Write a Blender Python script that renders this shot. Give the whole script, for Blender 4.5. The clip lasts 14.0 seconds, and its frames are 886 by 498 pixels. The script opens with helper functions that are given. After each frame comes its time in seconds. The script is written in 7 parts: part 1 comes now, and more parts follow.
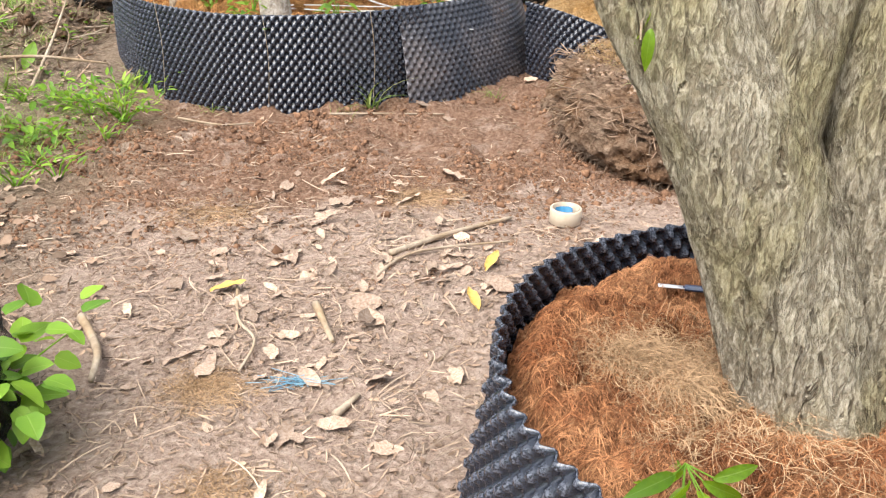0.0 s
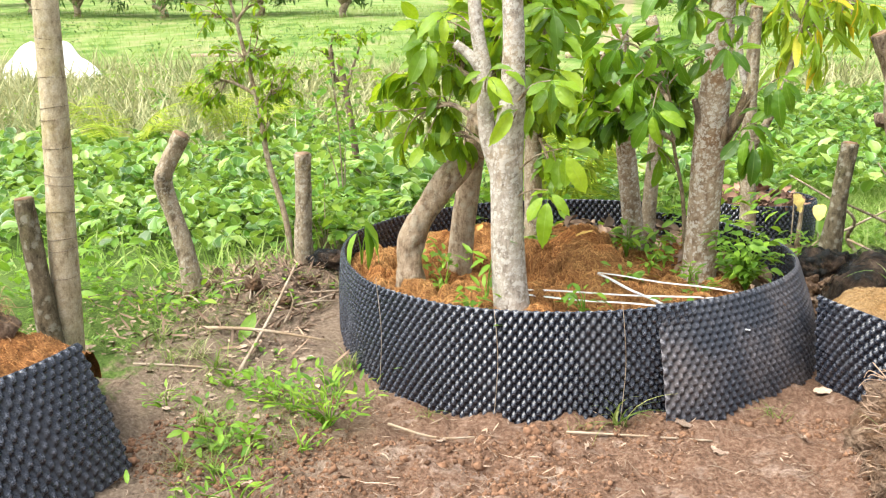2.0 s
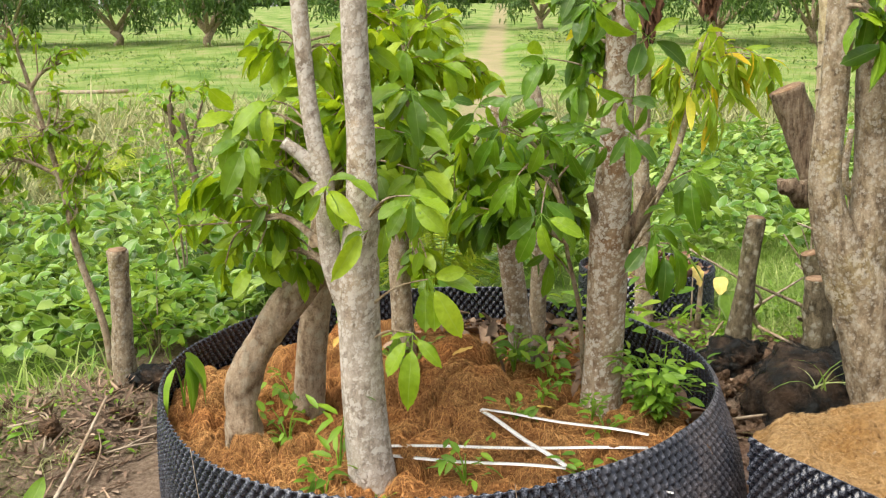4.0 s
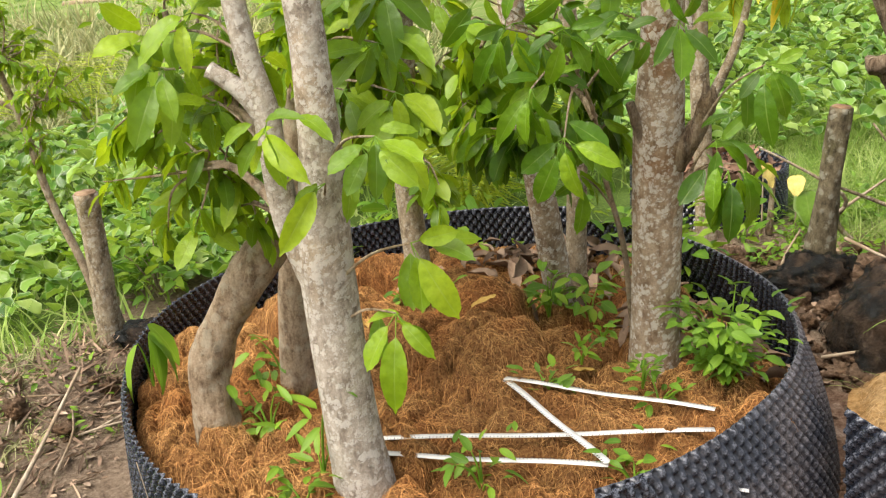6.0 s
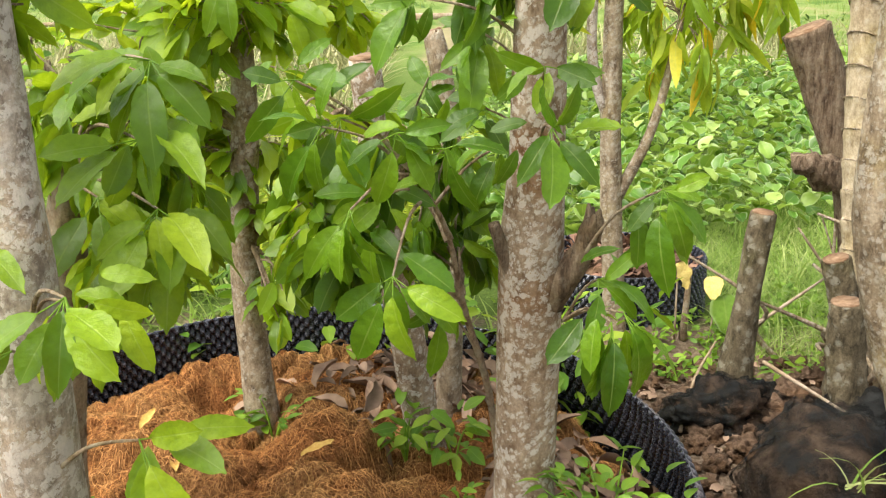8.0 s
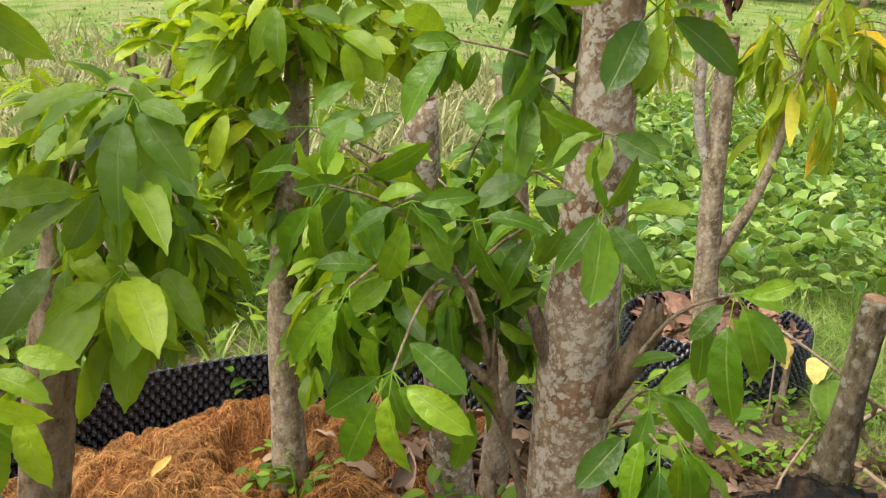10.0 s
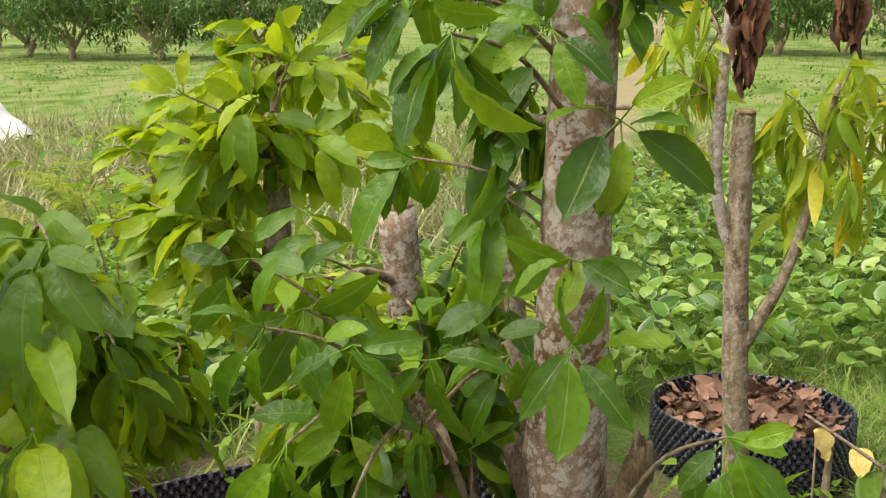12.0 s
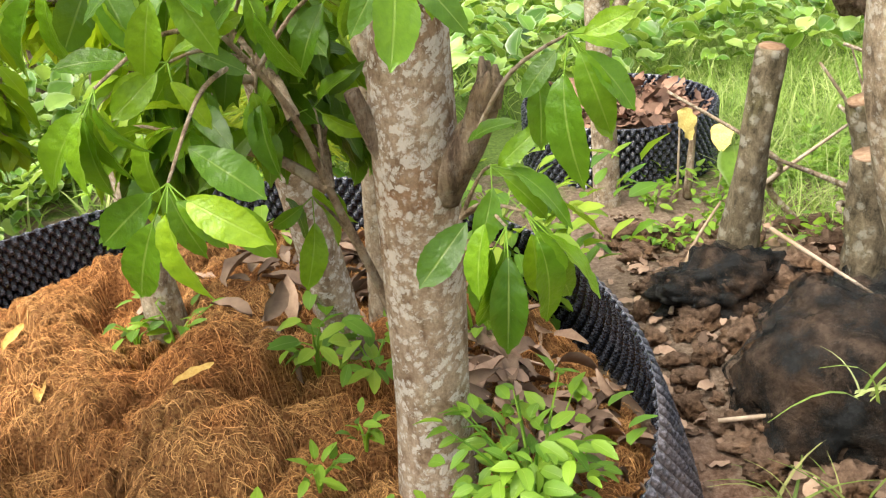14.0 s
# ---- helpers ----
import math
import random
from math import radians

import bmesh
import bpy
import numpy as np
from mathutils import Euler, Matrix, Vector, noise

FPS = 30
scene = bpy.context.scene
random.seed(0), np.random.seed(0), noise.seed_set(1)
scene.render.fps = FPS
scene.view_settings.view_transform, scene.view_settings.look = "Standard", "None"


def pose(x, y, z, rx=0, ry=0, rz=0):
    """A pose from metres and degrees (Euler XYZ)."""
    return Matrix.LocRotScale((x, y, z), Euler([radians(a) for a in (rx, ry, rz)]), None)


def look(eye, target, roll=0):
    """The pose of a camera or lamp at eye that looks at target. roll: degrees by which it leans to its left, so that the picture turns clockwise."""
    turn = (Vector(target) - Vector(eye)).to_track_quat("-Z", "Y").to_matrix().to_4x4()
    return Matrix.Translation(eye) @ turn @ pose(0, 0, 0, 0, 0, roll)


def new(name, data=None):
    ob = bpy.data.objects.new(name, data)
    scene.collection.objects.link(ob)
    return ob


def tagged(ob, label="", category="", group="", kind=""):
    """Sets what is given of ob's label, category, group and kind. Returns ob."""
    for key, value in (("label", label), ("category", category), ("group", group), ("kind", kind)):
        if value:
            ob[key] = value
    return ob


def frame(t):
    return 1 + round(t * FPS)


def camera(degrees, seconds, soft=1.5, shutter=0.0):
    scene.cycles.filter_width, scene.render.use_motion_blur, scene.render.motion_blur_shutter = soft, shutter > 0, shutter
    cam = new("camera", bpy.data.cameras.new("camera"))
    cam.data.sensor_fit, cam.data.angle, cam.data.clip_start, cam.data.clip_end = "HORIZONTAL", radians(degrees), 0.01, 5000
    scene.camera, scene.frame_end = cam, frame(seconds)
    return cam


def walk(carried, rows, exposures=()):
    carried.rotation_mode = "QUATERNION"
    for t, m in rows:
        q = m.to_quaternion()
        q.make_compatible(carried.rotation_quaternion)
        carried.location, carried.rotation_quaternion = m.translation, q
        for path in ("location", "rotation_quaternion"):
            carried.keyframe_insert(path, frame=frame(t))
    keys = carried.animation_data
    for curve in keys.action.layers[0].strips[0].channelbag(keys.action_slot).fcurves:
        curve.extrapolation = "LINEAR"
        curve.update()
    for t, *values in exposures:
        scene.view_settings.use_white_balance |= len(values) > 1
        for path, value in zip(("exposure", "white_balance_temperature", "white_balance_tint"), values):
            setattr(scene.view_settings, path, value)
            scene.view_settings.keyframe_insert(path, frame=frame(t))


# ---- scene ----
cam = camera(50.9, 14.0, 1.2)
PATH = [
    (0, (-0.244, 0.233, 1.352), (-0.055, 2.028, 0.49), 1.5),
    (0.5, (-0.206, 0.388, 1.377), (-0.18, 2.231, 0.601), 1.0),
    (1, (-0.231, 0.636, 1.417), (-0.315, 2.547, 0.832), 1.4),
    (1.5, (-0.259, 0.887, 1.471), (-0.472, 2.794, 0.909), 1.1),
    (2, (-0.287, 1.138, 1.51), (-0.598, 3.062, 1.061), 0.0),
    (2.5, (-0.295, 1.403, 1.55), (-0.499, 3.355, 1.165), 0.9),
    (3, (-0.332, 1.665, 1.602), (-0.452, 3.623, 1.215), 1.3),
    (3.2, (-0.359, 1.765, 1.648), (-0.427, 3.73, 1.282), 1.0),
    (5.3, (-0.11, 2.63, 1.755), (-0.211, 4.568, 1.269), -2.2),
    (5.5, (-0.12, 2.708, 1.752), (-0.251, 4.647, 1.279), -1.1),
    (6, (-0.13, 2.868, 1.721), (-0.327, 4.755, 1.087), -4.8),
    (6.5, (-0.055, 3.05, 1.72), (-0.236, 4.949, 1.119), -4.4),
    (7, (0.022, 3.255, 1.727), (-0.187, 5.16, 1.154), -1.9),
    (7.5, (0.079, 3.385, 1.73), (-0.099, 5.273, 1.092), -2.4),
    (8, (0.111, 3.554, 1.753), (0.053, 5.475, 1.199), -1.0),
    (8.2, (0.115, 3.641, 1.734), (0.028, 5.561, 1.18), -1.1),
    (10.3, (0.277, 3.921, 1.796), (-0.031, 5.835, 1.303), 2.6),
    (10.5, (0.294, 3.95, 1.8), (-0.016, 5.873, 1.348), 2.8),
    (11, (0.353, 4.019, 1.835), (0.049, 5.956, 1.443), 1.5),
    (11.5, (0.381, 4.075, 1.872), (0.099, 6.022, 1.514), 1.7),
    (12, (0.364, 4.099, 1.867), (-0.036, 6.021, 1.483), -0.3),
    (12.5, (0.382, 4.122, 1.784), (0.007, 6.024, 1.292), -3.1),
    (13, (0.412, 4.139, 1.699), (0.172, 6.006, 1.022), -3.8),
    (13.5, (0.417, 4.129, 1.666), (0.221, 5.962, 0.89), -3.2),
    (14, (0.427, 4.133, 1.635), (0.266, 5.93, 0.772), -4.7),
]
walk(cam, [(t, look(eye, target, roll)) for t, eye, target, roll in PATH],
     [(0.0, 1.41, 6320, 10), (0.5, 1.11, 6370, 8), (1.0, 1.19, 6370, 7), (1.5, 1.39, 6370, 7), (2.0, 1.63, 6370, 8), (2.5, 1.31, 6670, 9), (3.0, 1.12, 6720, 10), (5.5, 1.13, 6870, 10), (6.0, 1.21, 6870, 10),
      (7.0, 1.42, 6870, 12), (7.5, 1.42, 6870, 12), (8.0, 1.36, 6770, 11), (10.5, 1.05, 6870, 12), (11.0, 1.09, 6870, 12), (12.0, 0.85, 6870, 12), (13.0, 1.00, 6770, 11), (13.5, 1.34, 6820, 11), (14.0, 1.76, 6720, 12)])

# ---- light ----
world = bpy.data.worlds.new("world")
scene.world = world
world.use_nodes = True
wn = world.node_tree.nodes
sky = wn.new("ShaderNodeTexSky")
sky.sky_type = "NISHITA"
sky.sun_disc = False
sky.sun_elevation, sky.sun_rotation = radians(59), radians(234)
sky.air_density, sky.dust_density = 1.0, 3.5
cloud = wn.new("ShaderNodeHueSaturation")   # thin cloud greys the blue
cloud.inputs["Saturation"].default_value = 0.35
world.node_tree.links.new(sky.outputs[0], cloud.inputs["Color"])
world.node_tree.links.new(cloud.outputs[0], wn["Background"].inputs[0])
wn["Background"].inputs[1].default_value = 0.130
sun = new("sun", bpy.data.lights.new("sun", "SUN"))
sun.data.energy, sun.data.angle, sun.data.color = 2.1, radians(52), (1.0, 0.95, 0.86)
sun.matrix_world = look((-3.0, -2.2, 6.2), (0, 0, 0))

# ---- materials ----


def fac_ramp(nt, src, stops):
    r = nt.nodes.new("ShaderNodeValToRGB")
    while len(r.color_ramp.elements) < len(stops):
        r.color_ramp.elements.new(0.5)
    for e, (p, c) in zip(r.color_ramp.elements, stops):
        e.position, e.color = p, (*c, 1)
    nt.links.new(src, r.inputs[0])
    return r.outputs[0]


def noise_tex(nt, scale, detail=6, rough=0.6, stretch=None, coord="Object", dist=0.0):
    tc = nt.nodes.new("ShaderNodeTexCoord")
    src = tc.outputs[coord]
    if stretch:
        mp = nt.nodes.new("ShaderNodeMapping")
        mp.inputs["Scale"].default_value = stretch
        nt.links.new(src, mp.inputs[0])
        src = mp.outputs[0]
    n = nt.nodes.new("ShaderNodeTexNoise")
    n.inputs["Scale"].default_value, n.inputs["Detail"].default_value = scale, detail
    n.inputs["Roughness"].default_value, n.inputs["Distortion"].default_value = rough, dist
    nt.links.new(src, n.inputs["Vector"])
    return n.outputs["Fac"]


def mix(nt, fac, a, b, mode="MIX"):
    m = nt.nodes.new("ShaderNodeMix")
    m.data_type, m.blend_type = "RGBA", mode
    for sock, v in ((m.inputs[0], fac), (m.inputs[6], a), (m.inputs[7], b)):
        if isinstance(v, (int, float)):
            sock.default_value = v
        elif isinstance(v, tuple):
            sock.default_value = (*v, 1)
        else:
            nt.links.new(v, sock)
    return m.outputs[2]


def ramp01(nt, src, lo, hi):
    m = nt.nodes.new("ShaderNodeMapRange")
    m.interpolation_type = "SMOOTHSTEP"
    m.inputs[1].default_value, m.inputs[2].default_value = lo, hi
    nt.links.new(src, m.inputs[0])
    return m.outputs[0]


def maths(nt, op, a, b):
    m = nt.nodes.new("ShaderNodeMath")
    m.operation = op
    for sock, v in ((m.inputs[0], a), (m.inputs[1], b)):
        if isinstance(v, (int, float)):
            sock.default_value = v
        else:
            nt.links.new(v, sock)
    return m.outputs[0]


def base_mat(name, rough=0.8, spec=0.3):
    m = bpy.data.materials.new(name)
    m.use_nodes = True
    b = m.node_tree.nodes["Principled BSDF"]
    b.inputs["Roughness"].default_value = rough
    b.inputs["Specular IOR Level"].default_value = spec
    return m, m.node_tree, b


def bump(nt, b, src, strength, dist):
    n = nt.nodes.new("ShaderNodeBump")
    n.inputs["Strength"].default_value, n.inputs["Distance"].default_value = strength, dist
    nt.links.new(src, n.inputs["Height"])
    nt.links.new(n.outputs[0], b.inputs["Normal"])


def grain_mat(name, stops, scale, rough=0.85, spec=0.25, stretch=None, big=None, bscale=2.0, bstr=0.5, bdist=0.01, coord="Object", vary=0.0, island=False):
    """Two scales of noise: a grain ramp, and a broad stain that multiplies it."""
    m, nt, b = base_mat(name, rough, spec)
    n1 = noise_tex(nt, scale, 8, 0.65, stretch, coord)
    col = fac_ramp(nt, n1, stops)
    n2 = noise_tex(nt, bscale, 4, 0.6, None, coord)
    if big:
        col = mix(nt, ramp01(nt, n2, 0.4, 0.65), col, big, "MULTIPLY")
    if vary or island:
        if island:
            rnd = nt.nodes.new("ShaderNodeNewGeometry").outputs["Random Per Island"]
        else:
            rnd = nt.nodes.new("ShaderNodeObjectInfo").outputs["Random"]
        v = fac_ramp(nt, rnd, [(0, (1 - vary,) * 3), (1, (1 + vary,) * 3)])
        col = mix(nt, 1.0, col, v, "MULTIPLY")
    nt.links.new(col, b.inputs["Base Color"])
    bump(nt, b, n1, bstr, bdist)
    return m


def leaf_mat(name, stops, trans=0.35, rough=0.38, island=False, tcol=(0.30, 0.45, 0.04), rim=0.0):
    """A leaf: colour varies from leaf to leaf, paler midrib veins, some light through the blade."""
    m, nt, b = base_mat(name, rough, 0.36)
    if island:
        rnd = nt.nodes.new("ShaderNodeNewGeometry").outputs["Random Per Island"]
    else:
        rnd = nt.nodes.new("ShaderNodeObjectInfo").outputs["Random"]
    col = fac_ramp(nt, rnd, stops)
    n = noise_tex(nt, 9.0, 4, 0.6, None, "Object")
    col = mix(nt, 1.0, col, fac_ramp(nt, n, [(0.3, (0.75, 0.8, 0.75)), (0.7, (1.2, 1.15, 1.1))]), "MULTIPLY")
    uv = nt.nodes.new("ShaderNodeUVMap")
    sep = nt.nodes.new("ShaderNodeSeparateXYZ")
    nt.links.new(uv.outputs[0], sep.inputs[0])
    across = maths(nt, "ABSOLUTE", maths(nt, "SUBTRACT", sep.outputs[0], 0.5), 0)
    rib = ramp01(nt, across, 0.040, 0.010)
    vein = maths(nt, "SINE", maths(nt, "MULTIPLY", maths(nt, "SUBTRACT", sep.outputs[1], maths(nt, "MULTIPLY", across, 0.35)), 75.0), 0)
    veinm = ramp01(nt, vein, 0.75, 1.0)
    col = mix(nt, maths(nt, "MULTIPLY", veinm, 0.03), col, (0.30, 0.42, 0.08))
    col = mix(nt, maths(nt, "MULTIPLY", rib, 0.30), col, (0.38, 0.48, 0.12))
    # pale blade edge, strengthened to paint in highlights on cupped rims
    if rim:
        col = mix(nt, maths(nt, "MULTIPLY", ramp01(nt, across, 0.36, 0.49), rim), col, (0.52, 0.62, 0.34))
    nt.links.new(col, b.inputs["Base Color"])
    bump(nt, b, maths(nt, "ADD", maths(nt, "MULTIPLY", vein, 0.025), maths(nt, "ADD", n, maths(nt, "MULTIPLY", rib, -0.2))), 0.38, 0.008)
    t = nt.nodes.new("ShaderNodeBsdfTranslucent")
    nt.links.new(mix(nt, 0.55, col, tcol), t.inputs[0])
    ms = nt.nodes.new("ShaderNodeMixShader")
    ms.inputs[0].default_value = trans
    nt.links.new(b.outputs[0], ms.inputs[1])
    nt.links.new(t.outputs[0], ms.inputs[2])
    nt.links.new(ms.outputs[0], nt.nodes["Material Output"].inputs[0])
    return m


def cracked_bark():
    """Old bark: pale short flakes that run up the stem, parted by dark broken fissures."""
    m, nt, b = base_mat("rough_bark", 0.92, 0.12)
    n1 = noise_tex(nt, 72.0, 5, 0.72, (1, 1, 0.34), dist=0.8)
    n6 = noise_tex(nt, 36.0, 4, 0.65, (1, 1, 0.26), dist=0.7)
    n2 = noise_tex(nt, 170.0, 5, 0.75, (1, 1, 0.4))
    n3 = noise_tex(nt, 5.0, 5, 0.6, (1, 1, 0.6))
    n5 = noise_tex(nt, 11.0, 4, 0.6, (1, 1, 0.5))
    flake = ramp01(nt, n1, 0.40, 0.52)
    deep = maths(nt, "MULTIPLY", ramp01(nt, n6, 0.43, 0.36), ramp01(nt, n5, 0.38, 0.55))
    col = fac_ramp(nt, n2, [(0.30, (0.30, 0.245, 0.165)), (0.5, (0.52, 0.45, 0.335)), (0.70, (0.76, 0.69, 0.56))])
    col = mix(nt, ramp01(nt, n3, 0.42, 0.62), col, (0.84, 0.83, 0.66), "MULTIPLY")
    col = mix(nt, flake, mix(nt, 0.48, col, (0.19, 0.14, 0.085)), col)
    col = mix(nt, maths(nt, "MULTIPLY", deep, 0.75), col, (0.09, 0.062, 0.036))
    nt.links.new(col, b.inputs["Base Color"])
    n4 = noise_tex(nt, 26.0, 8, 0.7, (1, 1, 0.3), dist=0.4)
    relief = maths(nt, "ADD", maths(nt, "MULTIPLY", flake, 0.7), maths(nt, "ADD", maths(nt, "MULTIPLY", n2, 0.6), maths(nt, "MULTIPLY", n4, 1.6)))
    bump(nt, b, maths(nt, "SUBTRACT", relief, maths(nt, "MULTIPLY", deep, 1.5)), 1.0, 0.018)
    return m


def ground_mat():
    m, nt, b = base_mat("trampled_earth", 0.95, 0.12)
    pos = nt.nodes.new("ShaderNodeNewGeometry").outputs["Position"]
    sep = nt.nodes.new("ShaderNodeSeparateXYZ")
    nt.links.new(pos, sep.inputs[0])
    x, y = sep.outputs[0], sep.outputs[1]
    fine = noise_tex(nt, 55.0, 8, 0.7)
    mid = noise_tex(nt, 6.0, 6, 0.65)
    broad = noise_tex(nt, 1.1, 4, 0.55)
    pale = fac_ramp(nt, fine, [(0.28, (0.16, 0.106, 0.077)), (0.5, (0.345, 0.253, 0.198)), (0.74, (0.54, 0.435, 0.355))])
    red = fac_ramp(nt, fine, [(0.28, (0.065, 0.034, 0.021)), (0.5, (0.200, 0.117, 0.076)), (0.76, (0.40, 0.28, 0.205))])
    # loose red crumbs lie in a belt in front of the large planter
    belt = maths(nt, "MULTIPLY", maths(nt, "MULTIPLY", ramp01(nt, y, 2.9, 3.7), ramp01(nt, y, 6.9, 6.1)), maths(nt, "MULTIPLY", ramp01(nt, x, -1.85, -1.25), ramp01(nt, x, 2.9, 1.9)))
    wob = maths(nt, "ADD", maths(nt, "MULTIPLY", mid, 0.9), maths(nt, "MULTIPLY", broad, 0.6))
    col = mix(nt, ramp01(nt, maths(nt, "MULTIPLY", wob, maths(nt, "ADD", belt, 0.45)), 0.78, 1.02), pale, red)
    col = mix(nt, maths(nt, "MULTIPLY", ramp01(nt, mid, 0.56, 0.68), 0.45), col, (0.42, 0.33, 0.27))
    # browner soil; shade on the ground left of the path is painted into it
    dark = fac_ramp(nt, fine, [(0.28, (0.07, 0.048, 0.030)), (0.5, (0.19, 0.140, 0.096)), (0.76, (0.36, 0.285, 0.21))])
    beside = maths(nt, "MULTIPLY", ramp01(nt, maths(nt, "ADD", x, maths(nt, "MULTIPLY", wob, 0.5)), -0.45, -1.15), ramp01(nt, y, 1.9, 2.9))
    beside = maths(nt, "MAXIMUM", beside, ramp01(nt, maths(nt, "ADD", y, mid), 6.3, 7.1))
    col = mix(nt, maths(nt, "MULTIPLY", beside, 0.85), col, dark)
    # thin grass away from the trampled part
    grass = fac_ramp(nt, fine, [(0.25, (0.035, 0.06, 0.014)), (0.55, (0.12, 0.19, 0.04)), (0.8, (0.28, 0.32, 0.09))])
    far = fac_ramp(nt, broad, [(0.36, (0.09, 0.17, 0.03)), (0.47, (0.17, 0.25, 0.06)), (0.55, (0.21, 0.27, 0.085)), (0.64, (0.27, 0.27, 0.12))])
    gm = maths(nt, "ADD", ramp01(nt, y, 7.2, 9.2), ramp01(nt, maths(nt, "ADD", x, maths(nt, "MULTIPLY", wob, -0.9)), -2.6, -3.6))
    gx, gy = maths(nt, "ADD", x, 0.2), maths(nt, "SUBTRACT", y, 4.0)
    away = maths(nt, "SQRT", maths(nt, "ADD", maths(nt, "MULTIPLY", gx, gx), maths(nt, "MULTIPLY", gy, gy)), 0)
    gm = maths(nt, "ADD", gm, ramp01(nt, maths(nt, "ADD", away, maths(nt, "MULTIPLY", maths(nt, "SUBTRACT", broad, 0.5), 2.5)), 4.6, 6.0))
    gm = ramp01(nt, maths(nt, "ADD", gm, maths(nt, "MULTIPLY", maths(nt, "SUBTRACT", mid, 0.5), 1.6)), 0.3, 0.7)
    col = mix(nt, gm, col, grass)
    fm = ramp01(nt, y, 15.5, 21.0)
    col = mix(nt, fm, col, far)
    # the bare earth track up the orchard
    tx = maths(nt, "SUBTRACT", x, maths(nt, "MULTIPLY", maths(nt, "SUBTRACT", y, 24.0), 0.04))
    tr = maths(nt, "MULTIPLY", ramp01(nt, maths(nt, "ADD", maths(nt, "ABSOLUTE", tx, 0), maths(nt, "MULTIPLY", mid, 0.5)), 0.85, 0.5), ramp01(nt, y, 17.0, 19.0))
    col = mix(nt, maths(nt, "MULTIPLY", tr, 0.6), col, (0.36, 0.26, 0.18))
    nt.links.new(col, b.inputs["Base Color"])
    bump(nt, b, maths(nt, "ADD", fine, maths(nt, "MULTIPLY", mid, 0.8)), 1.0, 0.022)
    return m


def plastic_mat(name="black_dimpled_plastic", dusty=0.10, at=0.70, gloss=0.25):
    m, nt, b = base_mat(name, 0.32, 0.6)
    n1 = noise_tex(nt, 2.2, 6, 0.6)
    n2 = noise_tex(nt, 160.0, 3, 0.7)
    dust = ramp01(nt, maths(nt, "ADD", maths(nt, "MULTIPLY", n1, 0.8), maths(nt, "MULTIPLY", n2, 0.35)), at - 0.1, at + 0.16)
    # sky highlights on the dimple crests, painted in as speckled blue-grey colour
    pt = ramp01(nt, nt.nodes.new("ShaderNodeNewGeometry").outputs["Pointiness"], 0.5, 0.58)
    glint_paint = maths(nt, "MULTIPLY", pt, ramp01(nt, n2, 0.42, 0.62))
    col = mix(nt, maths(nt, "MULTIPLY", dust, dusty), (0.012, 0.015, 0.024), (0.27, 0.21, 0.18))
    col = mix(nt, maths(nt, "MULTIPLY", glint_paint, 0.28), col, (0.34, 0.36, 0.43))
    nt.links.new(col, b.inputs["Base Color"])
    nt.links.new(fac_ramp(nt, dust, [(0, (gloss,) * 3), (1, (0.6,) * 3)]), b.inputs["Roughness"])
    bump(nt, b, n2, 0.10, 0.003)
    return m


def bark_mat(name, dark, mid, pale, lichen, lich_amt=0.5, scale=26.0, deep=0.010, stretch=0.5, blot=52.0, stain=(1.05, 0.80, 0.55), cover=0.55):
    """Bark with fine grain, fissures along the stem, pale blotches of lichen and rusty stains."""
    m, nt, b = base_mat(name, 0.88, 0.2)
    n1 = noise_tex(nt, scale, 9, 0.72, (1, 1, stretch))
    col = fac_ramp(nt, n1, [(0.37, dark), (0.49, mid), (0.63, pale)])
    warp = noise_tex(nt, 70.0, 5, 0.7)
    tc = nt.nodes.new("ShaderNodeTexCoord")
    wv = nt.nodes.new("ShaderNodeVectorMath")
    wv.operation = "ADD"
    nt.links.new(tc.outputs["Object"], wv.inputs[0])
    sc = nt.nodes.new("ShaderNodeVectorMath")
    sc.operation = "SCALE"
    sc.inputs[3].default_value = 0.050
    cmb = nt.nodes.new("ShaderNodeCombineXYZ")
    for k in range(3):
        nt.links.new(warp, cmb.inputs[k])
    nt.links.new(cmb.outputs[0], sc.inputs[0])
    nt.links.new(sc.outputs[0], wv.inputs[1])
    vo = nt.nodes.new("ShaderNodeTexVoronoi")
    vo.inputs["Scale"].default_value = blot
    nt.links.new(wv.outputs[0], vo.inputs["Vector"])
    own = nt.nodes.new("ShaderNodeSeparateColor")
    nt.links.new(vo.outputs["Color"], own.inputs[0])
    n2 = maths(nt, "SUBTRACT", maths(nt, "MULTIPLY", own.outputs[0], cover), vo.outputs["Distance"])
    n3 = noise_tex(nt, 3.2, 4, 0.55)
    n4 = noise_tex(nt, 140.0, 4, 0.7)
    col = mix(nt, 1.0, col, fac_ramp(nt, n4, [(0.3, (0.72, 0.72, 0.72)), (0.7, (1.22, 1.22, 1.22))]), "MULTIPLY")
    lm = ramp01(nt, maths(nt, "ADD", n2, maths(nt, "MULTIPLY", maths(nt, "SUBTRACT", n3, 0.5), 0.9)), -0.16, 0.20)
    col = mix(nt, ramp01(nt, n3, 0.50, 0.66), col, stain, "MULTIPLY")
    col = mix(nt, maths(nt, "MULTIPLY", lm, lich_amt), col, lichen)
    nt.links.new(col, b.inputs["Base Color"])
    bump(nt, b, maths(nt, "ADD", maths(nt, "ADD", maths(nt, "MULTIPLY", n1, 1.5), maths(nt, "MULTIPLY", lm, 0.12)), maths(nt, "MULTIPLY", n4, 0.15)), 0.9, deep)
    return m


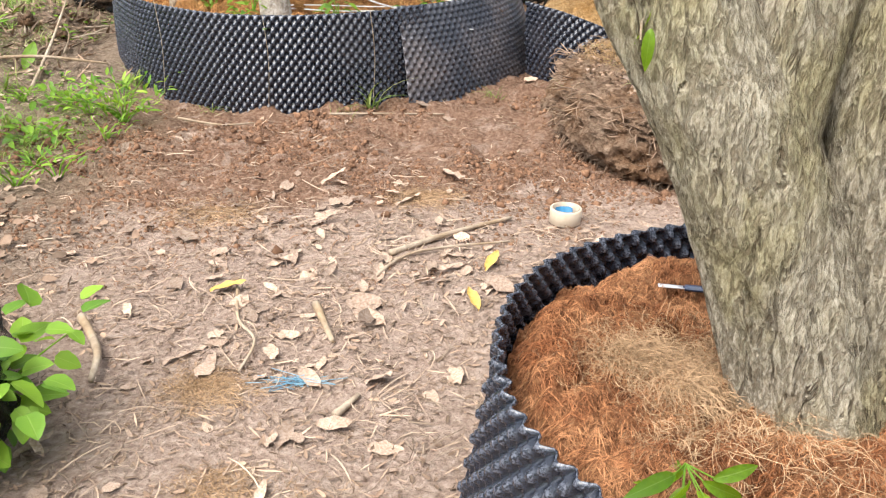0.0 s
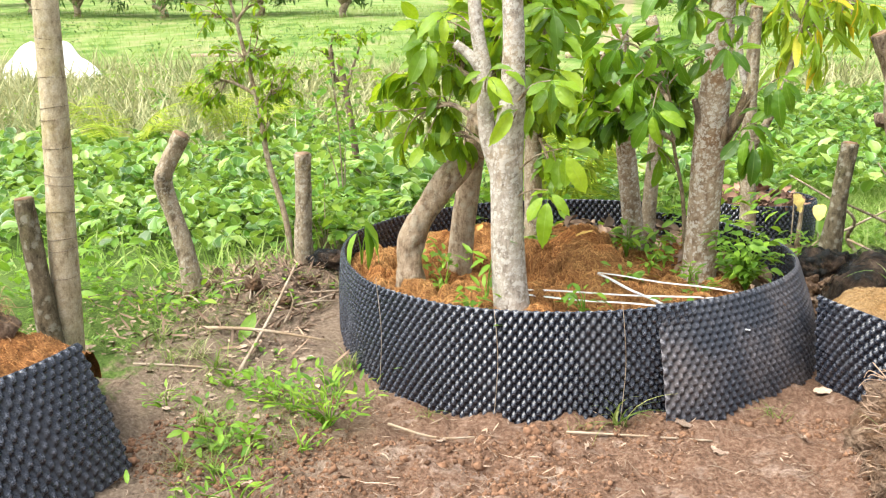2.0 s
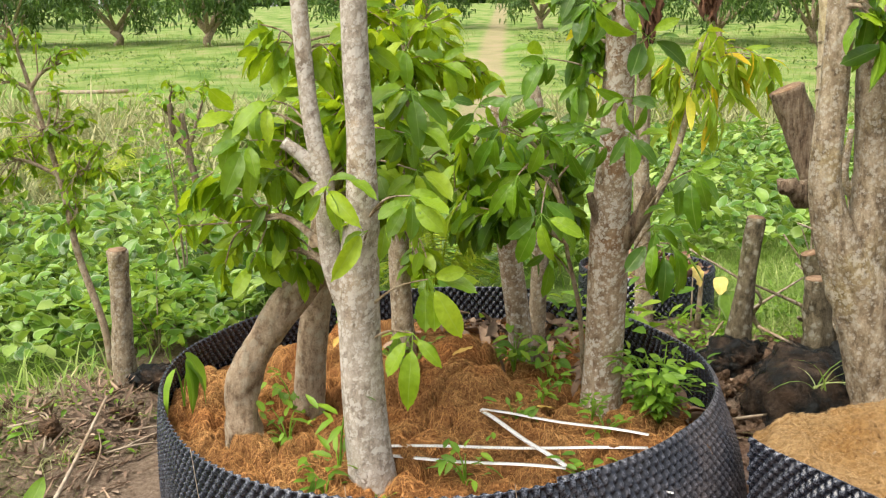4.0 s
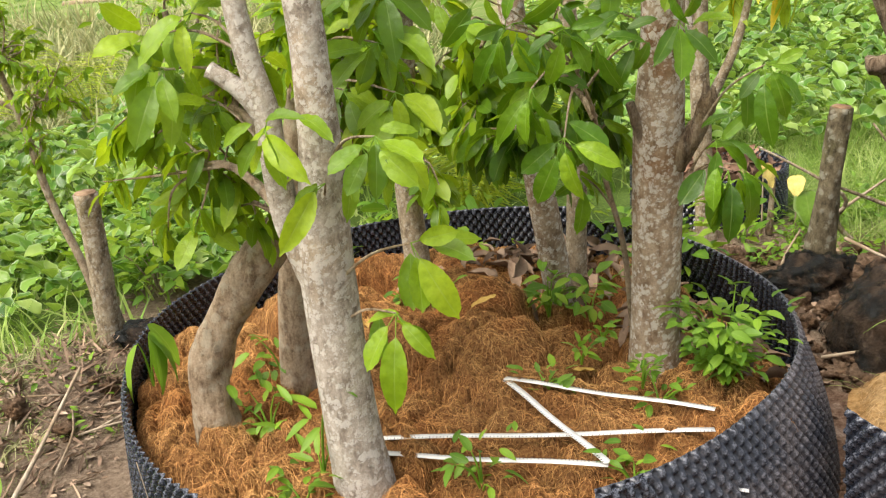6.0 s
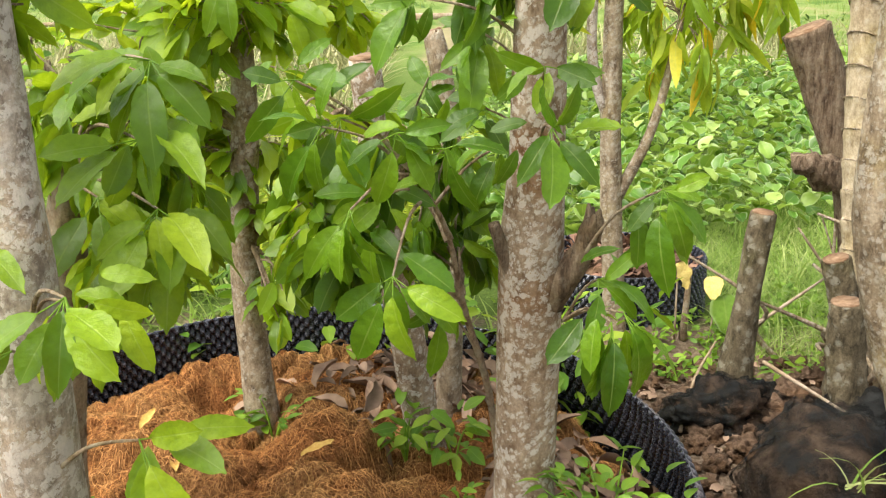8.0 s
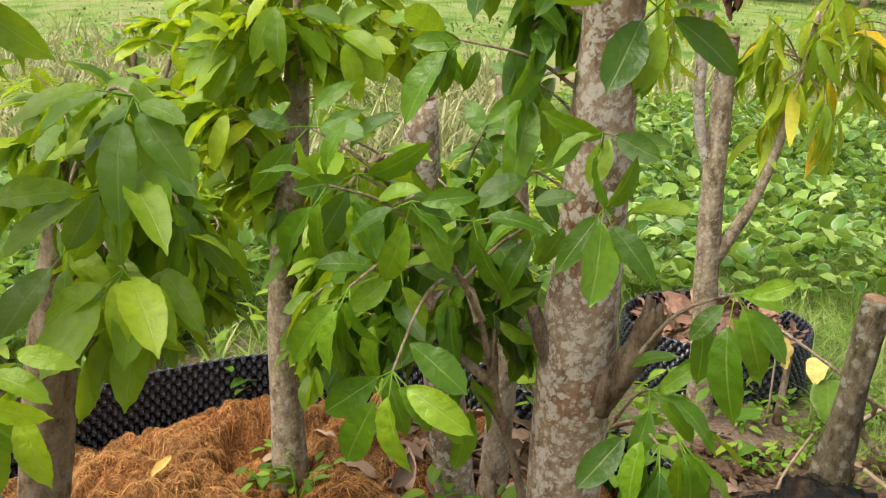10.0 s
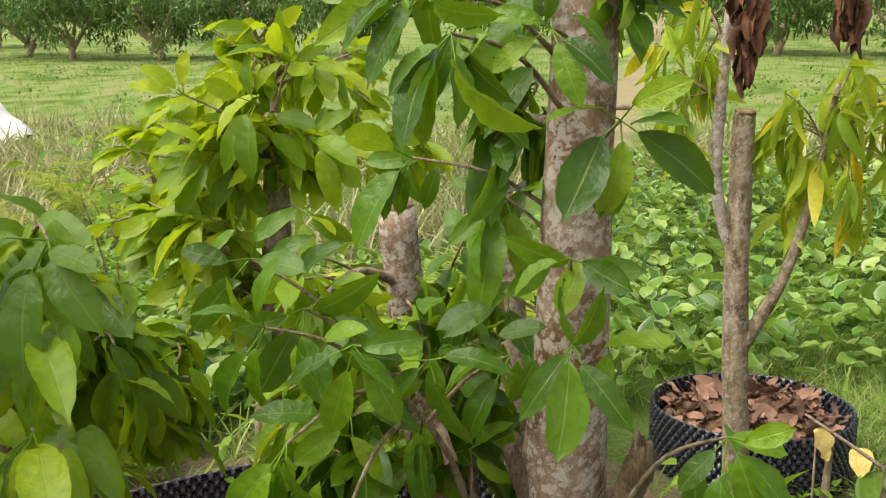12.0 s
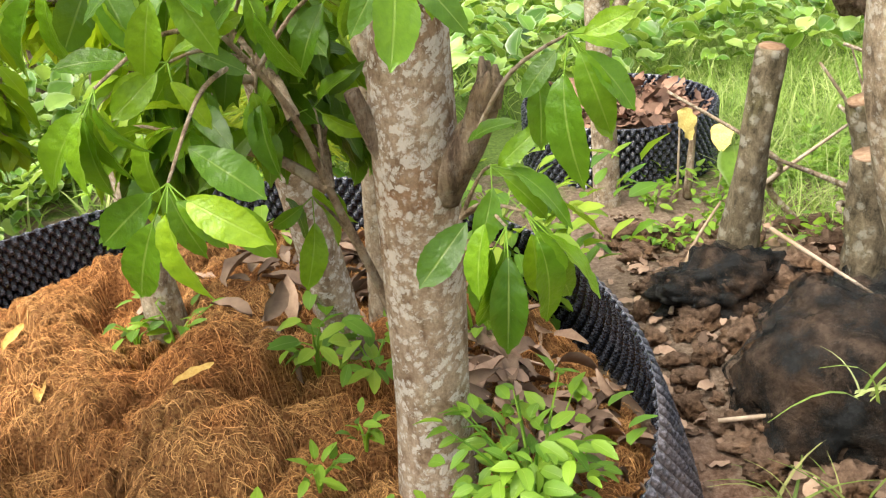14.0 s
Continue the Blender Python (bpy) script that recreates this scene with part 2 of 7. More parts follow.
M_GROUND = ground_mat()
M_PLASTIC = plastic_mat()
M_PLASTICD = plastic_mat("dusty_dimpled_plastic", 0.50, 0.60, 0.36)
# filling colour set darker than its fibre to deepen shade in the creases
M_COIR = grain_mat("red_coir", [(0.30, (0.046, 0.020, 0.009)), (0.5, (0.230, 0.108, 0.040)), (0.76, (0.44, 0.246, 0.094))], 120, 0.95, 0.1, None, (0.97, 0.84, 0.76), 2.6, 1.0, 0.012)
M_COIRF = grain_mat("red_coir_fibre", [(0.3, (0.31, 0.150, 0.053)), (0.7, (0.54, 0.312, 0.120))], 3, 0.9, 0.15, None, (0.97, 0.82, 0.74), 2.6, 0.1, 0.001, "Object", 0.60, True)
M_COIRN = grain_mat("deep_red_coir", [(0.30, (0.05, 0.022, 0.012)), (0.5, (0.25, 0.118, 0.056)), (0.74, (0.46, 0.275, 0.150))], 95, 0.95, 0.1, None, (0.62, 0.50, 0.44), 7.0, 1.0, 0.016)
M_COIRNF = grain_mat("deep_red_coir_fibre", [(0.3, (0.25, 0.100, 0.042)), (0.7, (0.48, 0.250, 0.122))], 9, 0.9, 0.15, None, (0.62, 0.52, 0.46), 7.0, 0.1, 0.001, "Object", 0.62, True)
M_COIRP = grain_mat("tan_coir", [(0.25, (0.11, 0.06, 0.023)), (0.5, (0.31, 0.19, 0.08)), (0.78, (0.45, 0.31, 0.155))], 60, 0.95, 0.1, None, (0.8, 0.7, 0.55), 4.0, 1.0, 0.016)
M_COIRPF = grain_mat("tan_coir_fibre", [(0.3, (0.26, 0.15, 0.065)), (0.7, (0.47, 0.325, 0.165))], 3, 0.9, 0.15, None, None, 3.0, 0.1, 0.001, "Object", 0.4, True)
M_COIRT = grain_mat("dull_tan_coir_fibre", [(0.3, (0.24, 0.145, 0.075)), (0.7, (0.46, 0.31, 0.185))], 3, 0.9, 0.15, None, None, 3.0, 0.1, 0.001, "Object", 0.4, True)
M_BARKG = bark_mat("grey_bark", (0.20, 0.16, 0.125), (0.37, 0.315, 0.255), (0.48, 0.42, 0.355), (0.66, 0.62, 0.555), 0.60, blot=58.0, stain=(0.92, 0.80, 0.64), cover=0.85)
M_BARKB = bark_mat("brown_bark", (0.15, 0.10, 0.062), (0.34, 0.25, 0.165), (0.48, 0.375, 0.265), (0.50, 0.455, 0.35), 0.4, deep=0.020, blot=30.0, stain=(0.78, 0.80, 0.58), cover=0.7)
M_BARKS = bark_mat("mossy_bark", (0.045, 0.036, 0.020), (0.125, 0.100, 0.060), (0.20, 0.165, 0.105), (0.42, 0.41, 0.33), 0.45, deep=0.016, blot=26.0, stain=(0.72, 0.82, 0.52))
M_BARKF = bark_mat("fissured_brown_bark", (0.07, 0.045, 0.028), (0.21, 0.15, 0.10), (0.36, 0.28, 0.195), (0.42, 0.38, 0.30), 0.2, scale=34.0, deep=0.022, stretch=0.14, stain=(0.8, 0.76, 0.6))
M_BARKO = bark_mat("olive_bark", (0.11, 0.08, 0.05), (0.26, 0.20, 0.13), (0.40, 0.33, 0.235), (0.56, 0.53, 0.45), 0.45, blot=58.0, stain=(0.84, 0.82, 0.62), cover=0.65)
M_BARKM = bark_mat("mottled_bark", (0.16, 0.105, 0.063), (0.29, 0.212, 0.143), (0.39, 0.305, 0.218), (0.66, 0.625, 0.555), 0.58, blot=60.0, stain=(0.66, 0.45, 0.28), cover=0.82)
M_BARKT = bark_mat("pale_tan_bark", (0.26, 0.20, 0.12), (0.42, 0.345, 0.225), (0.52, 0.44, 0.31), (0.58, 0.53, 0.42), 0.35, deep=0.006, blot=40.0, stain=(0.88, 0.86, 0.66), cover=0.5)
M_BARKR = cracked_bark()
M_CUTP = grain_mat("pale_cut_wood", [(0.3, (0.19, 0.145, 0.098)), (0.7, (0.36, 0.30, 0.22))], 24, 0.85, 0.2, (1, 5, 1), (0.74, 0.66, 0.54), 7.0, 0.6, 0.005)
M_LICHEN = grain_mat("grey_lichen", [(0.3, (0.42, 0.42, 0.38)), (0.7, (0.58, 0.58, 0.54))], 90, 0.9, 0.1, None, None, 9.0, 0.5, 0.003)
M_CUT = grain_mat("cut_wood", [(0.3, (0.17, 0.105, 0.06)), (0.7, (0.36, 0.25, 0.165))], 40, 0.85, 0.2, (1, 1, 4), (0.7, 0.62, 0.55), 14.0, 0.6, 0.004)
M_LEAF = leaf_mat("glossy_leaf", [(0.0, (0.028, 0.080, 0.006)), (0.4, (0.074, 0.178, 0.010)), (0.75, (0.148, 0.285, 0.013)), (1.0, (0.235, 0.37, 0.017))], 0.32, 0.28, False, (0.34, 0.52, 0.015))
M_LEAFB = leaf_mat("fresh_leaf", [(0.0, (0.062, 0.155, 0.010)), (0.35, (0.138, 0.268, 0.013)), (0.75, (0.24, 0.39, 0.017)), (1.0, (0.335, 0.47, 0.024))], 0.46, 0.34, False, (0.48, 0.60, 0.015))
M_LEAFBI = leaf_mat("fresh_leaves", [(0.0, (0.062, 0.155, 0.010)), (0.35, (0.138, 0.268, 0.013)), (0.75, (0.24, 0.39, 0.017)), (1.0, (0.335, 0.47, 0.024))], 0.46, 0.34, True, (0.48, 0.60, 0.015))
M_LEAFN = leaf_mat("young_leaf", [(0.0, (0.085, 0.20, 0.010)), (0.35, (0.19, 0.33, 0.013)), (0.75, (0.31, 0.45, 0.018)), (1.0, (0.42, 0.52, 0.026))], 0.48, 0.34, False, (0.55, 0.65, 0.015))
M_LEAFY = leaf_mat("yellow_green_leaf", [(0.0, (0.16, 0.30, 0.02)), (0.5, (0.30, 0.45, 0.03)), (0.86, (0.48, 0.58, 0.05)), (0.93, (0.75, 0.52, 0.02)), (1.0, (0.80, 0.50, 0.02))], 0.48, 0.45, False, (0.55, 0.62, 0.02))
M_LEAFYJ = leaf_mat("yellow_green_leaves", [(0.0, (0.16, 0.30, 0.02)), (0.5, (0.30, 0.45, 0.03)), (0.86, (0.48, 0.58, 0.05)), (0.93, (0.75, 0.52, 0.02)), (1.0, (0.80, 0.50, 0.02))], 0.48, 0.45, True, (0.55, 0.62, 0.02))
M_LEAFI = leaf_mat("small_leaf", [(0.0, (0.04, 0.13, 0.012)), (0.5, (0.12, 0.28, 0.022)), (1.0, (0.34, 0.48, 0.05))], 0.42, 0.5, True, (0.42, 0.58, 0.03))
M_LEAFH = leaf_mat("herb_leaf", [(0.0, (0.08, 0.20, 0.020)), (1.0, (0.25, 0.42, 0.035))], 0.38, 0.45, True, (0.32, 0.52, 0.04))
M_LOTUS = leaf_mat("broad_leaf", [(0.0, (0.035, 0.10, 0.016)), (0.35, (0.095, 0.22, 0.030)), (0.7, (0.21, 0.37, 0.060)), (1.0, (0.37, 0.50, 0.14))], 0.34, 0.24, True, (0.42, 0.58, 0.06), 0.42)
M_GRASS = leaf_mat("grass_blade", [(0.0, (0.13, 0.26, 0.04)), (0.6, (0.32, 0.46, 0.10)), (1.0, (0.60, 0.64, 0.30))], 0.40, 0.6, True)
M_LAWN = leaf_mat("lawn_blade", [(0.0, (0.09, 0.16, 0.03)), (0.6, (0.21, 0.29, 0.065)), (1.0, (0.36, 0.40, 0.14))], 0.40, 0.6, True)
M_DRYG = leaf_mat("dry_grass_blade", [(0.0, (0.15, 0.19, 0.075)), (0.5, (0.32, 0.335, 0.155)), (1.0, (0.56, 0.52, 0.31))], 0.3, 0.7, True, (0.48, 0.45, 0.2))
# mango greens lifted to paint distance haze into the leaf colour
M_MANGO = leaf_mat("mango_leaf", [(0.0, (0.035, 0.085, 0.02)), (0.6, (0.085, 0.17, 0.04)), (1.0, (0.21, 0.31, 0.08))], 0.28, 0.45, True, (0.2, 0.32, 0.05))
M_DRY = grain_mat("dry_leaf", [(0.3, (0.27, 0.195, 0.145)), (0.7, (0.45, 0.35, 0.275))], 8, 0.75, 0.25, None, (0.75, 0.66, 0.58), 14.0, 0.3, 0.004, "Object", 0.4)
M_DRYI = grain_mat("dry_litter", [(0.3, (0.24, 0.165, 0.115)), (0.7, (0.46, 0.355, 0.26))], 8, 0.85, 0.2, None, None, 9.0, 0.2, 0.003, "Object", 0.5, True)
M_RED = grain_mat("red_dry_leaf", [(0.3, (0.11, 0.055, 0.035)), (0.7, (0.36, 0.22, 0.15))], 9, 0.8, 0.2, None, None, 9.0, 0.3, 0.004, "Object", 0.55, True)
M_WITHER = grain_mat("withered_leaf", [(0.3, (0.045, 0.018, 0.010)), (0.7, (0.21, 0.105, 0.055))], 12, 0.75, 0.25, None, None, 9.0, 0.4, 0.004, "Object", 0.5, True)
M_LITTER = grain_mat("brown_litter", [(0.3, (0.13, 0.080, 0.055)), (0.7, (0.36, 0.255, 0.175))], 9, 0.85, 0.2, None, None, 9.0, 0.3, 0.004, "Object", 0.55, True)
M_YEL = grain_mat("orange_leaf", [(0.3, (0.42, 0.24, 0.05)), (0.7, (0.60, 0.41, 0.12))], 14, 0.6, 0.3, None, None, 9.0, 0.2, 0.003)
M_WILT = grain_mat("wilted_yellow_leaf", [(0.3, (0.62, 0.46, 0.12)), (0.7, (0.78, 0.68, 0.27))], 14, 0.6, 0.3, None, (0.85, 0.78, 0.6), 20.0, 0.3, 0.004)
M_NAVY = grain_mat("navy_handle", [(0.3, (0.012, 0.02, 0.045)), (0.7, (0.03, 0.05, 0.10))], 40, 0.4, 0.5)
M_TUFT = leaf_mat("dull_grass_blade", [(0.0, (0.07, 0.13, 0.025)), (0.6, (0.17, 0.24, 0.05)), (1.0, (0.36, 0.36, 0.14))], 0.35, 0.6, True)
M_STICK = grain_mat("pale_stick", [(0.3, (0.25, 0.19, 0.135)), (0.7, (0.50, 0.42, 0.32))], 24, 0.85, 0.2, (1, 1, 0.4), (0.75, 0.66, 0.55), 6.0, 0.6, 0.005)
M_CLOD = grain_mat("earth_clod", [(0.25, (0.050, 0.031, 0.019)), (0.5, (0.155, 0.102, 0.068)), (0.8, (0.30, 0.215, 0.15))], 34, 0.95, 0.1, None, (0.8, 0.70, 0.58), 6.0, 1.0, 0.03, "Object", 0.3)
M_SOIL = grain_mat("root_ball_soil", [(0.25, (0.07, 0.040, 0.025)), (0.5, (0.23, 0.155, 0.105)), (0.8, (0.42, 0.32, 0.235))], 40, 0.95, 0.1, None, (0.75, 0.62, 0.5), 4.0, 1.0, 0.04)
M_CRUMB = grain_mat("red_crumb", [(0.3, (0.095, 0.048, 0.027)), (0.7, (0.29, 0.165, 0.10))], 30, 0.95, 0.1, None, None, 5.0, 0.5, 0.004, "Object", 0.3, True)
M_NET = grain_mat("black_shade_net", [(0.38, (0.007, 0.008, 0.008)), (0.55, (0.015, 0.016, 0.015)), (0.72, (0.040, 0.036, 0.029))], 9, 0.6, 0.12, None, None, 160.0, 0.9, 0.02)


def see_through(m, lo, hi, most, scale):
    """Worn net: thin places let the soil inside show."""
    nt = m.node_tree
    n = noise_tex(nt, scale, 5, 0.65)
    weave = noise_tex(nt, 420.0, 2, 0.5)
    k = maths(nt, "MULTIPLY", ramp01(nt, maths(nt, "ADD", n, maths(nt, "MULTIPLY", maths(nt, "SUBTRACT", weave, 0.5), 0.5)), lo, hi), most)
    ms = nt.nodes.new("ShaderNodeMixShader")
    nt.links.new(k, ms.inputs[0])
    nt.links.new(nt.nodes["Principled BSDF"].outputs[0], ms.inputs[1])
    nt.links.new(nt.nodes.new("ShaderNodeBsdfTransparent").outputs[0], ms.inputs[2])
    nt.links.new(ms.outputs[0], nt.nodes["Material Output"].inputs[0])


see_through(M_NET, 0.37, 0.60, 0.82, 7.0)
M_DARK = grain_mat("dark_soil", [(0.25, (0.03, 0.020, 0.014)), (0.5, (0.10, 0.068, 0.046)), (0.8, (0.20, 0.145, 0.105))], 30, 0.95, 0.1, None, (0.7, 0.62, 0.55), 5.0, 1.0, 0.03)
M_TAPEW = grain_mat("white_tape", [(0.3, (0.62, 0.60, 0.58)), (0.7, (0.82, 0.81, 0.80))], 12, 0.5, 0.4, None, None, 9.0, 0.1, 0.001)
M_INK = grain_mat("dark_print", [(0.3, (0.05, 0.05, 0.06)), (0.7, (0.09, 0.09, 0.10))], 40, 0.6)
M_ROLL = grain_mat("cream_tape_roll", [(0.3, (0.44, 0.36, 0.26)), (0.7, (0.60, 0.51, 0.40))], 14, 0.35, 0.5, None, None, 9.0, 0.1, 0.001)
M_BLUE = grain_mat("blue_paper", [(0.3, (0.02, 0.10, 0.22)), (0.7, (0.05, 0.22, 0.38))], 25, 0.5)
M_CARD = grain_mat("grey_card", [(0.3, (0.40, 0.38, 0.36)), (0.7, (0.55, 0.53, 0.50))], 25, 0.8)
M_STRING = grain_mat("blue_string", [(0.3, (0.05, 0.16, 0.26)), (0.7, (0.25, 0.42, 0.50))], 25, 0.6)
M_STEEL = grain_mat("steel", [(0.3, (0.45, 0.45, 0.48)), (0.7, (0.6, 0.6, 0.62))], 40, 0.3, 0.5)
M_TARP = grain_mat("white_tarp", [(0.3, (0.72, 0.70, 0.70)), (0.7, (0.86, 0.85, 0.85))], 3, 0.5, 0.4, None, None, 2.0, 0.2, 0.05)


# ---- building helpers ----
def mesh_of(name, verts, faces, mats, smooth=True, uvs=None):
    me = bpy.data.meshes.new(name)
    me.from_pydata([tuple(v) for v in verts] if not isinstance(verts, np.ndarray) else verts.tolist(), [], faces if isinstance(faces, list) else faces.tolist())
    for m in mats if isinstance(mats, (list, tuple)) else [mats]:
        me.materials.append(m)
    if smooth:
        me.polygons.foreach_set("use_smooth", np.ones(len(me.polygons), dtype=bool))
    if uvs is not None:
        lay = me.uv_layers.new(name="UVMap")
        idx = np.empty(len(me.loops), dtype=np.int32)
        me.loops.foreach_get("vertex_index", idx)
        lay.data.foreach_set("uv", np.asarray(uvs, dtype=np.float32)[idx].ravel())
    me.update()
    return me


def put(name, me, parent=None, label="", m=None):
    ob = new(name, me)
    if parent is not None:
        ob.parent = parent
    if m is not None:
        ob.matrix_basis = m
    if label:
        ob["label"] = label
    return ob


def part(name, bm, material, parent, label=""):
    me = bpy.data.meshes.new(name)
    for f in bm.faces:
        f.smooth = True
    bm.to_mesh(me)
    bm.free()
    me.materials.append(material)
    return put(name, me, parent, label)


def empty(name, at, label, category, group="", kind=""):
    ob = new(name)
    ob.empty_display_size = 0.05
    ob.location = at
    return tagged(ob, label, category, group, kind)


def hash2(ix, iy, seed):
    h = (ix * 374761393 + iy * 668265263 + seed * 974711) & 0xFFFFFFFF
    h = ((h ^ (h >> 13)) * 1274126177) & 0xFFFFFFFF
    return ((h ^ (h >> 16)) & 0xFFFF) / 65535.0


def vnoise(x, y, seed=0):
    x, y = np.asarray(x, float), np.asarray(y, float)
    ix, iy = np.floor(x).astype(np.int64), np.floor(y).astype(np.int64)
    fx, fy = x - ix, y - iy
    fx, fy = fx * fx * (3 - 2 * fx), fy * fy * (3 - 2 * fy)
    a, b = hash2(ix, iy, seed), hash2(ix + 1, iy, seed)
    c, d = hash2(ix, iy + 1, seed), hash2(ix + 1, iy + 1, seed)
    return (a * (1 - fx) + b * fx) * (1 - fy) + (c * (1 - fx) + d * fx) * fy - 0.5


def fbm(x, y, seed=0, octaves=4):
    x, y = np.asarray(x, float), np.asarray(y, float)
    return sum(vnoise(x * 2 ** k, y * 2 ** k, seed + k) / 2 ** k for k in range(octaves))


def domes(x, y, cell, seed):
    """Rounded clumps packed side by side, parted by creases: 1 on top, 0 in the crease."""
    x, y = np.asarray(x, float) / cell, np.asarray(y, float) / cell
    ix, iy = np.floor(x).astype(np.int64), np.floor(y).astype(np.int64)
    best = np.full(x.shape, 9.0)
    for dx in (-1, 0, 1):
        for dy in (-1, 0, 1):
            px, py = ix + dx + hash2(ix + dx, iy + dy, seed), iy + dy + hash2(ix + dx, iy + dy, seed + 1)
            best = np.minimum(best, (x - px) ** 2 + (y - py) ** 2 + 0.22 * hash2(ix + dx, iy + dy, seed + 2))
    return np.sqrt(np.maximum(1 - np.minimum(best / 0.75, 1.0), 0.0)) * 0.92


def clumps(x, y, cell, seed):
    """Round heaps of unlike height, each falling steeply into the crease round it."""
    x, y = np.asarray(x, float) / cell, np.asarray(y, float) / cell
    ix, iy = np.floor(x).astype(np.int64), np.floor(y).astype(np.int64)
    near, second, own = np.full(x.shape, 9.0), np.full(x.shape, 9.0), np.zeros(x.shape)
    for dx in (-1, 0, 1):
        for dy in (-1, 0, 1):
            px, py = ix + dx + hash2(ix + dx, iy + dy, seed), iy + dy + hash2(ix + dx, iy + dy, seed + 1)
            d = np.hypot(x - px, y - py)
            own = np.where(d < near, hash2(ix + dx, iy + dy, seed + 2), own)
            second = np.where(d < near, near, np.minimum(second, d))
            near = np.minimum(near, d)
    rise = 1 - np.clip((second - near) / 0.8, 0, 1)
    return np.sqrt(np.maximum(1 - rise * rise, 0)) * (0.5 + 0.5 * own)


def smooth(v, lo, hi):
    t = np.clip((np.asarray(v, float) - lo) / (hi - lo), 0, 1)
    return t * t * (3 - 2 * t)


RING = (-0.435, 5.95, 1.19, 1.29)      # the large planter: centre and half widths


def gz(x, y):
    """Height of the ground."""
    x, y = np.asarray(x, float), np.asarray(y, float)
    h = 0.085 * np.maximum(0, y - 11.5) * (1 - smooth(y, 70, 200) * 0.7)
    h = h - 0.02 * smooth(y, 8, 10)
    heap = np.exp(-((x + 2.15) / 0.45) ** 2 - ((y - 6.2) / 0.55) ** 2) * 0.16
    heap = heap + np.exp(-((x - 1.5) / 0.5) ** 2 - ((y - 6.7) / 0.6) ** 2) * 0.12
    h = h + heap
    near = 1 - smooth(np.hypot(x + 0.3, y - 4), 9, 18)
    lump = smooth(y, 3.2, 4.0) * (1 - smooth(y, 5.0, 6.0)) + 1.5 * heap / 0.16 + 0.8 * smooth(x, 0.85, 1.1) * smooth(y, 5.8, 6.4)
    h = h + near * (0.045 * fbm(x * 1.1, y * 1.1, 3) + 0.016 * fbm(x * 7, y * 7, 5, 3) + lump * (0.055 * fbm(x * 9, y * 9, 9, 3) + 0.028 * vnoise(x * 26, y * 26, 12)))
    h = h + (1 - near) * 0.35 * fbm(x * 0.12, y * 0.12, 14)
    return h


def g1(x, y):
    return float(gz(x, y))


def tube_geo(pts, radii, seg=10, rough=0.0, seed=0, freq=9.0, cap=True, rings=4, ridge=0.0):
    """Verts and faces of a tapered stem along a smooth line through pts."""
    pts = np.asarray(pts, float)
    radii = np.asarray(radii, float)
    if len(pts) > 2:
        n = max(len(pts) * rings, 8)
        s = np.linspace(0, len(pts) - 1, n)
        i = np.clip(s.astype(int), 0, len(pts) - 2)
        f = (s - i)[:, None]
        pm, pn = pts[np.maximum(i - 1, 0)], pts[np.minimum(i + 2, len(pts) - 1)]
        a, b = pts[i], pts[i + 1]
        line = 0.5 * (2 * a + (b - pm) * f + (2 * pm - 5 * a + 4 * b - pn) * f ** 2 + (3 * a - pm - 3 * b + pn) * f ** 3)
        rad = radii[i] * (1 - f[:, 0]) + radii[i + 1] * f[:, 0]
    else:
        n = 5
        f = np.linspace(0, 1, n)
        line = pts[0] + (pts[1] - pts[0]) * f[:, None]
        rad = radii[0] + (radii[-1] - radii[0]) * f
    tan = np.gradient(line, axis=0)
    tan /= np.linalg.norm(tan, axis=1)[:, None] + 1e-9
    ref = np.array([0.31, 0.95, 0.05]) if abs(tan[0][2]) > 0.6 else np.array([0.0, 0.0, 1.0])
    verts = []
    for k in range(n):
        u = np.cross(tan[k], ref)
        u /= np.linalg.norm(u) + 1e-9
        w = np.cross(tan[k], u)
        for j in range(seg):
            a = 2 * math.pi * j / seg
            r = rad[k]
            if rough:
                r *= 1 + rough * 2 * float(fbm(math.cos(a) * 1.7 + seed * 7.1, math.sin(a) * 1.7 + k / n * freq, seed, 3))
            if ridge:
                w_ = abs(float(fbm(math.cos(a) * 7 + seed, math.sin(a) * 7 + k / n * 9, seed + 5, 3)))
                r *= 1 + ridge * (math.sqrt(w_ + 0.01) - 0.35)
            verts.append(line[k] + (u * math.cos(a) + w * math.sin(a)) * r)
    faces = [[k * seg + j, k * seg + (j + 1) % seg, (k + 1) * seg + (j + 1) % seg, (k + 1) * seg + j] for k in range(n - 1) for j in range(seg)]
    if cap:
        faces.append([(n - 1) * seg + j for j in range(seg)])
        faces.append([seg - 1 - j for j in range(seg)])
    return verts, faces


def join_geo(geos):
    verts, faces = [], []
    for v, f in geos:
        k = len(verts)
        verts.extend(v)
        faces.extend([[i + k for i in q] for q in f])
    return verts, faces


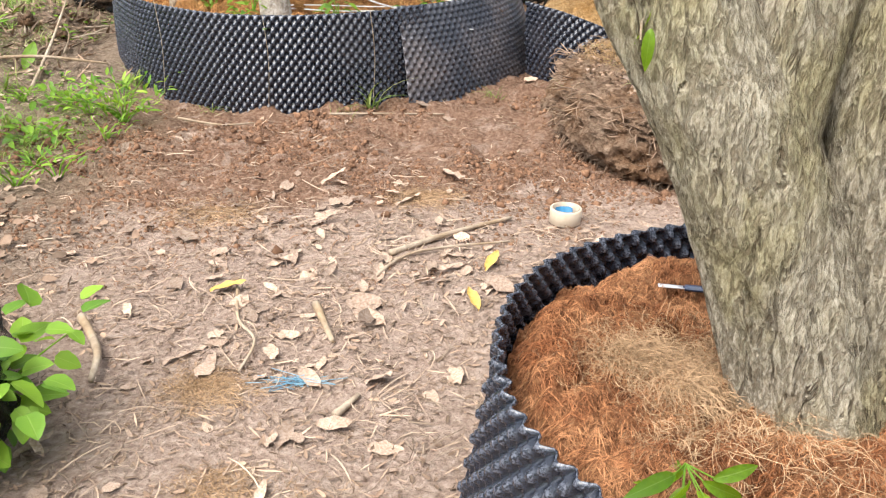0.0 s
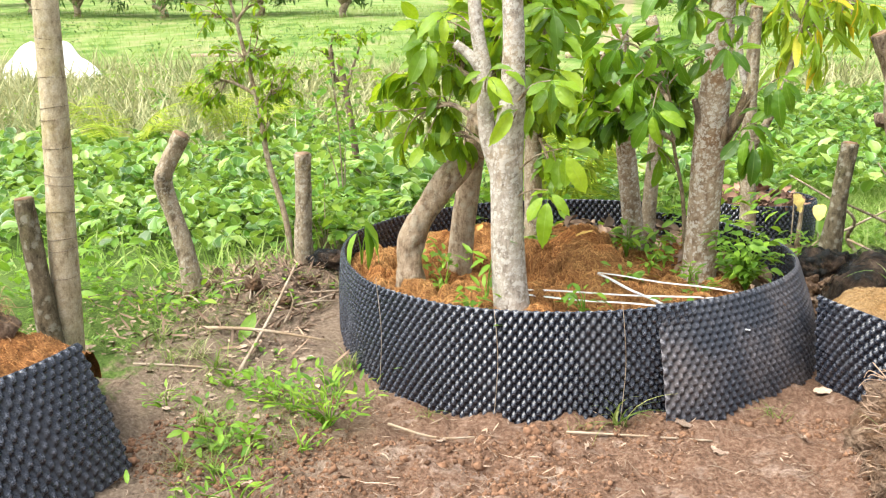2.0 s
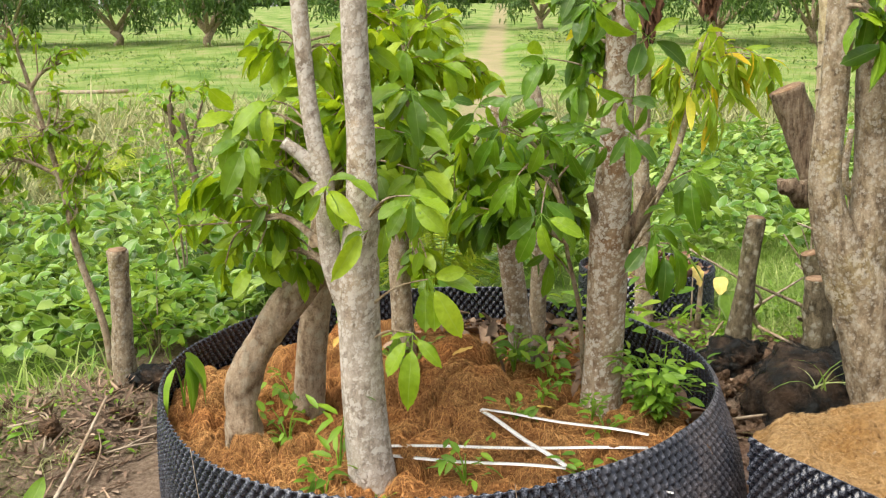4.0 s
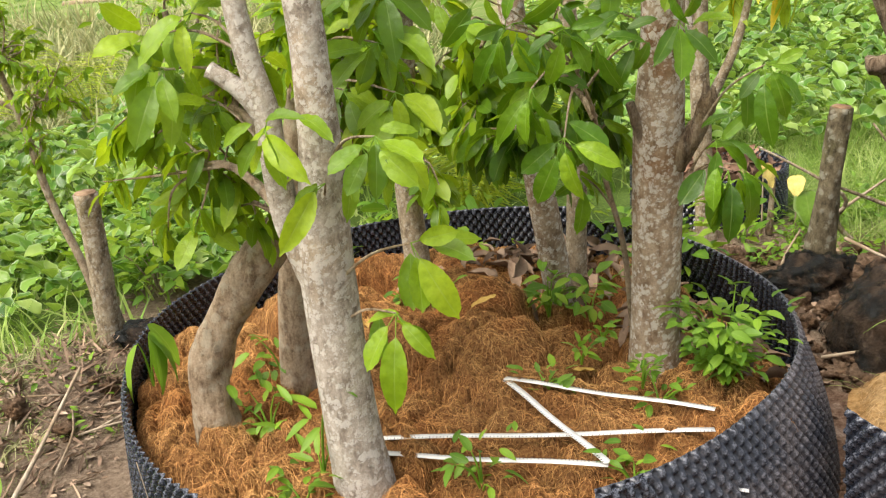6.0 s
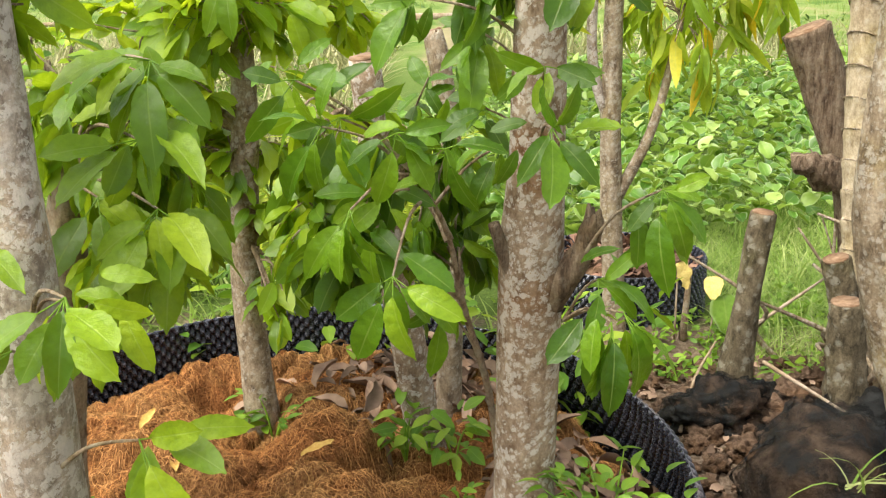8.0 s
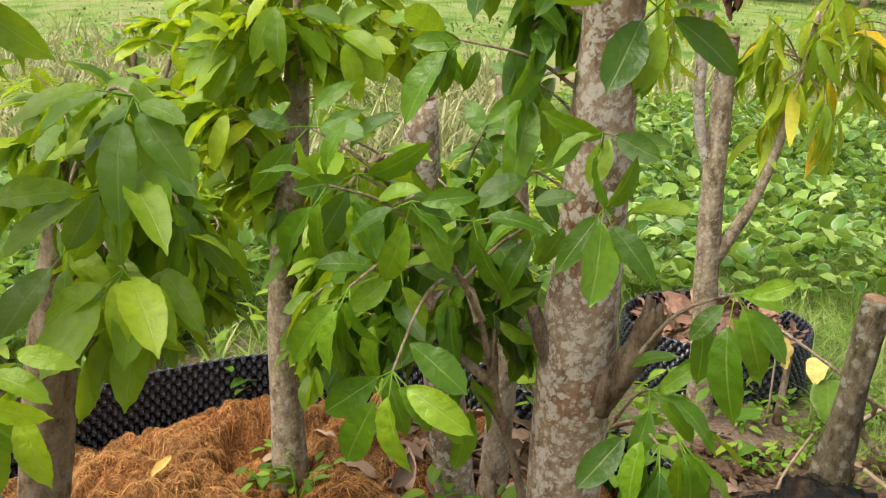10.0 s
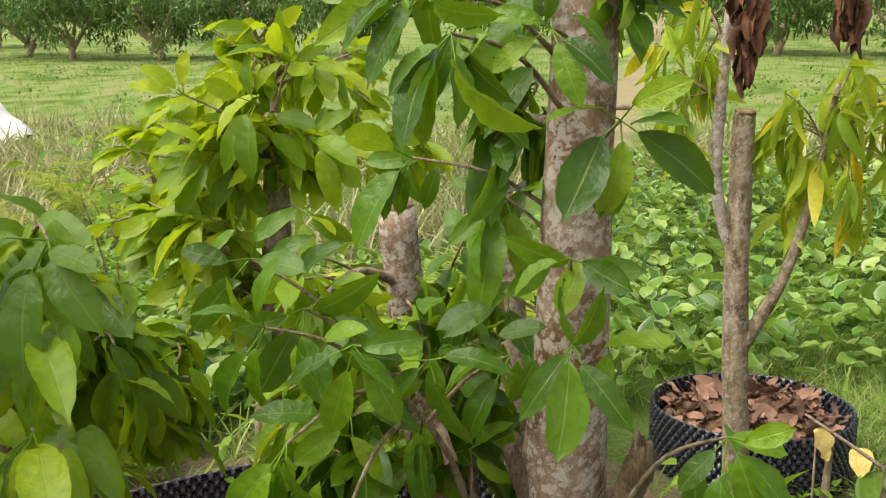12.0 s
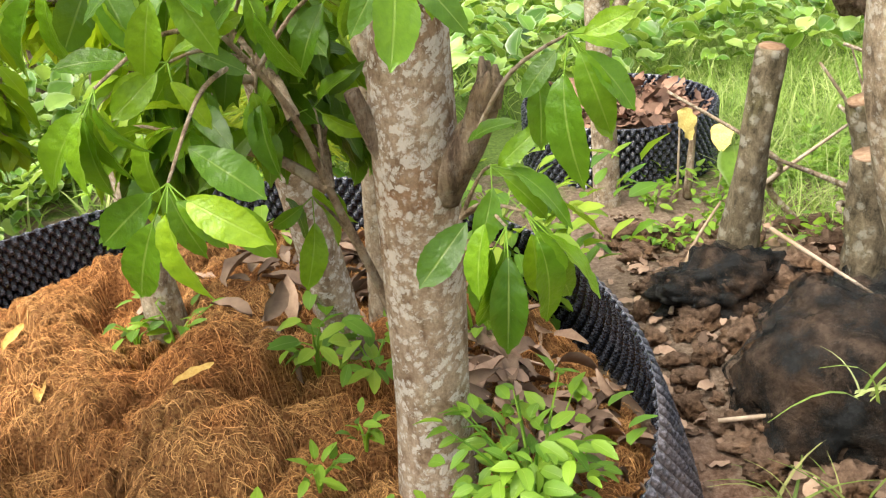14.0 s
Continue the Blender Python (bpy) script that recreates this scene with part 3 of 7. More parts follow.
def leaf_geo(width=0.4, fold=0.16, curl=0.3, wave=0.02, shape=0.5, n=9, teeth=0.0):
    """A blade of length 1 along +x: three points a row, folded on the midrib, drooping to its tip, on a short stalk."""
    verts, uvs = [], []
    for k in range(n):
        s = 0.5 - 0.5 * math.cos(math.pi * k / (n - 1))
        w = width / 2 * max(0.0, math.sin(math.pi * s ** (shape + 0.35))) ** 0.66
        if teeth:
            s = k / (n - 1)
            w = width / 2 * max(0.0, math.sin(math.pi * s ** (shape + 0.35))) ** 0.64
            w *= (1 + teeth * (0.5 - k % 2)) * (1 if s < 0.93 else 0.55)
        elif s > 0.8:
            w *= 1 - 0.9 * (s - 0.8)
        w = max(w, 0.010)
        z = -curl * s * s
        for side in (-1, 0, 1):
            verts.append((s, side * w, z + abs(side) * w * fold * 2 + (wave * (math.sin(s * 14 + side) + 0.6 * math.sin(s * 31 + 2 * side)) if side else 0)))
            uvs.append((0.5 + side * 0.5, s))
    faces = [[k * 3 + j, k * 3 + j + 3, k * 3 + j + 4, k * 3 + j + 1] for k in range(n - 1) for j in (0, 1)]
    return verts, faces, uvs


LEAF_SHAPES = [(0.44, 0.12, 0.30, 0.014, 0.74, 19, 0.04), (0.47, 0.16, 0.16, 0.018, 0.80, 19, 0.05), (0.40, 0.14, 0.55, 0.018, 0.68, 19, 0.04), (0.44, 0.24, 0.42, 0.015, 0.77, 19, 0.04), (0.39, 0.34, 0.48, 0.018, 0.72, 19, 0.04)]
SLIM_SHAPES = [(0.24, 0.2, 0.45, 0.012, 0.4), (0.27, 0.12, 0.65, 0.02, 0.45)]
DRY_SHAPES = [(0.42, 0.14, -0.10, 0.05, 0.55), (0.55, 0.08, 0.10, 0.06, 0.5), (0.3, 0.30, -0.06, 0.03, 0.6), (0.62, 0.05, 0.06, 0.05, 0.6), (0.22, 0.1, 0.05, 0.03, 0.4)]


def leaf_meshes(name, shapes, mat):
    out = []
    for s in shapes:
        v, f, uv = leaf_geo(*s)
        out.append(mesh_of(name, v, f, mat, True, uv))
    return out


LEAVES = leaf_meshes("leaf", LEAF_SHAPES, M_LEAF)
LEAVESB = leaf_meshes("leaf", LEAF_SHAPES, M_LEAFB)
LEAVESY = leaf_meshes("leaf", LEAF_SHAPES, M_LEAFN)
SLIM = leaf_meshes("slim_leaf", SLIM_SHAPES, M_LEAFY)
SLIMG = leaf_meshes("slim_leaf", [(0.30, 0.2, 0.45, 0.012, 0.5), (0.34, 0.12, 0.55, 0.02, 0.5)], M_LEAFB)
SEEDL = leaf_meshes("leaf", [(0.34, 0.14, 0.30, 0.012, 0.62, 11), (0.30, 0.2, 0.4, 0.012, 0.6, 11)], M_LEAFB)
DRYL = leaf_meshes("dry_leaf", DRY_SHAPES, M_DRY)


def turn_to(d, roll=0.0):
    """The turn that takes +x to d, its upper side up."""
    d = Vector(d).normalized()
    y = Vector((0, 0, 1)).cross(d)
    y = y.normalized() if y.length > 1e-4 else Vector((0, 1, 0))
    z = d.cross(y)
    m = Matrix((d, y, z)).transposed().to_4x4()
    return m @ Matrix.Rotation(roll, 4, "X")


def scatter_mesh(name, proto, mats4, material):
    """Many copies of one small shape as one mesh: mats4 is an array of n 4 x 4 poses."""
    v, f, uv = proto
    v = np.asarray(v, float)
    n, k = len(mats4), len(v)
    vh = np.concatenate([v, np.ones((k, 1))], axis=1)
    allv = np.einsum("nij,kj->nki", mats4[:, :3, :], vh).reshape(-1, 3)
    faces = (np.asarray(f)[None, :, :] + (np.arange(n) * k)[:, None, None]).reshape(-1, len(f[0]))
    return mesh_of(name, allv, faces, material, True, np.tile(np.asarray(uv, float), (n, 1)))


def poses(at, yaw, pitch, roll, size):
    """n poses: +x turned by yaw and lifted by pitch, rolled, scaled."""
    n = len(at)
    cy, sy, cp, sp, cr, sr = np.cos(yaw), np.sin(yaw), np.cos(pitch), np.sin(pitch), np.cos(roll), np.sin(roll)
    x = np.stack([cy * cp, sy * cp, sp], 1)
    y0 = np.stack([-sy, cy, np.zeros(n)], 1)
    z0 = np.cross(x, y0)
    y = y0 * cr[:, None] + z0 * sr[:, None]
    z = np.cross(x, y)
    m = np.zeros((n, 4, 4))
    s = np.asarray(size).reshape(-1, 1)
    m[:, :3, 0], m[:, :3, 1], m[:, :3, 2], m[:, :3, 3], m[:, 3, 3] = x * s, y * s, z * s, at, 1
    return m


# ---- the ground ----
def spaced(lo, hi, step, far_lo, far_hi, grow=1.16):
    core = list(np.arange(lo, hi + step / 2, step))
    a, s = core[-1], step
    while a < far_hi:
        s *= grow
        a += s
        core.append(a)
    a, s = core[0], step
    while a > far_lo:
        s *= grow
        a -= s
        core.insert(0, a)
    return np.array(core)


def build_ground():
    xs, ys = spaced(-2.8, 2.0, 0.028, -900, 900), spaced(1.2, 6.8, 0.028, -600, 1500)
    X, Y = np.meshgrid(xs, ys)
    Z = gz(X, Y)
    v = np.stack([X.ravel(), Y.ravel(), Z.ravel()], 1)
    nx, ny = len(xs), len(ys)
    i = (np.arange(ny - 1)[:, None] * nx + np.arange(nx - 1)[None, :]).ravel()
    f = np.stack([i, i + 1, i + nx + 1, i + nx], 1)
    put("ground", mesh_of("ground", v, f, M_GROUND))
    tagged(bpy.data.objects["ground"], "trampled reddish brown earth running out into a grassy orchard field", "ground", kind="structure")


build_ground()


# ---- planters ----
def panel_mesh(line, height, lean=0.0, bulge=0.0, p=0.041, q=0.053, amp=0.0165, z0=None, droop=None, offset=0.0, mat=None):
    """A sheet of dimpled plastic that stands on a line seen from above; lean: how far its top stands out."""
    line = np.asarray(line, float)
    d = np.r_[0, np.cumsum(np.linalg.norm(np.diff(line, axis=0), axis=1))]
    us = np.arange(0, d[-1], p / 6)
    cx, cy = np.interp(us, d, line[:, 0]), np.interp(us, d, line[:, 1])
    tx, ty = np.gradient(cx), np.gradient(cy)
    ln = np.hypot(tx, ty) + 1e-9
    nxv, nyv = ty / ln, -tx / ln
    vs = np.arange(0, height + q / 12, q / 6)
    U, V = np.meshgrid(us, vs)
    w = np.sin(2 * np.pi * U / p) * np.sin(2 * np.pi * V / q)
    w = np.sign(w) * np.abs(w) ** 1.15
    rim = 1 - 0.5 * smooth(V, height - 0.012, height)
    out = amp * w * rim + lean * V / height + bulge * np.sin(np.pi * V / height) + offset
    out = out + 0.012 * fbm(U * 1.6, V * 2.0, 21, 3)
    zb = np.zeros_like(us) if z0 is None else z0(us / d[-1])
    drop = np.ones_like(us) if droop is None else droop(us / d[-1])
    Z = zb[None, :] + V * drop[None, :] + 0.006 * vnoise(U * 3, V * 0 + 1, 4)
    X, Y = cx[None, :] + nxv[None, :] * out, cy[None, :] + nyv[None, :] * out
    v = np.stack([X.ravel(), Y.ravel(), Z.ravel()], 1)
    nu, nv = len(us), len(vs)
    i = (np.arange(nv - 1)[:, None] * nu + np.arange(nu - 1)[None, :]).ravel()
    f = np.stack([i, i + 1, i + nu + 1, i + nu], 1)
    return mesh_of("panel", v, f, [mat, M_PLASTIC] if mat else M_PLASTIC)


def thick(ob, t=0.003):
    md = ob.modifiers.new("thickness", "SOLIDIFY")
    md.thickness, md.offset = t, 0
    md.material_offset = len(ob.data.materials) - 1
    return ob


def arc(cx, cy, rx, ry, a0, a1, n=160, wob=0.0, seed=0, dent=0.0):
    a = np.radians(np.linspace(a0, a1, n))
    k = 1 + wob * 2 * fbm(np.cos(a) * 1.3 + seed, np.sin(a) * 1.3, seed, 2)
    if dent:
        k = k - dent * np.exp(-((np.degrees(a) % 360 - 205) / 28) ** 2)
    return np.stack([cx + rx * k * np.cos(a), cy + ry * k * np.sin(a)], 1)


def fibres(name, n, at, spread, up, material, parent, length=(0.05, 0.12), width=0.0016, seed=1, lie=None):
    """Loose curled fibres as thin ribbons lying on a surface."""
    r = np.random.default_rng(seed)
    yaw = r.uniform(0, 2 * np.pi, n)
    L = r.uniform(*length, n)
    bend = r.normal(0, 2.2, n)
    rise = r.uniform(0.0, up, n)
    segs = 6
    P = np.zeros((n, segs, 3))
    P[:, 0] = at
    ang = yaw.copy()
    for k in range(1, segs):
        ang = ang + bend / segs * 1.6
        step = L / (segs - 1)
        P[:, k, 0] = P[:, k - 1, 0] + np.cos(ang) * step
        P[:, k, 1] = P[:, k - 1, 1] + np.sin(ang) * step
        low = P[:, 0, 2] if lie is None else np.clip(P[:, 0, 2] * 0.7 + lie(P[:, k, 0], P[:, k, 1]) * 0.3 - 0.004, lie(P[:, k, 0], P[:, k, 1]), lie(P[:, k, 0], P[:, k, 1]) + 0.010)
        P[:, k, 2] = low + rise * math.sin(math.pi * k / (segs - 1)) + 0.002
    W = np.stack([-np.sin(ang), np.cos(ang), np.full(n, 0.5)], 1)[:, None, :] * (width / 2)
    taper = np.array([0.6, 1, 1, 1, 0.8, 0.3])[None, :, None]
    v = np.stack([P - W * taper, P + W * taper], 2).reshape(-1, 3)
    i = (np.arange(n)[:, None] * segs * 2 + np.arange(segs - 1)[None, :] * 2).ravel()
    f = np.stack([i, i + 2, i + 3, i + 1], 1)
    return tagged(put(name, mesh_of(name, v, f, material), parent), kind="stuff")


def mound(parent, cx, cy, rx, ry, zf, mat, fmat, nfib, seed, lump=0.05, size=6.0, a0=0, a1=360, calm=None, dent=0.0, heaps=()):
    """The heap of coir that fills a planter."""
    nr, na = 160, 560
    R, A = np.meshgrid(np.linspace(0.0, 1, nr) ** 0.8, np.radians(np.linspace(a0, a1, na)))

    def dented(a):
        return 1 - dent * np.exp(-((np.degrees(a) % 360 - 205) / 28) ** 2)

    X, Y = cx + rx * R * dented(A) * np.cos(A), cy + ry * R * dented(A) * np.sin(A)

    def height(x, y):
        rr = np.hypot((x - cx) / rx, (y - cy) / ry)
        wx, wy = x + 0.11 * fbm(x * 6, y * 6, seed + 20, 3), y + 0.11 * fbm(x * 6 + 9, y * 6, seed + 21, 3)
        big = domes(wx, wy, 0.95 / size, seed)
        small = domes(wx + 3, wy, 0.42 / size, seed + 7)
        k = 1 if calm is None else 1 - calm(x, y)
        if heaps:
            top = np.zeros(np.shape(x))
            for hx, hy, hr, hh in heaps:
                top = np.maximum(top, hh * np.sqrt(np.maximum(1 - ((wx - hx) ** 2 + (wy - hy) ** 2) / hr ** 2, 0)))
            rough = lump * (clumps(wx, wy, 0.20, seed) - 0.55) + 0.58 * lump * (clumps(wx + 3, wy, 0.085, seed + 7) - 0.5) + 0.6 * lump * fbm(x * 3, y * 3, seed + 3, 3)
            return zf(x, y) + k * (top + rough * np.where(top > 0.01, 0.55, 1.0)) - 0.05 * smooth(rr, 0.86, 1.0) + 0.010 * vnoise(x * 45, y * 45, seed + 9) + 0.006 * vnoise(x * 95, y * 95, seed + 11)
        return zf(x, y) + k * lump * (1.05 * (big - 0.62) + 0.75 * (small - 0.6) + 0.30 * (domes(wx, wy + 5, 0.2 / size, seed + 13) - 0.6) + 0.9 * fbm(x * 3, y * 3, seed + 3, 3)) - 0.05 * smooth(rr, 0.86, 1.0) + 0.012 * vnoise(x * 45, y * 45, seed + 9) + 0.007 * vnoise(x * 95, y * 95, seed + 11)

    v = np.stack([X.ravel(), Y.ravel(), height(X, Y).ravel()], 1)
    i = (np.arange(na - 1)[:, None] * nr + np.arange(nr - 1)[None, :]).ravel()
    f = np.stack([i, i + nr, i + nr + 1, i + 1], 1)
    put("filling", mesh_of("filling", v, f, mat), parent)
    r = np.random.default_rng(seed)
    rr, aa = np.sqrt(r.uniform(0, 0.96, nfib)), np.radians(r.uniform(a0, a1, nfib))
    px, py = cx + rx * rr * dented(aa) * np.cos(aa), cy + ry * rr * dented(aa) * np.sin(aa)
    if heaps:      # loose fibre kept to the tops; the darker filling paints shade into the creases
        around = sum(height(px + dx, py + dy) for dx, dy in ((0.04, 0), (-0.04, 0), (0, 0.04), (0, -0.04))) / 4
        kept = r.uniform(0, 1, nfib) < 0.22 + 0.78 * smooth(height(px, py) - around, -0.012, 0.006)
        px, py = px[kept], py[kept]
    fibres("fibre_fleece", len(px), np.stack([px, py, height(px, py)], 1), 0, 0.007, fmat, parent, (0.02, 0.07), 0.0013 if heaps else 0.0010, seed, height)
    return height


def ring_z(x, y):
    return 0.36 - 0.07 * smooth(y, 5.7, 7.0) - 0.20 * np.exp(-((x + 0.78) / 0.13) ** 2 - ((y - 6.66) / 0.11) ** 2) - 0.13 * smooth(x, 0.25, 0.6) * smooth(y, 5.5, 6.0) - 0.03 * smooth(-x, 0.9, 1.4) - 0.05 * smooth(x, 0.05, 0.2) * smooth(-y, -5.15, -5.0)


CX, CY, RX, RY = RING
big = empty("planter_ring", (CX, CY, 0), "large round planter of black dimpled plastic sheets filled with coir", "planter")


def under(ob, holder):
    """Make ob, built in world places, a part of a holder that only stands off the origin."""
    ob.parent = holder
    ob.matrix_parent_inverse = Matrix.Translation(-holder.location)
    return ob


ringz0 = lambda s: -0.015 - 0.05 * np.sin(np.pi * s)
under(thick(put("panel", panel_mesh(arc(CX, CY, RX, RY, -62, -295, 260, 0.012, 3, 0.05)[::-1], 0.49, -0.01, 0.01, z0=ringz0))), big)
under(thick(put("panel", panel_mesh(arc(CX, CY, RX, RY, -69, 70, 180, 0.012, 3), 0.48, -0.135, 0.015, z0=lambda s: -0.01 - 0.05 * s, offset=0.105, mat=M_PLASTICD), label="dust-stained black dimpled plastic sheet")), big)
coir = empty("coir_fill", (CX, CY, 0.2), "lumpy reddish brown coir fibre heaped inside the large planter", "coir")
hold = new("tmp")
RINGH = mound(hold, CX, CY, RX * 0.985, RY * 0.985, ring_z, M_COIR, M_COIRF, 76000, 31, 0.105, 6.3, dent=0.055,
              heaps=((-0.31, 6.10, 0.19, 0.15), (-0.34, 5.80, 0.16, 0.09), (-0.58, 5.92, 0.19, 0.10), (-0.81, 6.12, 0.19, 0.11), (-1.08, 6.22, 0.16, 0.10), (-0.38, 6.58, 0.14, 0.07), (-1.03, 6.62, 0.15, 0.06), (-0.15, 5.50, 0.15, 0.05)), calm=lambda x, y: 0.15 * smooth(x, -0.85, -0.6) * smooth(-x, -0.55, -0.35) * smooth(-y, -5.78, -5.6))
for ob in list(hold.children):
    under(ob, coir)
bpy.data.objects.remove(hold)


def filled_planter(name, label, at, walls, centre, radii, zf, mats, nfib, seed, fill_label, lump=0.04, size=6.0):
    ring = empty(name, (*at, 0), label, "planter", "planters")
    for me in walls:
        under(thick(put("panel", me)), ring)
    co = np.array([v.co for v in walls[0].vertices])
    for k in (0.35, 0.6, 0.85):
        low = co[int(420 * k) % len(co)]
        out = np.array([low[0] - at[0], low[1] - at[1], 0])
        out = out / (np.linalg.norm(out) + 1e-9) * 0.02
        p = low + out
        v, f = tube_geo([p, p + (0.006, 0.004, 0.18), p + (-0.004, 0, 0.36)], [0.0013] * 3, 5)
        under(put("cord", mesh_of("cord", v, f, M_STICK), label="thin pale tying cord"), ring)
    fill = empty("coir_fill", (centre[0], centre[1], 0.2), fill_label, "coir")
    h = new("tmp")
    height = mound(h, *centre, *radii, zf, *mats, nfib, seed, lump, size)
    for ob in list(h.children):
        under(ob, fill)
    bpy.data.objects.remove(h)
    return height


for k, a in enumerate((-128, -100, -76)):
    a = radians(a)
    bx, by = CX + (RX + 0.022) * math.cos(a), CY + (RY + 0.022) * math.sin(a)
    v, f = tube_geo([(bx, by, 0.0), (bx + 0.012, by - 0.004, 0.25), (bx - 0.01, by, 0.49)], [0.0013] * 3, 5)
    under(put("cord", mesh_of("cord", v, f, M_STICK), label="thin pale tying cord"), big)
# the low planter with the old tree, beside the start of the way
NEAR = (0.66, 1.66)
NEARH = filled_planter("planter_ring", "black dimpled plastic planter round an old rough-barked tree", NEAR,
                       [panel_mesh(arc(*NEAR, 0.64, 0.65, 184, -60, 150, 0.01, 5)[::-1], 0.42, 0.0, 0.0, 0.05, 0.058, 0.019),
                        panel_mesh(arc(*NEAR, 0.64, 0.65, 177, 300, 110, 0.01, 5), 0.425, -0.075, 0.0, 0.05, 0.058, 0.019, offset=0.085)],
                       NEAR, (0.62, 0.64), lambda x, y: 0.362 + 0.02 * np.exp(-((x - 0.45) / 0.2) ** 2 - ((y - 1.8) / 0.2) ** 2), (M_COIRN, M_COIRNF), 42000, 41, "loose red coir fibre round the foot of an old tree", 0.060, 8.5)
tufts = empty("coir_tufts", (0.45, 1.75, 0.36), "frizzy pale tan tufts of coir lying on the red coir", "coir")
r_ = np.random.default_rng(43)
for k, (tx, ty, ts, tn) in enumerate(((0.30, 1.74, 0.055, 1500), (0.42, 1.70, 0.060, 1700), (0.38, 1.60, 0.05, 1100), (0.50, 1.42, 0.10, 500), (0.32, 1.46, 0.06, 300))):
    fx, fy = r_.normal(tx, ts, tn), r_.normal(ty, ts, tn)
    fz = NEARH(fx, fy) + 0.035 * np.exp(-((fx - tx) ** 2 + (fy - ty) ** 2) / ts ** 2) * r_.uniform(0, 1, tn)
    under(fibres("coir_tuft", tn, np.stack([fx, fy, fz], 1), 0, 0.022, M_COIRT, None, (0.03, 0.09), 0.0010, 44 + k), tufts)
# the planter with the pole-like young tree
LEFT = (-2.97, 3.95)
filled_planter("planter_ring", "black dimpled plastic planter with inward leaning wall and open end", LEFT,
               [panel_mesh(arc(*LEFT, 1.10, 1.06, -95, 2, 130, 0.005, 6), 0.47, -0.16, 0.01, 0.048, 0.062, 0.018)],
                       LEFT, (0.90, 0.86), lambda x, y: 0.46 + 0 * x - 0.25 * smooth(y, 4.0, 4.5), (M_COIR, M_COIRF), 9000, 51, "red coir heaped up to the edge of a black planter", 0.035)
# the planter with tan coir beside the large one
RIGHT = (1.58, 5.30)


def right_z(x, y):
    return 0.33 + 0.12 * np.exp(-((x - 1.45) / 0.5) ** 2 - ((y - 5.4) / 0.40) ** 2) - 0.25 * smooth(y, 5.5, 5.85)


filled_planter("planter_ring", "black dimpled plastic planter with a loose sagging sheet end", RIGHT,
                        [panel_mesh(arc(*RIGHT, 0.86, 0.60, 188, 318, 150, 0.01, 7), 0.40, 0.03, 0.01, z0=lambda s: 0.02 + 0 * s, droop=lambda s: 1 - 0.45 * smooth(s, 0.1, 0.6))],
                        RIGHT, (0.83, 0.58), right_z, (M_COIRP, M_COIRPF), 14000, 61, "tan coir fibre heaped round a grey forked tree", 0.03, 6.0)


# ---- trees ----
def stem(parent, name, pts, radii, mat, seg=14, rough=0.06, seed=0, label="", freq=9.0, rings=4, ridge=0.0):
    v, f = tube_geo(pts, radii, seg, rough, seed, freq, True, rings, ridge)
    base = Vector(parent.location)
    return put(name, mesh_of(name, [Vector(p) - base for p in v], f, mat), parent, label)


def cut_face(parent, at, d, r, label="pale sawn end grain"):
    """The sawn end of a limb: a slightly rough disc with a rim."""
    bm = bmesh.new()
    bmesh.ops.create_cone(bm, cap_ends=True, segments=18, radius1=r * 0.98, radius2=r * 0.93, depth=0.012)
    for v in bm.verts:
        v.co.z += 0.002 * math.sin(v.co.x * 190)
    m = Vector(d).to_track_quat("Z", "Y").to_matrix().to_4x4()
    bm.transform(Matrix.Translation(Vector(at) - Vector(parent.location)) @ m)
    return part("cut_face", bm, M_CUT, parent, label)


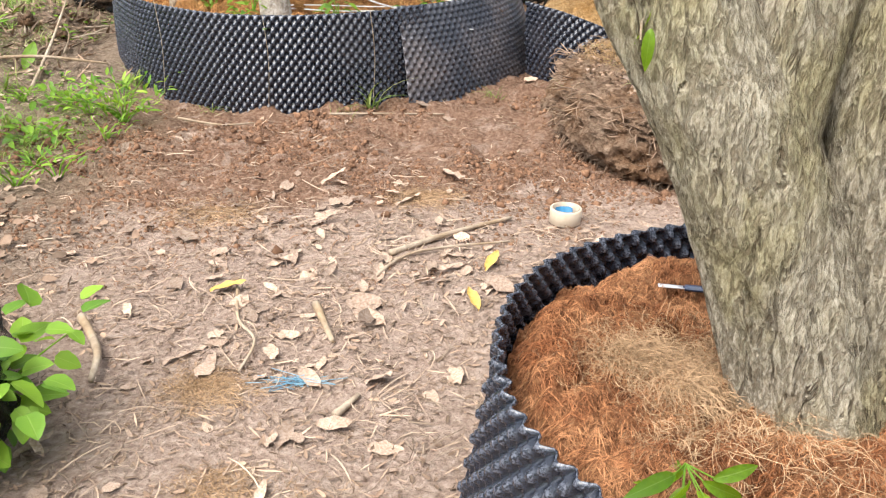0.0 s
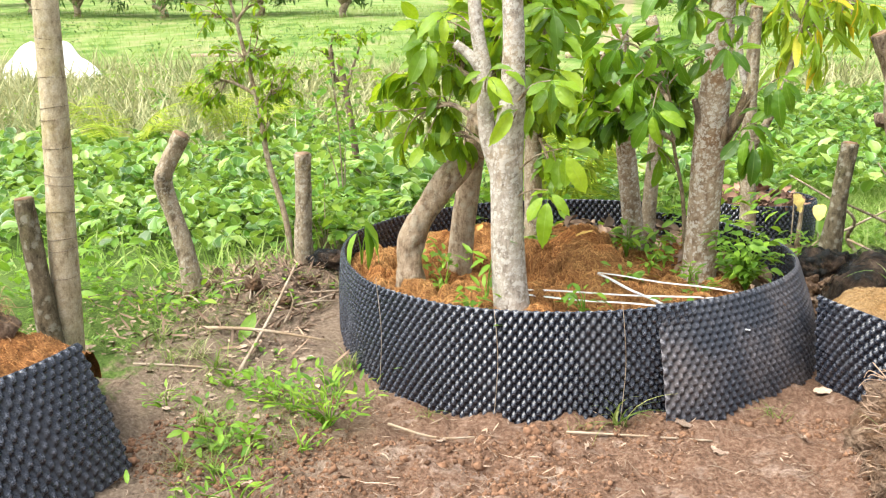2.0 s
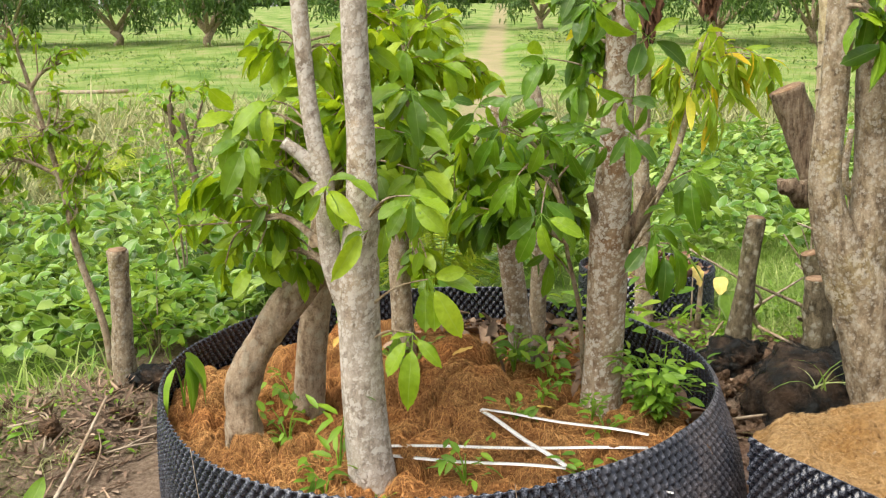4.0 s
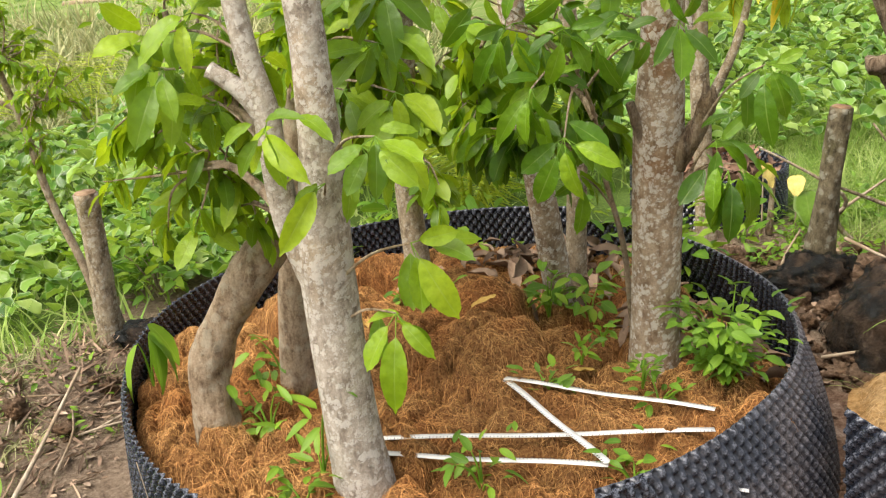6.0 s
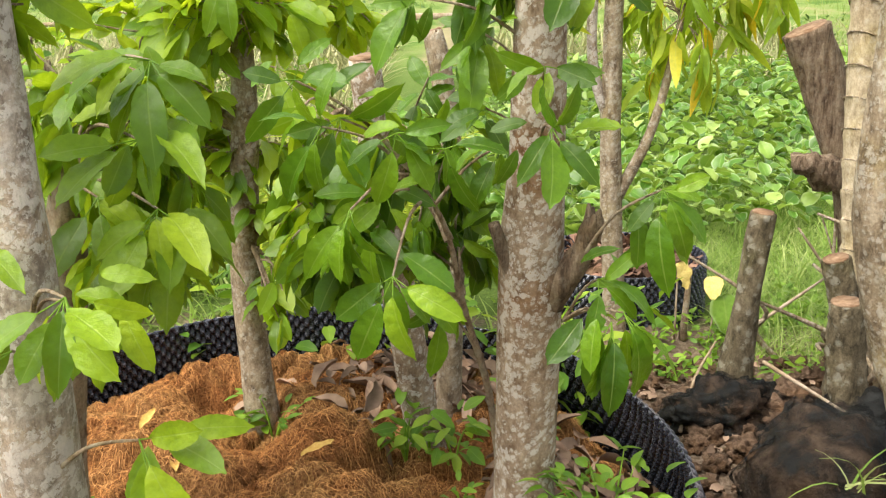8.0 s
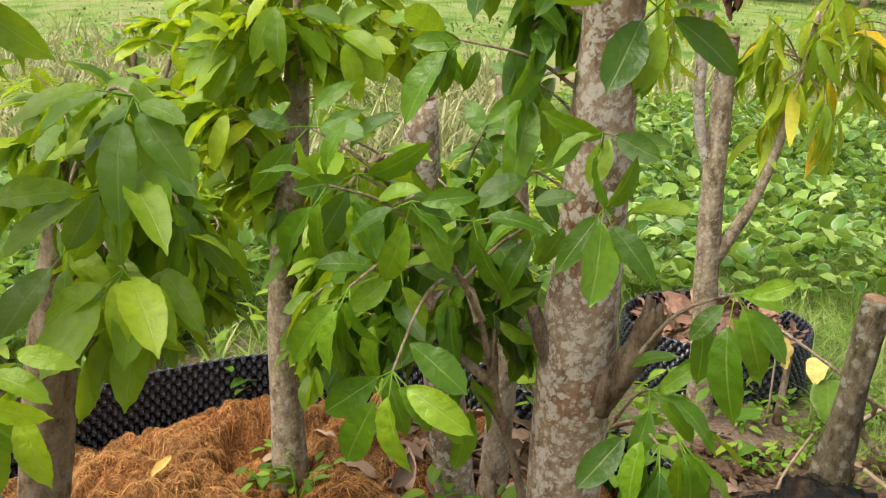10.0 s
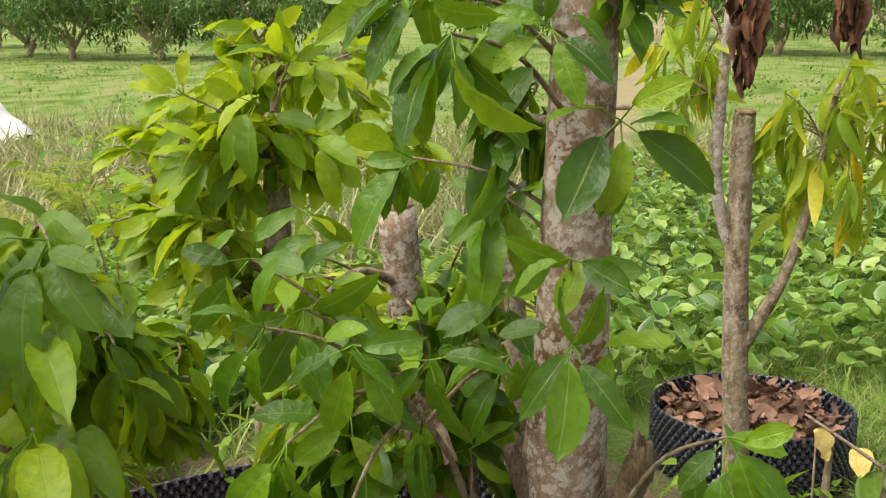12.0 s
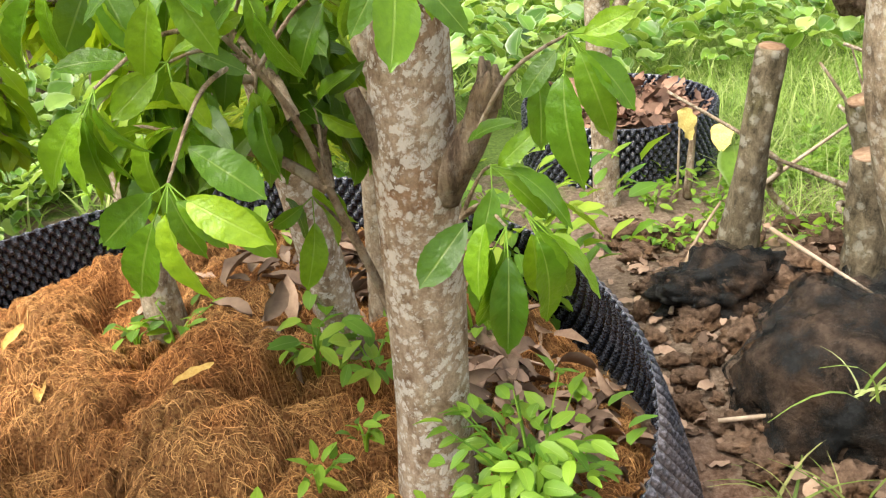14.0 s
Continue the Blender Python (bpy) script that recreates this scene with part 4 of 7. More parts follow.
def foliage(tree, blobs, anchors, meshes, size, seed, twig_mat, droop=0.45, per=(5, 9), limit=300, rest_of=None):
    """Twigs from the stem to points inside the given clouds, with a spray of leaves at the end of each."""
    r = np.random.default_rng(seed)
    base = np.array(tree.location)
    anchors = np.asarray(anchors, float)
    twigs, count, rest = [], 0, []
    for cx, cy, cz, hx, hy, hz, n in blobs:
        c = np.array([cx, cy, cz])
        root = anchors[np.argmin(np.linalg.norm(anchors - c - np.array([0, 0, -0.10]), axis=1))]
        far = np.linalg.norm(c - root)
        bough = np.array([root, root + (c - root) * 0.45 + np.array([0, 0, 0.10 * far]) + r.normal(0, 0.03 * far, 3), c + r.normal(0, 0.05 * far, 3)])
        if n > 2:
            twigs.append(tube_geo(bough, [0.010 + 0.012 * far, 0.008 + 0.006 * far, 0.004], 7, 0.1, seed, cap=False))
        for _ in range(n):
            while True:
                q = r.uniform(-1, 1, 3)
                if q @ q < 1:
                    break
            tip = c + q * (hx, hy, hz)
            s = r.uniform(0.35, 1.0) * 2
            k = min(int(s), 1)
            start = bough[k] + (bough[k + 1] - bough[k]) * (s - k) if n > 2 else root
            mid = (start + tip) / 2 + np.array([0, 0, 0.03]) + r.normal(0, 0.02, 3)
            L = np.linalg.norm(tip - start)
            twigs.append(tube_geo([start, mid, tip], [0.003 + 0.005 * L, 0.003 + 0.002 * L, 0.002], 5, cap=False))
            d0 = tip - mid
            d0 /= np.linalg.norm(d0) + 1e-9
            for k in range(r.integers(*per)):
                a = r.uniform(0, 2 * math.pi)
                side = np.array([math.cos(a), math.sin(a), 0])
                d = d0 * r.uniform(0.1, 0.9) + side * r.uniform(0.4, 1.1) + np.array([0, 0, -droop * r.uniform(-0.2, 2.2)])
                s = size * r.uniform(0.68, 1.15)
                at = tip - d0 * r.uniform(0, 0.09) + r.normal(0, 0.008, 3)
                spot = Matrix.Translation(at - base) @ turn_to(d, r.normal(0, 0.65)) @ Matrix.Diagonal((s, s, s, 1))
                if count < limit:
                    put("leaf", meshes[r.integers(len(meshes))], tree).matrix_basis = spot
                else:
                    rest.append(np.array(spot))
                count += 1
    if rest:
        tagged(put("leaf_mass", scatter_mesh("leaf_mass", leaf_geo(*(rest_of or LEAF_SHAPES)[0]), np.array(rest), M_LEAFYJ if rest_of else M_LEAFBI), tree), kind="stuff")
    v, f = join_geo(twigs)
    tagged(put("twig_mass", mesh_of("twig_mass", [np.asarray(p) - base for p in v], f, twig_mat), tree), kind="stuff")


def sprays(tree, hubs, anchors, meshes, seed, twig_mat, thick_at=0.006, face=0.3, inner=3):
    """Sprays of large leaves that spread like fingers from the ends of arched twigs: an angle and a length for each leaf."""
    r = np.random.default_rng(seed)
    base, anchors = np.array(tree.location), np.asarray(anchors, float)
    for hub, leaves in hubs:
        hub = np.array(hub)
        root = anchors[np.argmin(np.linalg.norm(anchors - hub + np.array([0, 0, 0.12]), axis=1))]
        far = np.linalg.norm(hub - root)
        mid = root + (hub - root) * 0.5 + np.array([0, 0, 0.12 * far]) + r.normal(0, 0.02 * far, 3)
        v, f = tube_geo([root - base, mid - base, hub - base], [thick_at * (0.6 + far), thick_at * (0.45 + 0.5 * far), 0.0022], 7, 0.06, seed, cap=False)
        put("twig", mesh_of("twig", v, f, twig_mat), tree)
        mean = sum(q for _, q in leaves) / len(leaves)
        spread = [(a, q, 0.0) for a, q in leaves] + [(leaves[r.integers(len(leaves))][0] + r.normal(0, 30), mean * r.uniform(0.7, 1.0), r.uniform(0.03, 0.12)) for _ in range(inner)]
        for k, (a, length, back) in enumerate(spread):
            dy = -face * r.uniform(0.1, 2.0)
            d = np.array([math.cos(radians(a)), dy, math.sin(radians(a))])
            s = min(max(0.74 * length, 0.078) * math.sqrt(1 + dy * dy), 0.158) * r.uniform(0.90, 1.04)
            at = hub + d * 0.20 * length + r.normal(0, 0.006, 3) + np.array([r.normal(0, 0.3), 1.0, r.normal(0, 0.3)]) * back - np.array([0, 0.006 * k, 0])
            if back == 0.0:
                v, f = tube_geo([hub - base, at - base + d * 0.004], [0.0016, 0.0011], 5, cap=False)
                put("stalk", mesh_of("stalk", v, f, M_LEAFH, True, np.full((len(v), 2), 0.3)), tree)
            x = Vector(d).normalized()
            n = Vector((r.normal(0, 0.6), -0.8 + r.normal(0, 0.45), 0.9 + r.normal(0, 0.5)))
            z = (n - x * n.dot(x)).normalized()
            y = z.cross(x)
            spot = Matrix.Translation(at - base) @ Matrix((x, y, z)).transposed().to_4x4() @ Matrix.Diagonal((s, s, s, 1))
            put("leaf", meshes[r.integers(len(meshes))], tree).matrix_basis = spot


def tree(name, at, label):
    return empty(name, at, label, "tree", "trees in the planters")


def along(pts, z0, n=6):
    pts = np.asarray(pts, float)
    s = np.linspace(0, len(pts) - 1.001, n * 2)
    i = s.astype(int)
    q = pts[i] + (pts[np.minimum(i + 1, len(pts) - 1)] - pts[i]) * (s - i)[:, None]
    return q[q[:, 2] > z0]


# pale forked tree at the front of the large planter
t1 = tree("young_tree", (-0.60, 4.97, 0.30), "pale grey forked tree trunk with drooping green leaves in red coir")
p1 = [(-0.60, 4.97, 0.30), (-0.625, 4.98, 0.55), (-0.64, 4.99, 0.85), (-0.64, 4.99, 1.05), (-0.62, 4.99, 1.26), (-0.62, 4.99, 1.48), (-0.63, 5.0, 1.72), (-0.64, 5.02, 2.4)]
stem(t1, "trunk", p1, [0.086, 0.072, 0.068, 0.070, 0.053, 0.044, 0.042, 0.040], M_BARKG, 18, 0.05, 1)
f1 = [(-0.66, 4.99, 0.92), (-0.72, 4.99, 1.10), (-0.735, 4.99, 1.25), (-0.74, 4.99, 1.38), (-0.765, 4.99, 1.50), (-0.785, 5.0, 1.68), (-0.82, 5.02, 2.2)]
stem(t1, "limb", f1, [0.044, 0.038, 0.032, 0.031, 0.029, 0.027, 0.024], M_BARKG, 12, 0.06, 2)
stem(t1, "limb", [(-0.735, 4.99, 1.34), (-0.79, 4.99, 1.42), (-0.86, 4.99, 1.475)], [0.028, 0.022, 0.020], M_BARKG, 10, 0.06, 3, "cut side branch")
foliage(t1, [(-0.98, 5.22, 1.36, 0.26, 0.16, 0.24, 24), (-1.10, 5.26, 1.16, 0.20, 0.12, 0.18, 11), (-0.80, 5.10, 1.78, 0.22, 0.12, 0.16, 8), (-0.52, 5.12, 1.76, 0.16, 0.08, 0.20, 2), (-0.90, 5.3, 1.05, 0.12, 0.1, 0.1, 4)],
        np.concatenate([along(f1, 1.0), along(p1, 1.1)]), LEAVESB, 0.105, 11, M_BARKB, 0.5, (5, 9))
a1 = np.concatenate([along(f1, 1.0, 8), along(p1, 0.75, 8)])
sprays(t1, [((-0.45, 4.76, 1.34), ((-123, 0.12), (-82, 0.10), (-62, 0.12), (-42, 0.14), (-13, 0.12), (-152, 0.115))),
            ((-0.50, 4.86, 1.30), ((-24, 0.12), (-55, 0.14), (-112, 0.12), (0, 0.125))),
            ((-0.59, 4.86, 1.22), ((-118, 0.155), (-155, 0.10))),
            ((-0.41, 4.86, 1.07), ((-58, 0.193), (-81, 0.16), (18, 0.123))),
            ((-0.46, 4.86, 0.90), ((-125, 0.156), (-37, 0.10), (-96, 0.20), (-42, 0.114)))], a1, LEAVESB, 111, M_BARKB, 0.006, 0.5, 3)
sprays(t1, [((-0.71, 4.86, 1.35), ((-133, 0.124), (-68, 0.118), (-36, 0.117), (29, 0.112))),
            ((-0.97, 5.00, 1.48), ((-106, 0.163), (-62, 0.11), (-157, 0.12), (131, 0.10))),
            ((-0.87, 5.05, 1.39), ((-107, 0.131), (-148, 0.117), (-54, 0.109), (158, 0.104))),
            ((-0.90, 5.05, 1.60), ((-155, 0.134), (-122, 0.125), (20, 0.097), (-81, 0.12))),
            ((-0.99, 5.05, 1.56), ((-170, 0.12), (-99, 0.11), (-111, 0.194)))], a1, LEAVESB, 112, M_BARKB, 0.006, 0.6, 5)

# bent sawn trunk
bt = tree("bent_tree", (-1.13, 5.33, 0.33), "bent brown tree trunk sawn off slantwise, growing from red coir")
pb = [(-1.12, 5.33, 0.30), (-1.125, 5.33, 0.45), (-1.12, 5.34, 0.57), (-1.05, 5.35, 0.71), (-0.95, 5.36, 0.85), (-0.82, 5.37, 0.99)]
stem(bt, "trunk", pb, [0.084, 0.058, 0.064, 0.056, 0.061, 0.053], M_BARKB, 22, 0.15, 4, "", 7.0, 7)
cut_face(bt, (-0.818, 5.37, 0.992), (0.7, 0.05, 0.72), 0.055)

# reddish stem behind it, with the drooping crown
rt = tree("young_tree", (-0.90, 5.60, 0.33), "slim reddish brown tree stem with a dense drooping green crown")
pr = [(-0.93, 5.60, 0.30), (-0.90, 5.60, 0.65), (-0.86, 5.60, 0.95), (-0.82, 5.60, 1.2), (-0.76, 5.60, 1.5)]
stem(rt, "trunk", pr, [0.066, 0.058, 0.055, 0.05, 0.03], M_BARKB, 14, 0.05, 6)
foliage(rt, [(-0.57, 5.48, 1.40, 0.13, 0.10, 0.20, 15), (-0.72, 5.53, 1.48, 0.18, 0.12, 0.20, 15), (-0.64, 5.50, 1.16, 0.12, 0.10, 0.12, 8), (-0.70, 5.88, 1.20, 0.09, 0.08, 0.18, 12), (-0.59, 5.86, 1.20, 0.07, 0.06, 0.17, 11)], along(pr, 0.95), LEAVESB, 0.112, 12, M_BARKB, 0.6, (5, 9))
sprays(rt, [((-0.48, 5.30, 1.62), ((-167, 0.165), (-130, 0.16), (-71, 0.16), (-31, 0.15), (-1, 0.118), (175, 0.14)))], along(pr, 0.95), LEAVESB, 113, M_BARKB, 0.006, 0.75, 5)
sprays(rt, [((-0.50, 5.25, 1.48), ((-155, 0.131), (-110, 0.145), (-64, 0.127), (-10, 0.134), (175, 0.145))),
            ((-0.46, 5.20, 1.36), ((-13, 0.134), (-67, 0.11), (-113, 0.15), (-158, 0.11))),
            ((-0.48, 5.30, 1.28), ((-49, 0.11), (-79, 0.126), (-123, 0.132), (-169, 0.124))),
            ((-0.61, 5.30, 1.36), ((-9, 0.10), (-117, 0.136), (-70, 0.117)))], along(pr, 0.95), LEAVESB, 114, M_BARKB, 0.006, 0.75, 5)

# grey stem at the back with fine bushy growth
t4 = tree("young_tree", (-0.62, 6.45, 0.25), "slim grey tree stem with bushy bright yellow-green leaves")
p4 = [(-0.60, 6.45, 0.22), (-0.615, 6.45, 0.5), (-0.625, 6.45, 0.9), (-0.59, 6.45, 1.35), (-0.58, 6.45, 1.75)]
stem(t4, "trunk", p4, [0.068, 0.052, 0.048, 0.042, 0.028], M_BARKO, 14, 0.05, 7)
foliage(t4, [(-0.60, 6.34, 1.66, 0.26, 0.08, 0.14, 16), (-0.80, 6.32, 1.46, 0.16, 0.08, 0.10, 8), (-0.92, 6.62, 1.62, 0.20, 0.18, 0.22, 20), (-0.34, 6.58, 1.66, 0.16, 0.14, 0.12, 8), (-0.62, 6.60, 1.86, 0.30, 0.2, 0.16, 24), (-0.84, 6.6, 1.28, 0.18, 0.14, 0.18, 12), (-0.40, 6.6, 1.20, 0.12, 0.10, 0.14, 6), (-0.48, 6.40, 1.05, 0.10, 0.08, 0.16, 5), (-0.52, 6.36, 0.80, 0.07, 0.05, 0.12, 5), (-1.12, 6.65, 1.40, 0.16, 0.14, 0.18, 10), (-0.62, 6.5, 1.22, 0.20, 0.12, 0.14, 11)], along(p4, 0.9), LEAVESY, 0.125, 13, M_BARKB, 0.18, (5, 8), 520)

sprays(t4, [((-0.56, 6.28, 1.78), ((-88, 0.22), (-112, 0.16), (62, 0.12), (100, 0.13), (150, 0.12))),
            ((-0.42, 6.30, 1.70), ((-40, 0.17), (-62, 0.18), (-8, 0.15), (40, 0.12))),
            ((-0.68, 6.30, 1.66), ((-140, 0.17), (-120, 0.16), (175, 0.14), (120, 0.12))),
            ((-0.78, 6.34, 1.80), ((125, 0.12), (160, 0.14), (-150, 0.13), (80, 0.12)))], along(p4, 0.9), LEAVESY, 131, M_BARKB, 0.006, 0.45, 3)
sprays(t4, [((-0.50, 6.36, 1.88), ((75, 0.12), (105, 0.13), (30, 0.12), (150, 0.12))),
            ((-0.44, 6.26, 1.52), ((-30, 0.16), (-70, 0.15), (-5, 0.13))),
            ((-0.70, 6.26, 1.50), ((-150, 0.16), (-105, 0.15), (165, 0.13)))], along(p4, 0.9), LEAVESY, 132, M_BARKB, 0.006, 0.45, 3)

# mottled stem in the middle with the large dark spray
t3 = tree("young_tree", (-0.03, 6.25, 0.25), "mottled tree stem with a broad spray of large glossy leaves")
p3 = [(-0.02, 6.25, 0.22), (-0.055, 6.25, 0.45), (-0.10, 6.23, 0.80), (-0.14, 6.2, 1.1), (-0.175, 6.16, 1.55)]
stem(t3, "trunk", p3, [0.066, 0.056, 0.052, 0.049, 0.045], M_BARKM, 16, 0.06, 8)
cut_face(t3, (-0.176, 6.159, 1.553), (-0.1, -0.1, 0.98), 0.043)
shoot = [(0.20, 5.90, 0.28), (0.16, 5.79, 0.70), (0.095, 5.71, 0.98), (0.06, 5.60, 1.20), (0.0, 5.48, 1.36)]
stem(t3, "limb", shoot, [0.011, 0.010, 0.008, 0.006, 0.004], M_BARKB, 9, 0.08, 115, "thin brown shoot bearing the large leaves")
foliage(t3, [(-0.04, 5.72, 1.32, 0.22, 0.12, 0.20, 17), (-0.18, 5.70, 1.12, 0.16, 0.10, 0.14, 9), (0.05, 5.80, 1.14, 0.12, 0.08, 0.14, 6), (0.02, 6.08, 1.36, 0.16, 0.08, 0.16, 8), (-0.27, 5.86, 1.12, 0.11, 0.08, 0.16, 13), (-0.30, 5.82, 1.38, 0.08, 0.08, 0.12, 6), (-0.36, 5.98, 1.14, 0.06, 0.06, 0.14, 6)], np.concatenate([along(p3, 0.8, 10), along(shoot, 0.8)]), LEAVES, 0.120, 14, M_BARKB, 0.6, (5, 9))
a3 = along(shoot, 0.7, 12)
sprays(t3, [((-0.04, 5.28, 1.20), ((-142, 0.176), (-116, 0.205), (-84, 0.156), (-17, 0.15), (-39, 0.13))),
            ((-0.12, 5.30, 1.33), ((-134, 0.157), (-110, 0.13), (-95, 0.152), (-68, 0.11))),
            ((-0.03, 5.35, 1.47), ((-106, 0.15), (-58, 0.14), (-158, 0.12), (16, 0.12))),
            ((-0.18, 5.38, 1.48), ((-102, 0.15), (-129, 0.19), (86, 0.12), (131, 0.11))),
            ((0.06, 5.45, 1.42), ((-70, 0.156), (15, 0.14), (163, 0.136), (-143, 0.11)))], a3, LEAVES, 116, M_BARKB)
sprays(t3, [((0.18, 5.50, 1.42), ((-124, 0.128), (-162, 0.145))),
            ((-0.06, 5.42, 1.33), ((-140, 0.12), (30, 0.11), (163, 0.138), (-46, 0.12))),
            ((0.03, 5.80, 0.96), ((-93, 0.174), (-144, 0.11), (-50, 0.11))),
            ((0.08, 5.70, 1.17), ((-158, 0.118), (-36, 0.11), (57, 0.11))),
            ((-0.25, 5.50, 1.56), ((-130, 0.17), (45, 0.11), (3, 0.12), (160, 0.10))),
            ((-0.16, 5.50, 1.48), ((-115, 0.154), (16, 0.148), (-2, 0.18), (-57, 0.152), (-168, 0.10)))], a3, LEAVES, 117, M_BARKB)

# sawn stem behind it
te = tree("young_tree", (0.03, 6.5, 0.2), "thin grey stem close behind the thick mottled trunk")
stem(te, "trunk", [(0.025, 6.5, 0.2), (0.045, 6.5, 0.64), (0.06, 6.5, 1.07), (0.03, 6.5, 1.45), (0.0, 6.52, 1.6)], [0.050, 0.042, 0.039, 0.036, 0.033], M_BARKO, 12, 0.06, 9)
cut_face(te, (-0.001, 6.521, 1.602), (-0.2, 0.1, 0.95), 0.034)

# main mottled trunk
t2 = tree("young_tree", (0.24, 5.68, 0.30), "thick mottled trunk with two sawn stubs and large glossy leaves")
p2 = [(0.24, 5.68, 0.28), (0.245, 5.68, 0.55), (0.25, 5.67, 0.9), (0.255, 5.66, 1.15), (0.265, 5.65, 1.4), (0.27, 5.65, 1.7), (0.28, 5.65, 2.0), (0.30, 5.65, 2.5)]
stem(t2, "trunk", p2, [0.092, 0.076, 0.076, 0.077, 0.063, 0.057, 0.054, 0.05], M_BARKM, 20, 0.04, 10)
stem(t2, "limb", [(0.215, 5.64, 1.07), (0.190, 5.62, 1.14), (0.165, 5.61, 1.22)], [0.022, 0.017, 0.014], M_BARKF, 10, 0.08, 11, "dark sawn stub")
stem(t2, "limb", [(0.295, 5.64, 1.02), (0.335, 5.62, 1.09), (0.368, 5.61, 1.15), (0.388, 5.61, 1.215)], [0.038, 0.032, 0.027, 0.024], M_BARKF, 16, 0.10, 12, "split brown stub")
for k in range(7):
    a = k * 0.9
    sx, sy = 0.388 + 0.014 * math.cos(a), 5.61 + 0.014 * math.sin(a)
    stem(t2, "splinter", [(sx - 0.006, sy, 1.18), (sx + 0.004, sy, 1.22), (sx + 0.006, sy, 1.233 + 0.010 * ((k * 5) % 4))], [0.015, 0.011, 0.004], M_BARKF, 6)
a2 = along(p2, 0.9, 14)
sprays(t2, [((0.12, 5.33, 1.91), ((-118, 0.157), (-67, 0.125), (-59, 0.183), (-103, 0.15), (-155, 0.10))),
            ((0.08, 5.33, 1.96), ((-154, 0.14), (-133, 0.12), (-124, 0.11), (-34, 0.10))),
            ((0.24, 5.45, 1.92), ((-25, 0.12), (-66, 0.12), (159, 0.10), (-150, 0.11))),
            ((0.34, 5.48, 1.79), ((-113, 0.144), (-97, 0.135), (-29, 0.19), (27, 0.115), (174, 0.10)))], a2, LEAVES, 118, M_BARKB, 0.006, 0.5, 4)
sprays(t2, [((0.14, 5.72, 1.64), ((-116, 0.165), (-100, 0.20), (-67, 0.135), (151, 0.102), (-124, 0.12), (41, 0.104))),
            ((0.00, 5.60, 1.72), ((-130, 0.18), (-124, 0.128), (-111, 0.12), (148, 0.10))),
            ((0.27, 5.50, 1.58), ((-104, 0.122), (-19, 0.10), (-163, 0.10))),
            ((0.28, 5.45, 1.46), ((-131, 0.11), (-89, 0.147), (-35, 0.112), (52, 0.10))),
            ((0.15, 5.70, 1.47), ((-52, 0.10), (-160, 0.10)))], a2, LEAVES, 119, M_BARKB, 0.006, 0.5, 4)
foliage(t2, [(0.22, 5.66, 2.02, 0.24, 0.12, 0.10, 12), (0.12, 5.66, 1.78, 0.10, 0.10, 0.12, 6)], along(p2, 1.5, 8), LEAVES, 0.125, 15, M_BARKB, 0.5, (4, 7))
sprays(t2, [((0.51, 5.45, 1.33), ((-137, 0.11), (-68, 0.159), (-40, 0.153), (-96, 0.20), (27, 0.107))),
            ((0.41, 5.42, 1.05), ((-112, 0.19), (-100, 0.19), (-84, 0.19), (-92, 0.23))),
            ((0.44, 5.45, 1.06), ((-35, 0.163), (-70, 0.20), (-62, 0.12))),
            ((0.39, 5.50, 1.12), ((-35, 0.115), (-104, 0.113), (-19, 0.163), (51, 0.10)))], [(0.33, 5.62, 0.98), (0.34, 5.62, 1.08), (0.31, 5.64, 0.9)], LEAVES, 120, M_BARKB)

for lx, lz, lr in ((0.283, 1.525, 0.015), (0.295, 1.452, 0.010)):
    bm = bmesh.new()
    bmesh.ops.create_uvsphere(bm, u_segments=16, v_segments=8, radius=lr)
    for q in bm.verts:
        k = 1 + 0.22 * noise.noise(q.co * 60)
        q.co = Vector((q.co.x * k, q.co.y * 0.12, q.co.z * k))
    bm.transform(Matrix.Translation(Vector((lx, 5.588, lz)) - Vector(t2.location)))
    part("lichen", bm, M_LICHEN, t2, "pale grey round patch of lichen")

# yellowish drooping tree in a far pot
tp = tree("young_tree", (0.82, 7.88, -0.03), "thin pale tree with drooping yellow-green leaves beside a low pot")
pp = [(0.82, 7.88, -0.05), (0.80, 7.88, 0.4), (0.775, 7.88, 0.83), (0.765, 7.88, 1.21), (0.765, 7.88, 1.46), (0.77, 7.88, 1.69)]
stem(tp, "trunk", pp, [0.062, 0.053, 0.051, 0.047, 0.043, 0.040], M_BARKO, 14, 0.12, 17)
cut_face(tp, (0.771, 7.88, 1.692), (0.1, -0.1, 0.98), 0.041)
lp = [(0.80, 7.88, 0.74), (0.95, 7.88, 1.05), (1.04, 7.88, 1.41), (1.10, 7.88, 1.8)]
stem(tp, "limb", lp, [0.033, 0.023, 0.018, 0.010], M_BARKO, 9, 0.05, 18)
lq = [(0.76, 7.88, 1.12), (0.69, 7.88, 1.32), (0.67, 7.88, 1.6), (0.71, 7.88, 2.3)]
stem(tp, "limb", lq, [0.028, 0.024, 0.024, 0.020], M_BARKG, 9, 0.05, 19)
foliage(tp, [(1.10, 7.88, 1.60, 0.34, 0.25, 0.36, 26), (0.55, 7.9, 1.80, 0.18, 0.2, 0.30, 9), (0.62, 7.9, 2.1, 0.22, 0.2, 0.25, 5), (1.40, 7.9, 1.70, 0.20, 0.2, 0.22, 7)], np.concatenate([along(lp, 0.95), along(lq, 1.2)]), SLIM, 0.18, 17, M_BARKB, 1.2, (4, 8), 300, SLIM_SHAPES)

